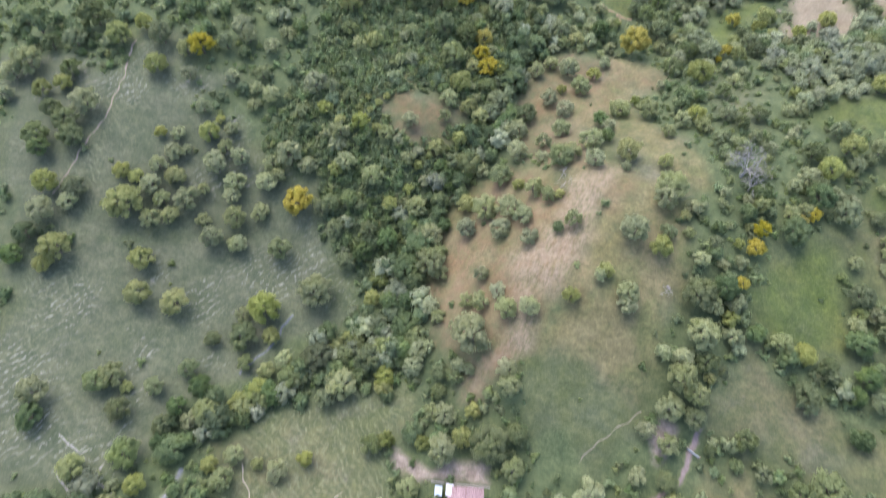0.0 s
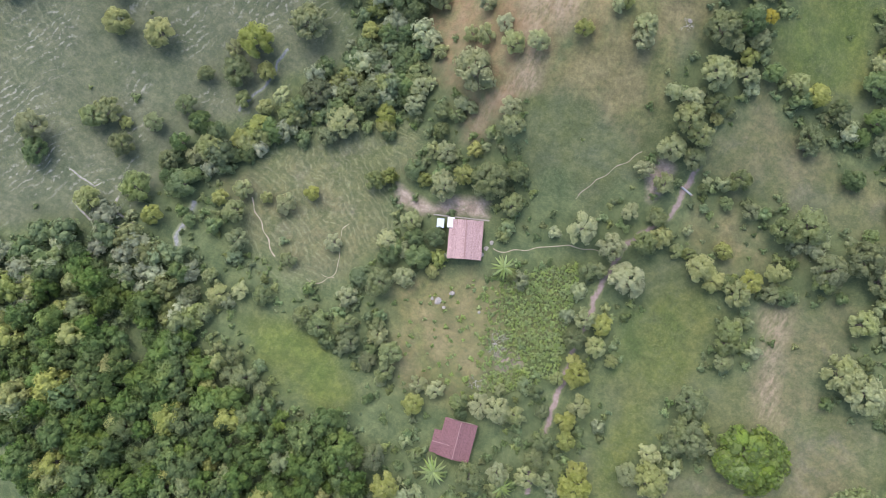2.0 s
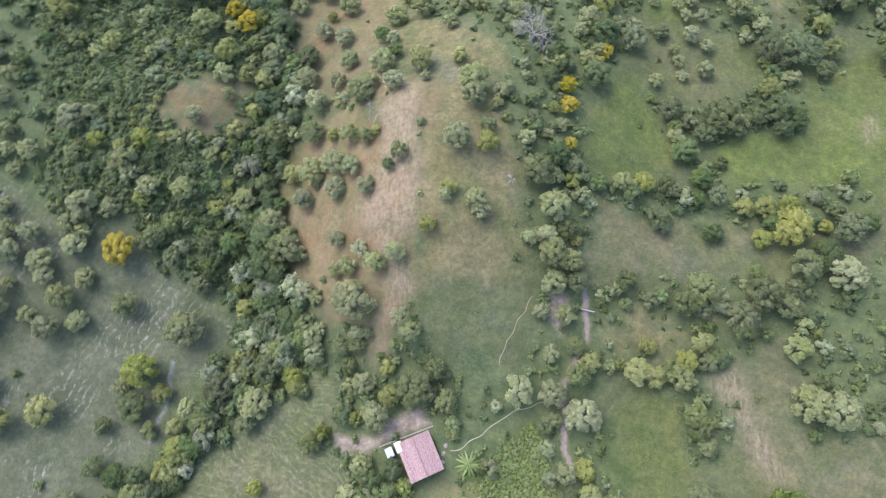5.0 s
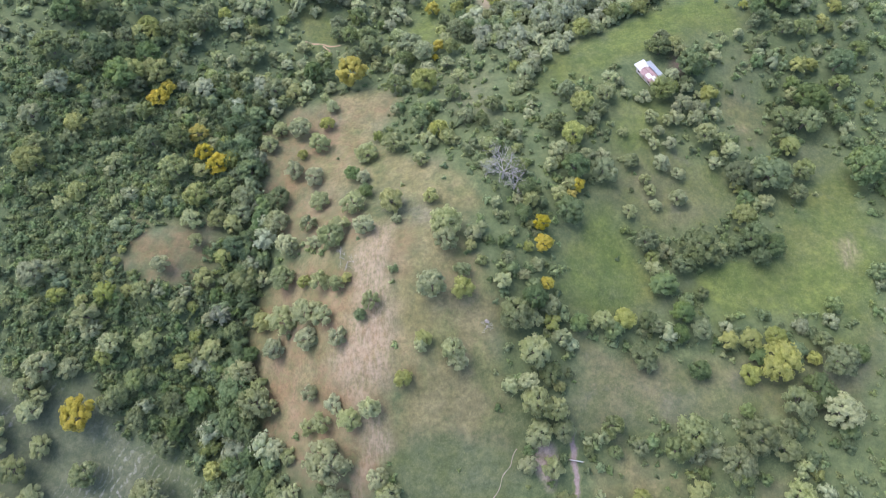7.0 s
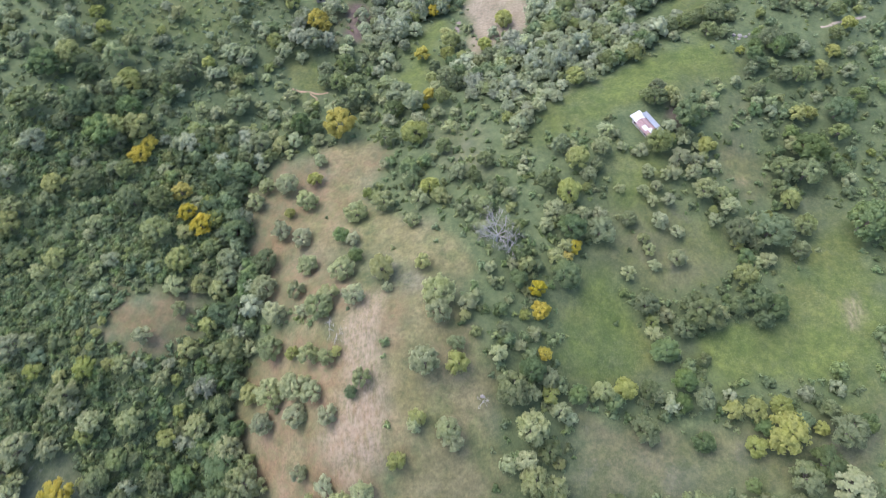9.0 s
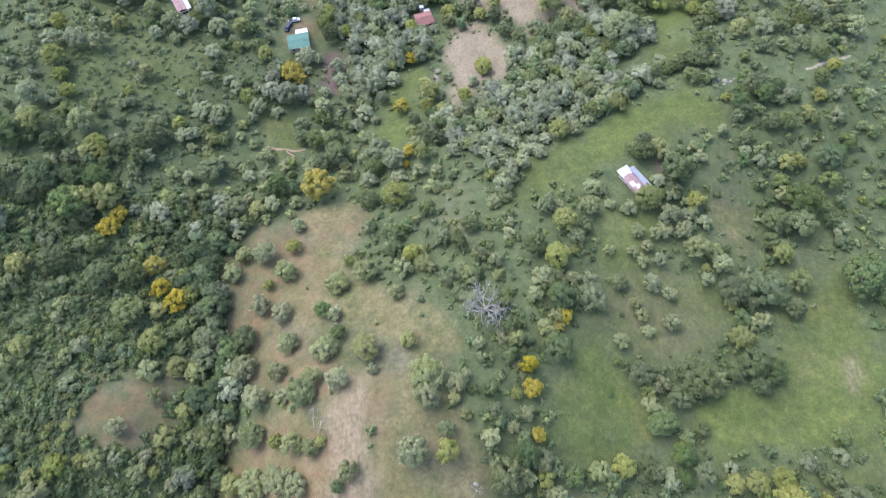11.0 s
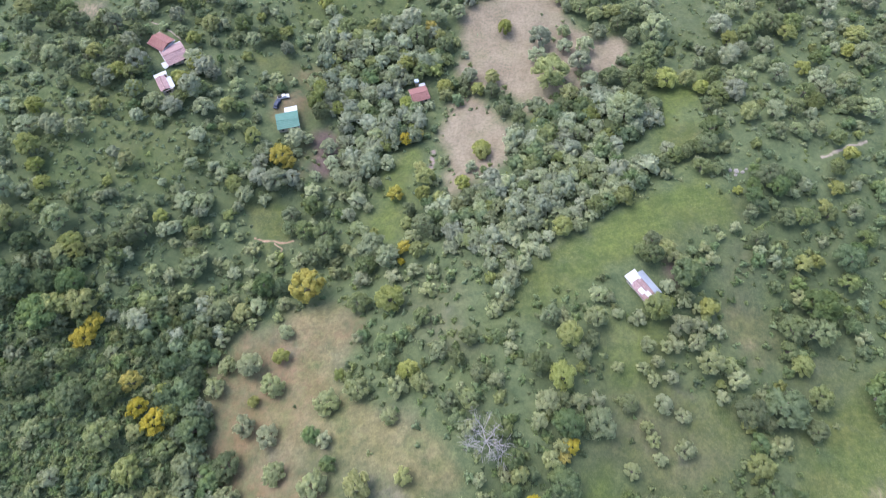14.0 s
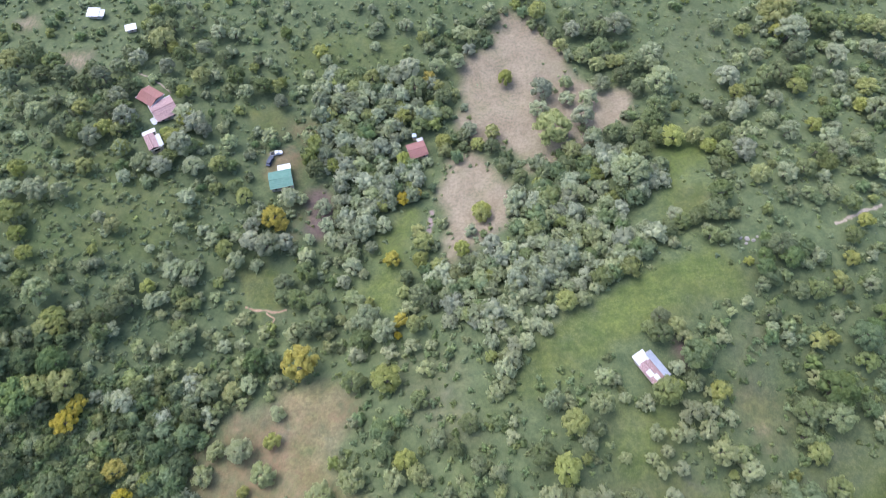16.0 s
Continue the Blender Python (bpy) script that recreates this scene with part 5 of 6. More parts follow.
VALLEY_HAMLET_EAST_B = [
    (110.7, 254.3, 4), (90.8, 253.3, 3.1), (83.2, 252.8, 3.9), (94.5, 251.2, 3.1), (66.1, 251, 3), (74.4, 250.5, 3), (140.1, 249.7, 3.7),
    (115.7, 246.4, 3.1), (139.7, 245.6, 3.2), (171.4, 244.1, 3.4), (78.2, 243.3, 2.5), (69.7, 241.7, 2.5), (134.8, 241.6, 3.6), (172.6, 238.1, 3.4),
    (99.8, 236.8, 3.4), (186.5, 235.8, 3.9), (162.6, 235.7, 3.7), (65.3, 234.4, 2.5),
]
VALLEY_HAMLET_MID = [
    (-41.7, 311.9, 4.6), (8.8, 311.8, 3), (1.8, 309.6, 4.5), (-30.4, 306.2, 4), (30.8, 302, 4.9), (42, 295.4, 3.9), (42.3, 287.8, 3.3),
    (31.5, 283.3, 4.2), (-13.8, 273.5, 3.2), (11.3, 271.2, 2.7), (-10.4, 264.6, 4), (-39.5, 258.1, 3.1),
]
VALLEY_HAMLET_WEST = [
    (-76.6, 342.3, 4), (-69.6, 342.2, 3.4), (-61.1, 341.3, 3.9), (-79.1, 331.2, 3.3), (-121.8, 325.8, 5.2), (-64.5, 324.9, 3.8), (-47.3, 323, 3.7),
    (-113.5, 322.4, 4.5), (-116.7, 316.2, 3.9), (-107.1, 313.3, 4.4), (-126.9, 312.5, 4.5), (-99.2, 308.9, 3.8), (-66.1, 308.6, 3.1), (-82.8, 306.7, 3.7),
    (-83, 295.4, 4.1), (-88.6, 293.5, 4.1), (-77.7, 287.7, 3.5), (-101.7, 285.7, 4.6), (-96.4, 283, 4), (-56.4, 276.9, 3.3), (-63.9, 271.4, 3.3),
    (-107.4, 244, 2.8),
]
VALLEY_RIDGE_EAST = [
    (131.9, 148.6, 3), (58.8, 139.7, 2.9), (78.2, 137.1, 2.6), (135.5, 133.7, 3.5), (68, 132.1, 4.7), (112.6, 131.5, 4.4), (118.1, 128.3, 2.4),
    (130.5, 124.7, 3.3), (78.9, 109.3, 3.6), (94, 106.4, 5.8), (80.3, 104.5, 2.5), (98.5, 103.5, 3), (88.9, 101.4, 3.3), (93.4, 92.6, 2),
    (46.3, 88.3, 3.2), (75.4, 84.5, 3), (77.4, 83, 2.6), (90.7, 81.2, 3.4), (124.1, 76.5, 2.7), (72.4, 74.2, 3.6), (73.3, 72, 2.7),
    (126, 69.8, 5.3),
]
VALLEY_RIDGE_MID = [
    (36.3, 149.6, 2.6), (32.9, 142.4, 3.2), (26.8, 142.2, 2.9), (29, 137.2, 2.8), (-37.3, 132.7, 4.2), (39.7, 132.7, 3.8), (42.4, 125, 3),
    (-16.9, 112.2, 4.3), (-33.4, 103.5, 4.1), (35.2, 101.7, 2.2), (21.5, 97.9, 2.5), (36, 85.1, 4.8), (44.7, 69.6, 3.1),
]
VALLEY_RIDGE_WEST = [
    (-55.4, 139, 3.5), (-111.6, 135.2, 3.4), (-48.5, 134.5, 4.2), (-48.8, 127.6, 3.8), (-145.7, 105.3, 3.2), (-51.5, 104.1, 3), (-166.6, 95.8, 4.7),
    (-194.2, 91.5, 5.6), (-49.2, 89.1, 3.1), (-194.3, 80.3, 4.5), (-212.6, 79.6, 6.8), (-76.6, 75.4, 3.1), (-72.4, 75.4, 2.3), (-201.7, 75.2, 3.6),
    (-81, 70.6, 3.5), (-186.4, 69.4, 3.9), (-65.6, 69, 3.4), (-83.2, 67.7, 3.1), (-75.7, 64.2, 3.4),
]
VALLEY_TREES = VALLEY_FARM_EAST + VALLEY_FARM_MID_A + VALLEY_FARM_MID_B + VALLEY_FARM_WEST + VALLEY_GROVE_EAST_A + VALLEY_GROVE_EAST_B + VALLEY_GROVE_MID + VALLEY_GROVE_WEST + VALLEY_HAMLET_EAST_A + VALLEY_HAMLET_EAST_B + VALLEY_HAMLET_MID + VALLEY_HAMLET_WEST + VALLEY_RIDGE_EAST + VALLEY_RIDGE_MID + VALLEY_RIDGE_WEST

YELLOW_GROVE_MID = [
    (16.4, 222.6, 2.8), (17.9, 197.8, 2.6), (16.6, 193.2, 1.3), (-14.7, 187.1, 5.9),
]
YELLOW_GROVE_WEST = [
    (-80.8, 180.2, 2.9), (-83.2, 175.5, 3.6), (-67.3, 160.3, 3.8), (-64.2, 151.9, 3.1),
]
YELLOW_HAMLET_MID = [
    (37.2, 307.9, 3), (27.7, 251.4, 1.7), (22.1, 248.9, 3), (-25.8, 244.7, 4.3), (-23.1, 241.9, 2.8),
]
YELLOW_RIDGE_EAST = [
    (59, 127.1, 2.3), (56.8, 124.2, 1.7), (46, 113.6, 2.7), (46.1, 107, 2.6), (46, 94.6, 2.1),
]
YELLOW_RIDGE_WEST = [
    (-59, 147.3, 4), (-151.8, 99.3, 5.1), (-90.6, 65.6, 4.9),
]
YELLOW_TREES = YELLOW_GROVE_MID + YELLOW_GROVE_WEST + YELLOW_HAMLET_MID + YELLOW_RIDGE_EAST + YELLOW_RIDGE_WEST

SAVANNA_GROVE_EAST_A = [
    (68.2, 229, 2.4), (89.9, 228.7, 2.9), (78, 228.5, 2.4), (63, 228.3, 2.8), (159.4, 225.9, 2.5), (167, 225, 3.2), (95.5, 224.6, 2.8),
    (79.7, 223.7, 2.8), (113.2, 223.4, 2.9), (83.6, 223.2, 2.4), (73.6, 222.2, 2.4), (88.9, 221.9, 2.4), (64.4, 220.2, 2.4), (68, 219.1, 2.7),
    (75.4, 217.9, 2.3), (89.5, 217.5, 2.4), (96, 217.5, 2.8), (79, 217.2, 2.3), (98.9, 214.5, 2.8), (57.6, 214.3, 1.9), (85.5, 213.3, 2.7),
    (101.4, 213.1, 2.4), (66.7, 212.4, 2.7), (91.7, 212.1, 2.7), (75.6, 210.5, 2.7), (56, 210.1, 2.3), (80.2, 209.9, 2.7), (51.2, 209.8, 2.7),
    (69.9, 209.7, 2.3), (45.5, 209.6, 3), (95.4, 209.1, 2.7), (83.3, 207.3, 2.3),
]
SAVANNA_GROVE_EAST_B = [
    (87.3, 206.1, 2.7), (48.5, 204.6, 2.6), (55.8, 204.1, 3), (70.4, 202.9, 2.3), (84.7, 202.3, 2.6), (152.7, 202, 2.6), (75.9, 201.8, 2.4),
    (73, 201.2, 2.2), (58, 200.6, 2.2), (81.4, 199.8, 2.3), (51.4, 199.5, 2.2), (76, 196.2, 2.6), (65.7, 193.8, 2.2), (61.2, 193.5, 2.2),
    (54.8, 193.3, 2.2), (166.6, 190.9, 2.6), (49, 190.3, 2.2), (57.8, 189.8, 2.2), (60.3, 189.4, 2.2), (50.3, 187.6, 2.1), (62.6, 187.6, 2.3),
    (45.6, 185.7, 2.5), (55.7, 183.9, 2.6), (52.2, 183.6, 2.5), (131.3, 180.6, 2), (48, 176, 3.1), (76.3, 170.6, 2.8),
]
SAVANNA_GROVE_MID = [
    (-38.5, 228.7, 3.4), (9.5, 228.7, 2.5), (-13.9, 228.2, 3.7), (2.4, 227.7, 3.5), (-3, 225.3, 2.1), (-40.5, 223.6, 2.1), (6, 219.1, 2),
    (-1.1, 216.8, 2.4), (29.5, 212.9, 2.7), (1.9, 209.9, 2.7), (35.8, 208.4, 1.9), (4.8, 207.9, 2.1), (33.6, 205.1, 2.6), (40.8, 202.4, 2.6),
    (-42.8, 200.4, 2), (6.9, 200.1, 4.9), (37.4, 197.4, 2.2), (-40.7, 197.1, 2.4), (41.8, 196.3, 2.9), (33.4, 194.8, 2.6), (12.3, 194.6, 4.4),
    (44.7, 191.8, 2.5), (-31.1, 182.6, 3.2), (-43.1, 181.6, 3.9), (-21.5, 172.3, 2.5),
]
SAVANNA_GROVE_WEST = [
    (-60.5, 229.8, 2.6), (-113.9, 228.3, 4.7), (-85.3, 226.5, 2.2), (-57.9, 224.8, 3.8), (-51.8, 224, 3.8), (-129.9, 222.1, 3.7), (-52.6, 220.6, 2.7),
    (-72, 218.6, 3.4), (-95.5, 216.1, 4.8), (-60.1, 214.7, 2.5), (-63.2, 213.5, 2.9), (-74.9, 204, 2.9), (-67.3, 180.5, 4.2), (-115.6, 178.3, 4.2),
    (-75.2, 170.6, 2.2),
]
SAVANNA_HAMLET_EAST_A = [
    (52.9, 329.4, 3.7), (57.3, 325.2, 4.2), (183.3, 318.9, 4.1), (162.4, 318.9, 3.4), (49.9, 313.7, 3.5), (189.9, 309.1, 6.4), (129.4, 305.1, 4.7),
    (203.4, 302, 2.9), (173, 300, 3.3), (128.2, 299.5, 3.6), (219.7, 298.9, 3.6), (163.8, 296.1, 3.8), (203.6, 294.3, 5.2), 
    (127.6, 287.5, 6), (200.5, 282.9, 2.8), (50.4, 278, 3.7), (168.6, 273.2, 4.1), (139.4, 266.5, 2.4),
    (205.1, 262.2, 5.4), (162.3, 262, 3.5), (149.3, 256.4, 2.9), (165.5, 254.9, 3.9), (179.1, 250.9, 3.5), (189.7, 247.3, 3.6), (178.1, 243.9, 4.4),
    (103.2, 243.5, 7.3), (64.4, 240.9, 2.5), (82.8, 240.9, 3), (86.3, 238.6, 3.4),
]
SAVANNA_HAMLET_EAST_B = [
    (71.9, 237.5, 2.9), (79.6, 235.6, 2.7), (155.8, 234.8, 4.1), (93, 233.2, 2.9), (190.8, 232.4, 4.5), (73.2, 230, 3.2),
]
SAVANNA_HAMLET_MID_A = [
    (-43.5, 336.8, 2.7), (29.9, 335.7, 3.2), (42.4, 335.3, 3.7), (17.5, 335, 3.2), (15.7, 326.4, 2.1), (38.7, 323.1, 2.6), (-5.2, 320.6, 2.6),
    (-12.5, 313.5, 2.5), (41.3, 312, 4), (-37.6, 304, 3.5), (9.7, 303.3, 3.9), (10.7, 298.2, 4.4), (-7.8, 297.9, 3.9), (-1, 297.9, 3.9),
    (4.8, 297.4, 3.9), (18.5, 293.3, 4.3), (14.7, 289.9, 3.8), (4.3, 289.8, 3.3), (-5, 285.2, 2.9), (-0.5, 282.9, 3.8), (-28, 282.3, 3.1),
    (17.6, 282.1, 2.8), (6.1, 282, 2.4), (-42.3, 278.6, 3.3), (6.8, 266.8, 3.2), (3.4, 263.2, 2.7), (24, 259.4, 2.6), (-16.2, 253.4, 2.7),
    (10.5, 252.1, 3), (-2.5, 251.3, 2.6), (5, 250.2, 3), (-33.5, 248.7, 2.2),
]
SAVANNA_HAMLET_MID_B = [
    (-7.7, 248.4, 3.5), (-2.6, 244.8, 2.2), (-6.7, 240.6, 3), (14.1, 238.1, 3.3), (-13.1, 235.7, 2.1), (-4.7, 234.4, 2.9), (0.5, 231.9, 4.1),
]
SAVANNA_HAMLET_WEST = [
    (-50.3, 337.5, 3.8), (-55.7, 329.5, 3.8), (-119.8, 299.1, 4.3), (-112.6, 293.7, 4.7), (-58.3, 274.4, 2.8), (-72.1, 268.3, 3.8), (-77.3, 262.2, 2.8),
    (-112.7, 256.2, 4.3), (-103.8, 256.1, 4.3), (-95.5, 254.7, 3.7), (-55.6, 253.7, 3.1), (-83.4, 245.4, 2.3), (-59.9, 244.6, 1.8), (-56.7, 240.8, 2.6),
    (-46.3, 236.6, 2.6), (-66.4, 233.4, 1.7),
]
SAVANNA_FIELDS = [
    (79.1, 282.4, 4.0), (98.6, 284.0, 4.1), (105.7, 292.1, 4.2), (90.8, 286.5, 3.1), (-79.9, 274.8, 3.6), (98.0, 170.9, 2.2), (101.9, 165.8, 2.7), (92.4, 295.9, 3.0), (103.5, 241.7, 6.9),
]
SAVANNA_TREES = SAVANNA_FIELDS + SAVANNA_GROVE_EAST_A + SAVANNA_GROVE_EAST_B + SAVANNA_GROVE_MID + SAVANNA_GROVE_WEST + SAVANNA_HAMLET_EAST_A + SAVANNA_HAMLET_EAST_B + SAVANNA_HAMLET_MID_A + SAVANNA_HAMLET_MID_B + SAVANNA_HAMLET_WEST


plant(tree_kind("broadleaf_tree", LEAF_DARK, "dark green broadleaf tree with a lumpy rounded crown", "dark broadleaf trees", 100), [s for s in DARK_TREES if s[1] < 215], 1)
plant(tree_kind("grove_tree", LEAF_HAZY_HAMLET, "grey-green rounded tree of the northern groves, paled with painted haze", "trees of the northern groves", 150, open_crown=0.1), [s for s in DARK_TREES if s[1] >= 215], 6)
plant(tree_kind("pale_tree", LEAF_PALE, "pale grey-green tree with a feathery open crown", "pale trees of ridge and farm", 200, open_crown=0.3), PALE_TREES, 2)
plant(tree_kind("valley_tree", LEAF_VALLEY, "soft green rounded tree of the valley side", "trees of the valley sides", 350, open_crown=0.2), VALLEY_TREES, 10)
plant(tree_kind("savanna_tree", LEAF_HAZY_NORTH, "pale green savanna tree on the northern slopes, lightened with painted haze", "savanna trees of the north", 250, open_crown=0.2), SAVANNA_TREES, 5)
plant(tree_kind("lime_tree", LEAF_LIME, "yellowish lime-green tree with a dense rounded crown", "lime-green trees", 300), LIME_TREES, 3)
plant(tree_kind("flowering_tree", LEAF_YELLOW, "tree covered in golden yellow blossom among the green", "yellow flowering trees", 400, open_crown=0.3), YELLOW_TREES, 4)


# ---------------------------------------------------------------- woods and scrub
ROOFS = [(3, 6, 9), (26, -44, 9), (-23, 265, 11), (29, 273, 8), (-71, 299, 12), (-69, 280, 8), (90, 172, 10), (-104, 354, 7), (-88, 344, 5), (134, 211.5, 5)]


def scatter(step, seed, keep_open, keep_sparse, gap, forest=None, share=1.0):
    """Uneven spots over the seen land, clear of roofs, lanes and the trees planted above. keep_open, keep_sparse: chance on open and on thinly grown land;
    forest: True within the closed woods alone, False outside them alone."""
    rng = np.random.RandomState(seed)
    gx, gy = [a.ravel() for a in np.meshgrid(np.arange(-260, 262, step), np.arange(-118, 382, step))]
    gx, gy = gx + rng.uniform(-0.45, 0.45, gx.shape) * step, gy + rng.uniform(-0.45, 0.45, gx.shape) * step
    good = (depth_in(gx, gy, SEEN) > 0) & (rng.uniform(size=gx.shape) < share)
    gx, gy = gx[good], gy[good]
    clear = cover(gx, gy, OPEN, 4.0, 31)
    thin = cover(gx, gy, SPARSE, 4.0, 32)
    good = rng.uniform(size=gx.shape) > np.maximum(clear * (1 - keep_open), thin * (1 - keep_sparse))
    if forest is not None:
        good &= (cover(gx, gy, FOREST, 3.0, 33) > 0.5) == forest
    for x, y, r in ROOFS:
        good &= (gx - x) ** 2 + (gy - y) ** 2 > r * r
    for line in (LANE, FOOTPATH, ROAD_NE):
        good &= off_line(gx, gy, line) > 3.0
    for x, y, r in DARK_TREES + PALE_TREES + SAVANNA_TREES + VALLEY_TREES + LIME_TREES + YELLOW_TREES:
        good &= (gx - x) ** 2 + (gy - y) ** 2 > (r * gap) ** 2
    return gx[good], gy[good], rng


def joined(name, spots, clouds, leaf, label, category, rng, lift):
    """Many plants in one mesh."""
    verts, faces, tones, base = [], [], [], 0
    heights = grounds(np.array([s[0] for s in spots], float), np.array([s[1] for s in spots], float))
    for n, (x, y, r) in enumerate(spots):
        v, f = clouds[rng.randint(len(clouds))]
        a = rng.uniform(0, 6.28)
        c, s = math.cos(a) * r, math.sin(a) * r
        p = np.stack([v[:, 0] * c - v[:, 1] * s + x, v[:, 0] * s + v[:, 1] * c + y, (v[:, 2] + lift) * r * rng.uniform(0.95, 1.5) + heights[n]], 1)
        verts.append(p)
        tones.append(np.full(len(p), rng.uniform()))
        faces.append(np.array(f) + base)
        base += len(p)
    verts, faces = np.concatenate(verts), np.concatenate(faces)
    me = bpy.data.meshes.new(name)
    me.vertices.add(len(verts))
    me.vertices.foreach_set("co", verts.ravel())
    me.loops.add(faces.size)
    me.loops.foreach_set("vertex_index", faces.ravel())
    me.polygons.add(len(faces))
    me.polygons.foreach_set("loop_start", np.arange(len(faces)) * 3)
    me.update(calc_edges=True)
    me.attributes.new("tone", "FLOAT", "POINT").data.foreach_set("value", np.concatenate(tones))
    me.shade_smooth()
    me.materials.append(leaf)
    return tagged(new(name, me), label, category, kind="stuff")


def build_woods():
    # closed woods: the trees nearest to the farm stand singly, the rest in one canopy
    wx, wy, rng = scatter(4.3, 41, 0.0, 0.3, 0.75, True)
    spots = [(x, y, rng.uniform(2.0, 4.1)) for x, y in zip(wx, wy)]
    single = [s for s in spots if s[1] < 12 and s[0] > -95][:290]
    models = []
    for leaf, count, tint in ((LEAF_FOREST, 9, "dark green"), (LEAF_LIME, 1, "yellow-green"), (LEAF_VALLEY, 1, "soft green")):
        models += tree_models("forest_tree", leaf, f"tall {tint} tree in closed woods", "trees of the southern woods", 700 + 10 * count, lobes=12, leaves=36, size=0.10, level=1, count=count, crown_at=0.75)
    plant(models, single, 7, 0.9, 1.4)
    rest = [s for s in spots if s not in set(single)]
    tones = np.random.RandomState(49).uniform(size=len(rest))
    # In the north many dark crowns become pale ones, as painted haze.
    tones = np.where((np.array([s[1] for s in rest]) > 185) & (tones < 0.33), 0.7, tones)
    for low, high, leaf, label in ((0, 0.55, WOODLAND, "closed dark green woodland canopy along stream and slopes"), (0.55, 0.85, HAZY_GROVE_CANOPY, "pale grey-green crowns within the closed woodland, with painted haze"), (0.85, 1, LIME_CANOPY, "yellow-green crowns within the closed woodland")):
        clouds = [leaf_cloud(np.random.RandomState(500 + int(low * 20) + k), 9, 26, 0.125, 1) for k in range(6)]
        joined("woodland", [s for s, tone in zip(rest, tones) if low <= tone < high], clouds, leaf, label, "woodland", rng, 0.62)
    # open woods
    wx, wy, rng = scatter(5.0, 42, 0.0, 0.2, 0.95, False, 0.38)
    spots = [(x, y, rng.uniform(1.3, 2.7)) for x, y in zip(wx, wy)]
    tones = np.random.RandomState(50).uniform(size=len(spots))
    # Here too the darkest northern trees are made pale in place of haze.
    tones = np.where((np.array([s[1] for s in spots]) > 190) & (tones < 0.2), 0.5, tones)
    at = np.array([s[:2] for s in spots])
    shady = ((at[:, 0] > 105) & (at[:, 1] < 235)) | ((at[:, 0] < -30) & (at[:, 1] > 50) & (at[:, 1] < 215))
    tones = np.where(shady & (tones > 0.34) & (tones < 0.5), 0.1, tones)
    single = [s for s, tone in zip(spots, tones) if 95 < s[1] < 215 and -75 < s[0] < 130 and tone < 0.75][:290]
    chosen = set(single)
    models = tree_models("young_tree", LEAF_PALE, "small pale green tree of the open woods", "small trees of the open woods", 800, lobes=10, leaves=32, size=0.11, level=1, count=6, open_crown=0.3)
    plant(models, single, 8)
    for low, high, leaf, label in ((0, 0.34, WOODLAND, "small dark green trees of the open woods"), (0.34, 0.74, PALE_CANOPY, "pale grey-green trees of the open woods"), (0.74, 0.92, SCRUB, "fresh green young trees of the open woods"), (0.92, 1, LIME_CANOPY, "yellow-green young trees of the open woods")):
        clouds = [leaf_cloud(np.random.RandomState(520 + int(low * 10) + k), 8, 24, 0.13, 1, 0.85, 0.15) for k in range(6)]
        joined("open_woodland", [s for s, tone in zip(spots, tones) if low <= tone < high and s not in chosen], clouds, leaf, label, "woodland", rng, 0.5)
    sx, sy, rng = scatter(2.6, 43, 0.012, 0.7, 0.8, None, 0.54)
    clouds = [leaf_cloud(np.random.RandomState(600 + k), 4, 14, 0.20, 0) for k in range(6)]
    bushes = [(x, y, rng.uniform(0.5, 1.4) * (0.75 if y > 195 else 1.0)) for x, y in zip(sx, sy)]
    mossy = bushes[::3] + bushes[1::3]
    joined("scrub", [p for p in mossy if p[1] <= 195], clouds, SCRUB, "low green scrub and tall weeds between the trees", "scrub", rng, 0.25)
    joined("scrub", [p for p in mossy if p[1] > 195], clouds, SCRUB_HAZY_NORTH, "low soft green weeds on the northern slopes, paled with painted haze", "scrub", rng, 0.2)
    joined("scrub", bushes[2::3], clouds, SCRUB_PALE, "low yellow-green bushes between the trees", "scrub", rng, 0.25)
    # thickets of bushes that close over the ground of the western slopes
    tx, ty, rng = scatter(2.0, 44, 0.0, 1.0, 0.55)
    inside = np.maximum(depth_in(tx, ty, THICKET_WEST), depth_in(tx, ty, THICKET_NORTH) - 3) > 0
    inside &= rng.uniform(size=tx.shape) < np.where(ty < 190, 0.8, 0.38)
    thick = [leaf_cloud(np.random.RandomState(640 + k), 4, 14, 0.20, 0, 0.8) for k in range(6)]
    bushes = [(x, y, rng.uniform(0.7, 1.6) if y < 190 else rng.uniform(0.35, 0.95)) for x, y in zip(tx[inside], ty[inside])]
    dense = bushes[::2] + bushes[1::4]
    joined("thicket", [p for p in dense if p[1] < 190], thick, SCRUB, "dense dark green thicket of bushes and creepers", "thicket", rng, 0.3)
    joined("thicket", [p for p in dense if p[1] >= 190], thick, SCRUB_HAZY_NORTH, "low soft green creepers over the northern meadow, paled with painted haze", "thicket", rng, 0.15)
    joined("thicket", bushes[3::4], thick, SCRUB_PALE, "lighter green bushes within the thicket", "thicket", rng, 0.3)
    # the planted garden between the farmhouses: a dense crop towards the lane, thin weeds elsewhere
    rng = np.random.RandomState(60)
    gx, gy = [a.ravel() for a in np.meshgrid(np.arange(-10, 48, 0.95), np.arange(-42, 20, 0.95))]
    gx, gy = gx + rng.uniform(-0.4, 0.4, gx.shape), gy + rng.uniform(-0.4, 0.4, gx.shape)
    good = (depth_in(gx, gy, GARDEN) > 0.5) & (rng.uniform(size=gx.shape) < np.clip((gx + 0.35 * gy - 9) / 15, 0.07, 0.9))
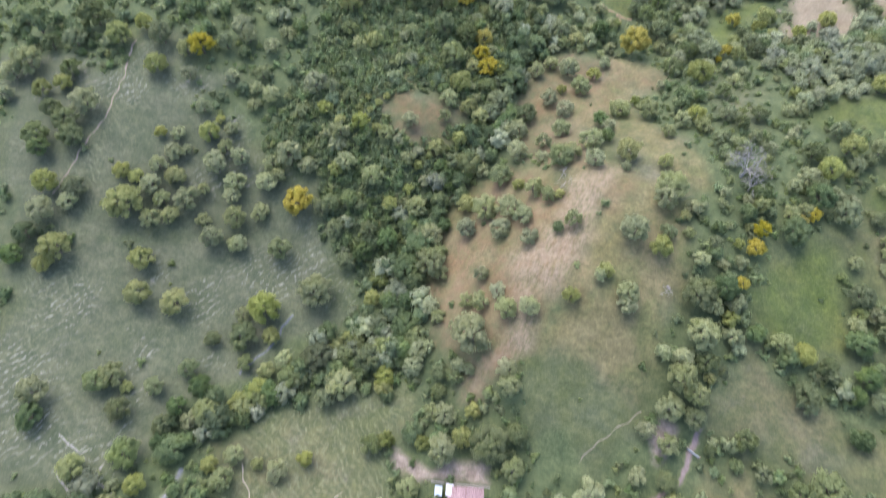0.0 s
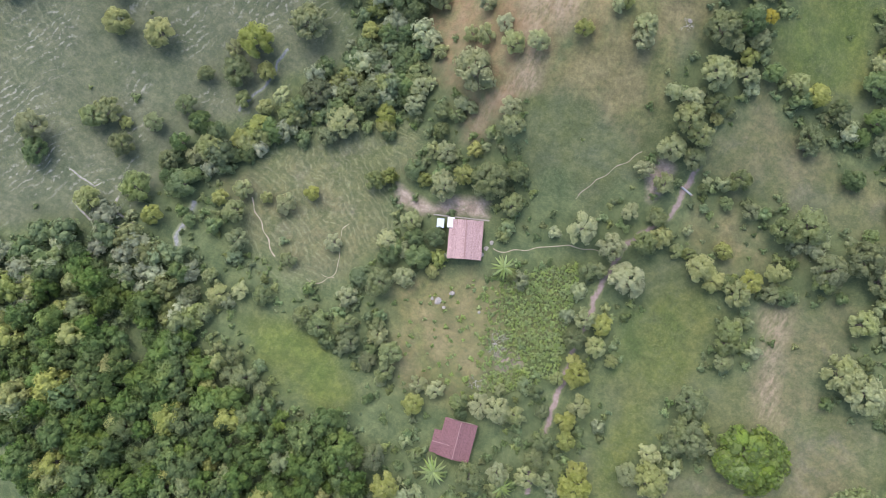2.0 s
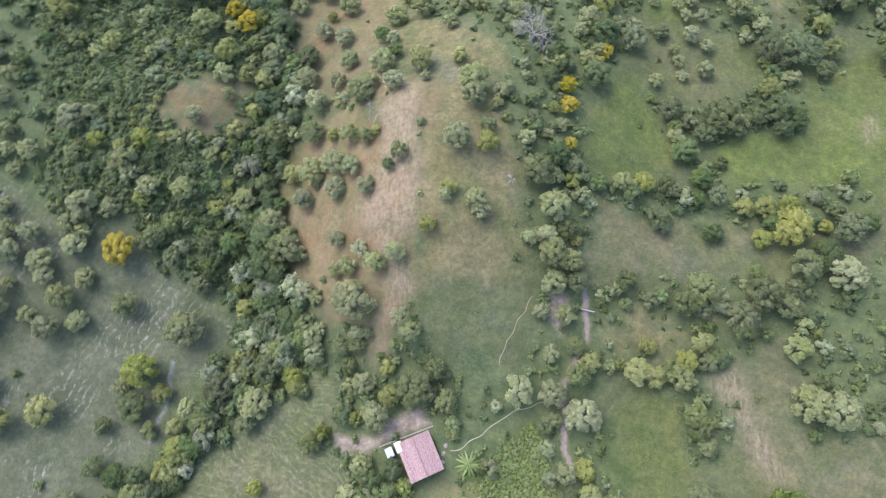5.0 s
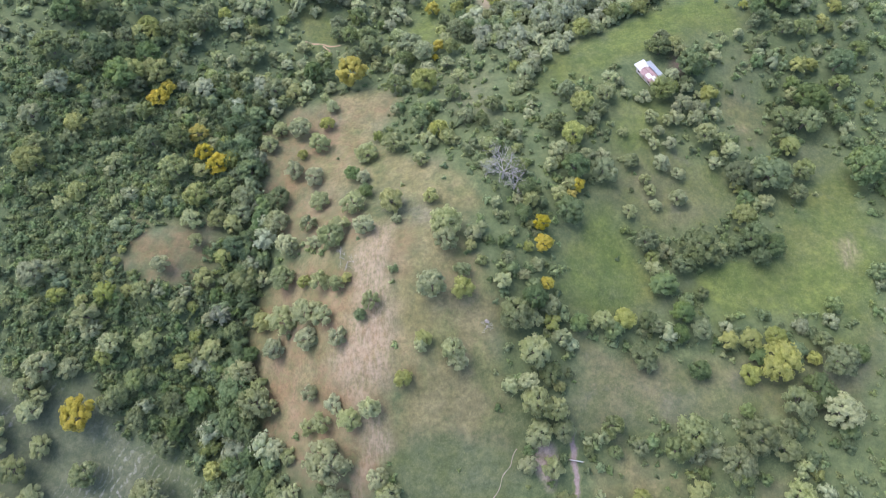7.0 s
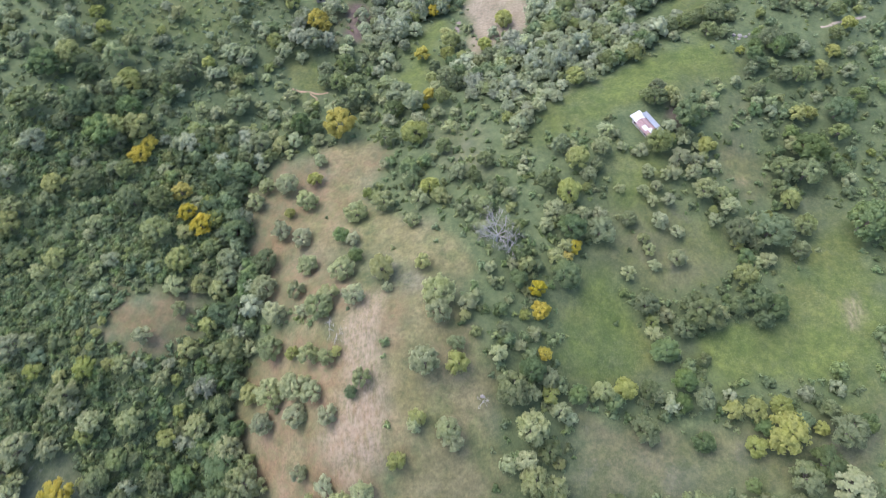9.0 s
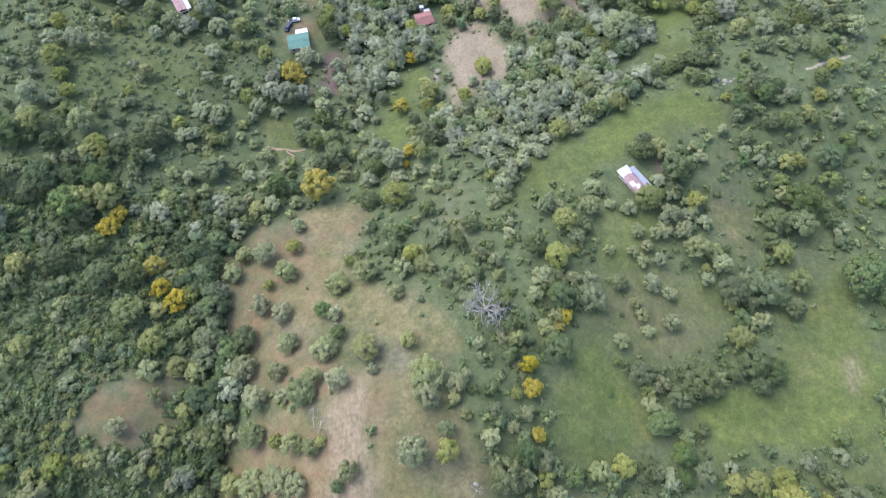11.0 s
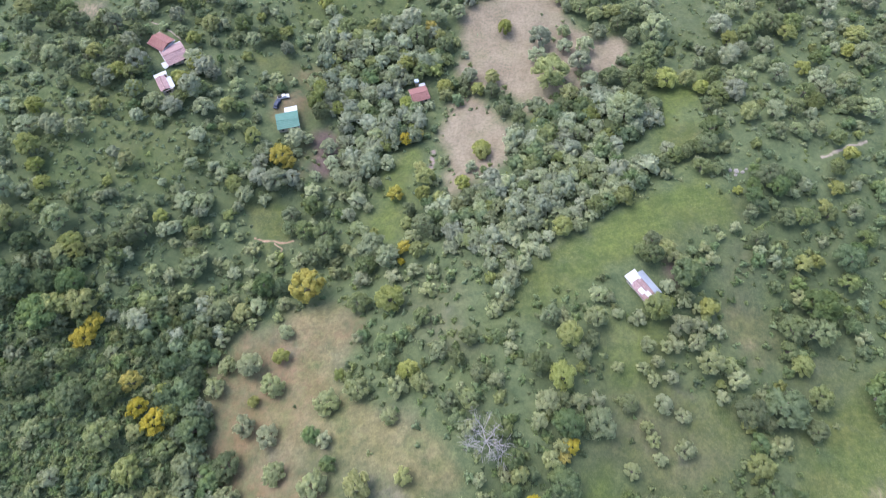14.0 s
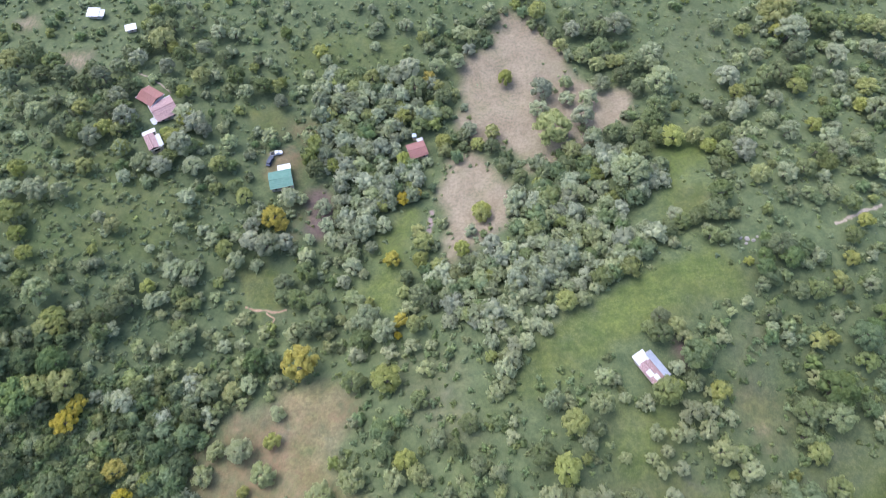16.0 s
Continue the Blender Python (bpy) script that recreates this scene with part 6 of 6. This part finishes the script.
    crop = [(x, y, rng.uniform(0.35, 0.7)) for x, y in zip(gx[good], gy[good])]
    joined("garden_plants", crop, clouds, CROP, "dense low leafy green garden crop", "crop", rng, 0.2)


build_woods()


# ---------------------------------------------------------------- houses
def gable_roof(root, mat, x0, x1, y0, y1, z, rise, courses=9, label="", ridge_x=True, name="roof"):
    """A pitched roof of overlapping courses, ridge along x (or y), over the rectangle."""
    bm = bmesh.new()
    cx, cy = (x0 + x1) / 2, (y0 + y1) / 2
    half = (y1 - y0) / 2 if ridge_x else (x1 - x0) / 2
    lo, hi = (x0, x1) if ridge_x else (y0, y1)
    roof = part(name, box(bm, -0.14, 0.14, lo - (cx if ridge_x else cy), hi - (cx if ridge_x else cy), 0, 0.16, 0.03), RIDGE_TILE if mat in (CLAY, OLD_CLAY) else mat, root, label)
    roof.location = (cx, cy, z + rise)
    roof.rotation_euler = (0, 0, radians(90) if ridge_x else 0)
    for side in (-1, 1):
        for k in range(courses):
            bm = bmesh.new()
            a, b = k / courses, (k + 1.15) / courses
            p = [(side * half * a, lo, -rise * a + 0.05), (side * half * a, hi, -rise * a + 0.05), (side * half * b, hi, -rise * b + 0.13), (side * half * b, lo, -rise * b + 0.13)]
            off = cx if ridge_x else cy
            top = [bm.verts.new((q[0], q[1] - off, q[2])) for q in p]
            low = [bm.verts.new((q[0], q[1] - off, q[2] - 0.07)) for q in p]
            bm.faces.new(top if side < 0 else top[::-1])
            bm.faces.new(low[::-1] if side < 0 else low)
            for i in range(4):
                bm.faces.new((top[i], low[i], low[(i + 1) % 4], top[(i + 1) % 4]))
            bmesh.ops.recalc_face_normals(bm, faces=bm.faces)
            part("tile_course", bm, mat, roof)
    return roof


def shed_roof(root, mat, x0, x1, y0, y1, z0, z1, label="", name="roof"):
    """A single slope of corrugated sheets, rising towards y1."""
    n = max(2, round((x1 - x0) / 1.0))
    for k in range(n):
        bm = bmesh.new()
        a, b = x0 + (x1 - x0) * k / n, x0 + (x1 - x0) * (k + 1.04) / n
        rows = []
        for j in range(9):
            x = a + (b - a) * j / 8
            dz = 0.03 * (j % 2) + 0.006 * (k % 2)
            rows.append([bm.verts.new((x, y0, z0 + dz)), bm.verts.new((x, y1, z1 + dz)), bm.verts.new((x, y1, z1 + dz - 0.02)), bm.verts.new((x, y0, z0 + dz - 0.02))])
        for r, s in zip(rows[:-1], rows[1:]):
            for i in range(4):
                bm.faces.new((r[i], s[i], s[(i + 1) % 4], r[(i + 1) % 4]))
        bmesh.ops.recalc_face_normals(bm, faces=bm.faces)
        part(name if k == 0 else "roof_sheet", bm, mat, root, label if k == 0 else "")


def walls(root, x0, x1, y0, y1, height, mat, doors=True):
    """Four walls with thickness, sunk a little into the slope, with a door and windows."""
    t = 0.2
    for name, q in (("wall", (x0, x1, y0, y0 + t)), ("wall", (x0, x1, y1 - t, y1)), ("wall", (x0, x0 + t, y0 + t, y1 - t)), ("wall", (x1 - t, x1, y0 + t, y1 - t))):
        part(name, box(bmesh.new(), *q, -1.5, height), mat, root)
    if doors:
        part("door", box(bmesh.new(), (x0 + x1) / 2 - 0.45, (x0 + x1) / 2 + 0.45, y0 - 0.04, y0 - 0.004, 0, 2.05, 0.01), TIMBER, root)
        for x in (x0 + 1.6, x1 - 1.6):
            w = part("window", box(bmesh.new(), x - 0.55, x + 0.55, y0 - 0.05, y0 - 0.004, 1.0, 2.0, 0.01), TIMBER, root)
            part("pane", box(bmesh.new(), x - 0.45, x + 0.45, y0 - 0.06, y0 - 0.052, 1.08, 1.92), DARK_GLASS, w)


def house(x, y, turn, label, lift=0.0):
    root = tagged(new("house"), label, "house")
    root.matrix_basis = pose(x, y, ground(x, y) + lift, 0, 0, turn)
    return root


def water_tank(x, y, z, turn, mat, w, d, h, label):
    root = tagged(new("water_tank"), label, "water tank")
    root.matrix_basis = pose(x, y, z, 0, 0, turn)
    part("tank_body", box(bmesh.new(), -w / 2, w / 2, -d / 2, d / 2, 0, h, 0.12), mat, root)
    part("lid", box(bmesh.new(), -w / 2 - 0.06, w / 2 + 0.06, -d / 2 - 0.06, d / 2 + 0.06, h, h + 0.14, 0.05), mat, root)
    part("stand", box(bmesh.new(), -w / 2 + 0.1, w / 2 - 0.1, -d / 2 + 0.1, d / 2 - 0.1, -2.6, 0), TIMBER, root)


# the farmhouse by the bare yard
h = house(2.4, 6.4, 24.0, "farmhouse with a faded red clay-tile roof", 0.2)
walls(h, -4.3, 4.3, -5.0, 5.0, 2.7, PLASTER)
gable_roof(h, CLAY, -4.9, 4.9, -5.7, 5.7, 2.75, 1.3, 14, "faded pinkish-red clay tiles", False)
water_tank(-3.6, 8.9, ground(-3.6, 8.9) + 2.8, 24, WHITE_SHEET, 2.0, 2.9, 0.9, "white water tank beside the farmhouse roof")
water_tank(-6.3, 7.4, ground(-6.3, 7.4) + 1.6, 24, BLUE_PLASTIC, 2.0, 2.6, 0.8, "pale blue water tank on a low stand")

# the second farmhouse, an L in plan
h = house(26.3, -44.2, 13.0, "farmhouse with an L-shaped dark red tile roof", 0.2)
walls(h, -3.6, 4.4, -5.0, 4.4, 2.6, PLASTER)
walls(h, -5.6, -3.6, -5.0, 0.4, 2.4, PLASTER, False)
gable_roof(h, OLD_CLAY, -4.2, 5.0, -5.6, 5.0, 2.7, 1.2, 12, "dull dark red clay tiles", False)
gable_roof(h, OLD_CLAY, -6.3, -1.0, -5.3, 1.0, 2.5, 0.9, 9, "", True, "wing_roof")

# the white-roofed house in the grove
h = house(90.0, 172.0, 0.0, "low house with red tiles and white and grey sheet roofs", 0.3)
h.matrix_basis = pose(90.3, 171.8, ground(90, 171.8) - 0.1, 0, 0, -62) @ Matrix.Diagonal((0.9, 0.9, 0.95, 1))
walls(h, -4.6, 4.4, -2.6, 2.6, 2.4, PLASTER)
gable_roof(h, CLAY, -2.6, 4.9, -3.4, 1.4, 2.5, 0.7, 8, "brownish red clay tiles", True)
shed_roof(h, WHITE_SHEET, -6.0, -2.2, -3.2, 1.4, 2.75, 3.0, "white painted sheets")
shed_roof(h, GREY_SHEET, -4.4, 5.6, 1.0, 3.6, 3.2, 2.6, "bluish grey zinc sheets", "porch_roof")
shed_roof(h, WHITE_SHEET, 0.4, 2.6, -2.9, -1.2, 3.0, 3.33, "white patched sheets", "roof_patch")
shed_roof(h, WHITE_SHEET, 2.6, 4.5, -1.9, -0.4, 3.2, 3.5, "", "roof_patch")

# the hamlet in the north
h = house(-23.4, 261.0, 8.0, "small house with a flat green sheet roof", 0.2)
walls(h, -4.0, 4.0, -2.8, 3.8, 2.6, PLASTER)
gable_roof(h, GREEN_SHEET, -4.4, 4.4, -3.2, 4.4, 2.65, 0.55, 5, "sea-green painted sheets", True)
shed_roof(h, WHITE_SHEET, -0.6, 4.4, 4.5, 7.2, 2.7, 2.4, "white lean-to sheets", "lean_to_roof")

h = house(29.1, 271.9, 14.0, "small house with a pinkish red tile roof", 0.2)
walls(h, -3.3, 3.3, -3.2, 3.2, 2.6, PLASTER)
gable_roof(h, RED_CLAY, -3.8, 3.6, -3.8, 3.2, 2.65, 0.9, 9, "", True)
shed_roof(h, GREY_SHEET, 1.2, 3.8, 3.2, 5.0, 2.7, 2.4, "pale grey sheets", "side_roof")
water_tank(28.5, 279.0, ground(28.5, 279) + 1.8, 10, BLUE_PLASTIC, 1.6, 1.6, 1.0, "blue water tank behind the red-tiled house")

h = house(-74.0, 302.3, -38.0, "house with a reddish brown hipped tile roof", 0.0)
walls(h, -3.6, 3.6, -3.0, 3.0, 2.5, PLASTER)
gable_roof(h, RED_CLAY, -4.2, 4.2, -3.7, 3.7, 2.55, 1.2, 9, "", True)
for sx in (-4.25, 4.25):
    part("verge", box(bmesh.new(), sx - 0.16, sx + 0.16, -3.7, 3.7, 2.5, 2.74, 0.03), WHITE_SHEET, h)
h = house(-68.2, 295.8, 28.0, "house with a wide pinkish tile roof", 0.0)
walls(h, -4.0, 4.0, -4.2, 4.2, 2.4, PLASTER)
gable_roof(h, CLAY, -4.6, 4.6, -4.9, 4.9, 2.45, 1.1, 12, "", True)
part("verge", box(bmesh.new(), -4.78, -4.5, -4.9, 4.9, 2.4, 2.7, 0.03), WHITE_SHEET, h)
part("verge", box(bmesh.new(), -4.5, 4.6, 4.8, 5.1, 2.4, 2.7, 0.03), WHITE_SHEET, h)
shed_roof(h, GREY_SHEET, -6.6, -4.9, -4.9, -1.6, 2.0, 2.3, "greyish sheet lean-to", "lean_to_roof")
h = house(-70.0, 279.5, 24.0, "narrow outbuilding with a tile and white sheet roof", 0.0)
walls(h, -2.1, 2.1, -4.6, 4.6, 2.2, PLASTER)
gable_roof(h, CLAY, -2.6, 1.2, -4.2, 3.2, 2.3, 0.6, 5, "", False)
shed_roof(h, GREY_SHEET, 1.2, 3.0, -4.2, 2.0, 2.3, 2.1, "pale grey sheets", "side_roof")
shed_roof(h, WHITE_SHEET, -2.7, 2.3, 3.4, 5.4, 2.4, 2.2, "white sheets", "lean_to_roof")
h = house(-104.2, 354.2, -8.0, "white-roofed hut at the wood's edge", 0.0)
walls(h, -2.6, 2.6, -1.8, 1.8, 1.9, PLASTER)
shed_roof(h, WHITE_SHEET, -3.4, 2.0, -2.6, 2.4, 2.0, 2.4, "white sheets")
shed_roof(h, GREY_SHEET, 2.0, 4.2, -2.2, 1.6, 1.9, 2.2, "grey sheets", "side_roof")
h = house(-88.0, 344.2, 12.0, "tiny white-roofed shed among trees", 0.0)
walls(h, -1.8, 1.8, -1.3, 1.3, 1.8, PLASTER)
shed_roof(h, WHITE_SHEET, -2.4, 2.4, -1.8, 1.8, 1.9, 2.2, "white sheets")


# ---------------------------------------------------------------- single things
def bough(bm, rng, a, way, length, r, depth):
    """A bare branch that forks."""
    way = (way + Vector(rng.normal(scale=0.12, size=3))).normalized()
    b = a + way * length
    limb(bm, a, b, r, r * 0.62, 5)
    if depth:
        for _ in range(3 if depth > 1 else 2):
            turn = (way + Vector(rng.normal(scale=0.62, size=3))).normalized()
            bough(bm, rng, a.lerp(b, rng.uniform(0.7, 1.0)), turn, length * rng.uniform(0.55, 0.8), r * 0.6, depth - 1)


def bare_tree(x, y, height, seed, label, lean=None):
    root = tagged(new("dead_tree"), label, "tree")
    root.matrix_basis = pose(x, y, ground(x, y))
    rng = np.random.RandomState(seed)
    up = Vector(lean or (0.05, 0.0, 1.0)).normalized()
    bm = bmesh.new()
    limb(bm, (0, 0, -0.3), up * height * 0.3, height * 0.03, height * 0.024, 7)
    part("trunk", bm, DEAD_WOOD, root)
    for k in range(8 if height > 12 else 6):
        bm = bmesh.new()
        a = k * (0.785 if height > 12 else 1.047) + rng.uniform(-0.3, 0.3)
        way = Vector((math.cos(a), math.sin(a), rng.uniform(0.5, 1.7))) + (Vector(lean) * 0.6 if lean else Vector((0, 0, 0)))
        if lean:
            way.z = abs(way.z) * 0.3
        bough(bm, rng, up * height * rng.uniform(0.2, 0.3), way, height * rng.uniform(0.22, 0.30), height * 0.010, 4 if height > 12 else 3)
        part("limb", bm, DEAD_WOOD, root)
    return root


bare_tree(35.7, 130.0, 15.0, 71, "leafless silvery grey tree with many bare branches")
bare_tree(39.0, 126.0, 9.0, 72, "leafless grey tree beside a taller dead one")
bare_tree(-14.4, 103.8, 9.0, 73, "dead grey tree lying on the bare slope", (0.8, 0.3, 0.15))
bare_tree(22.5, -17.0, 7.5, 74, "fallen dead tree bleached grey in the garden", (0.9, 0.5, 0.12))
bare_tree(24.5, 3.0 - 30.0, 5.0, 75, "thin dead branch lying in the garden", (-0.3, -0.9, 0.12))
bare_tree(27.4, 81.6, 4.5, 76, "bleached fallen branch on the meadow", (0.3, 0.9, 0.1))


def palm(x, y, r, seed):
    root = tagged(new("palm_tree"), "palm with a star of arching green fronds", "palm")
    root.matrix_basis = pose(x, y, ground(x, y))
    rng = np.random.RandomState(seed)
    bm = bmesh.new()
    limb(bm, (0, 0, -0.2), (0.1, 0.1, 3.6), 0.22, 0.16, 8)
    part("trunk", bm, BARK, root)
    for k in range(15):
        a, rise = k * 2.4, rng.uniform(0.1, 0.7)
        bm, last = bmesh.new(), None
        for j in range(8):
            s = j / 7
            out, z, w = r * s, 3.6 + r * (rise * s - 0.75 * s * s), r * 0.075 * math.sin(math.pi * min(1, s * 0.9 + 0.1)) + 0.02
            c, n = Vector((0.1 + math.cos(a) * out, 0.1 + math.sin(a) * out, z)), Vector((-math.sin(a), math.cos(a), -0.25))
            m = Vector((math.sin(a), -math.cos(a), -0.25))
            row = [bm.verts.new(c + m * w), bm.verts.new(c), bm.verts.new(c + n * w)]
            if last:
                bm.faces.new((last[0], last[1], row[1], row[0]))
                bm.faces.new((last[1], last[2], row[2], row[1]))
            last = row
        part("frond", bm, LEAF_CROP, root)


palm(15.9, 4.3, 4.0, 81)
palm(24.7, -54.7, 4.2, 82)
palm(43.3, -49.9, 3.6, 83)
plant(tree_models("rain_tree", LEAF_VIVID, "wide vivid green tree with a flat spreading crown", "", 900, 1, 34, 60, 0.055, 0.45, 0.35), [(98.8, -10.0, 10.3)], 9)


def vehicle(x, y, turn, paint, pickup, label):
    root = tagged(new("pickup_truck" if pickup else "car"), label, "car")
    root.matrix_basis = pose(x, y, ground(x, y), 0, 0, turn)
    body = part("body", box(bmesh.new(), -2.4, 2.4, -0.88, 0.88, 0.42, 0.98, 0.12), paint, root)
    part("cabin", box(bmesh.new(), -0.5 if pickup else -1.6, 1.1, -0.78, 0.78, 0.98, 1.62, 0.16), paint, root)
    part("windscreen", box(bmesh.new(), 1.06, 1.14, -0.66, 0.66, 1.06, 1.5, 0.02), DARK_GLASS, root)
    part("rear_window", box(bmesh.new(), -0.56 if pickup else -1.66, -0.48 if pickup else -1.58, -0.62, 0.62, 1.1, 1.5, 0.02), DARK_GLASS, root)
    if pickup:
        part("load_bed", box(bmesh.new(), -2.28, -0.62, -0.74, 0.74, 0.985, 1.0), RUBBER, root)
    for wx in (-1.5, 1.5):
        for wy in (-0.85, 0.85):
            bm = bmesh.new()
            limb(bm, (wx, wy - 0.11, 0.36), (wx, wy + 0.11, 0.36), 0.36, 0.36, 14)
            part("wheel", bm, RUBBER, root)


vehicle(-25.6, 274.6, 8, WHITE_SHEET, True, "white pickup truck parked in the earth yard")
vehicle(-28.0, 271.2, 70, NAVY, False, "dark blue car parked by the green-roofed house")


def farm_gate(x, y, turn):
    root = tagged(new("farm_gate"), "white-painted board gate across the lane", "gate")
    root.matrix_basis = pose(x, y, ground(x, y), 0, 0, turn)
    for px in (-1.9, 1.9):
        part("post", box(bmesh.new(), px - 0.12, px + 0.12, -0.12, 0.12, -0.4, 1.6, 0.02), TIMBER, root)
    for k in range(4):
        part("board", box(bmesh.new(), -1.78, 1.78, -0.05, 0.05, 0.25 + 0.33 * k, 0.45 + 0.33 * k, 0.01), WHITE_SHEET, root)


farm_gate(50.6, 47.0, -12)


def boulder(x, y, r, seed):
    rng = np.random.RandomState(seed)
    bm = bmesh.new()
    bmesh.ops.create_icosphere(bm, subdivisions=2, radius=1.0)
    for v in bm.verts:
        k = 0.8 + 0.35 * noise.noise(v.co * 1.7 + Vector((seed, 0, 0)))
        v.co = Vector((v.co.x * r * k * 1.2, v.co.y * r * k, v.co.z * r * k * 0.55))
    me = bpy.data.meshes.new("boulder")
    bm.to_mesh(me)
    bm.free()
    me.materials.append(STONE)
    ob = tagged(new("boulder", me), "pale weathered boulder lying in grass", "rock", "boulders")
    ob.matrix_basis = pose(x, y, ground(x, y) + 0.1 * r, 0, 0, rng.uniform(0, 360))


for n, (x, y, r) in enumerate(((3.8, -13.0, 1.2), (6.4, -9.1, 0.9), (1.9, -13.1, 0.6), (6.2, -13.9, 0.6), (15.9, -10.2, 0.5), (9.6, 9.4, 0.7), (9.0, 7.2, 0.8), (8.7, 5.0, 0.7), (133.8, 211.2, 1.1), (131.9, 212.0, 0.9), (135.6, 210.4, 0.8), (133.0, 209.6, 0.7), (137.3, 211.6, 0.6), (27.8, 84.1, 0.7))):
    boulder(x, y, r, 90 + n)


def retaining_wall():
    """The low stone edge between yard and farmhouse, stone by stone."""
    root = tagged(new("stone_wall"), "low dry-stone edge along the farmyard", "wall")
    rng = np.random.RandomState(95)
    ax, ay, bx, by = -9.5, 8.9, 6.0, 14.8
    n = 26
    for k in range(n):
        s = (k + 0.5) / n
        x, y = ax + (bx - ax) * s, ay + (by - ay) * s
        bm = box(bmesh.new(), -0.32, 0.32, -0.22, 0.22, -0.4, 0.25, 0.06)
        ob = part("stone", bm, STONE, root)
        ob.matrix_basis = pose(x, y, ground(x, y) + rng.uniform(-0.08, 0.08), 0, 0, 21 + rng.uniform(-8, 8))


retaining_wall()
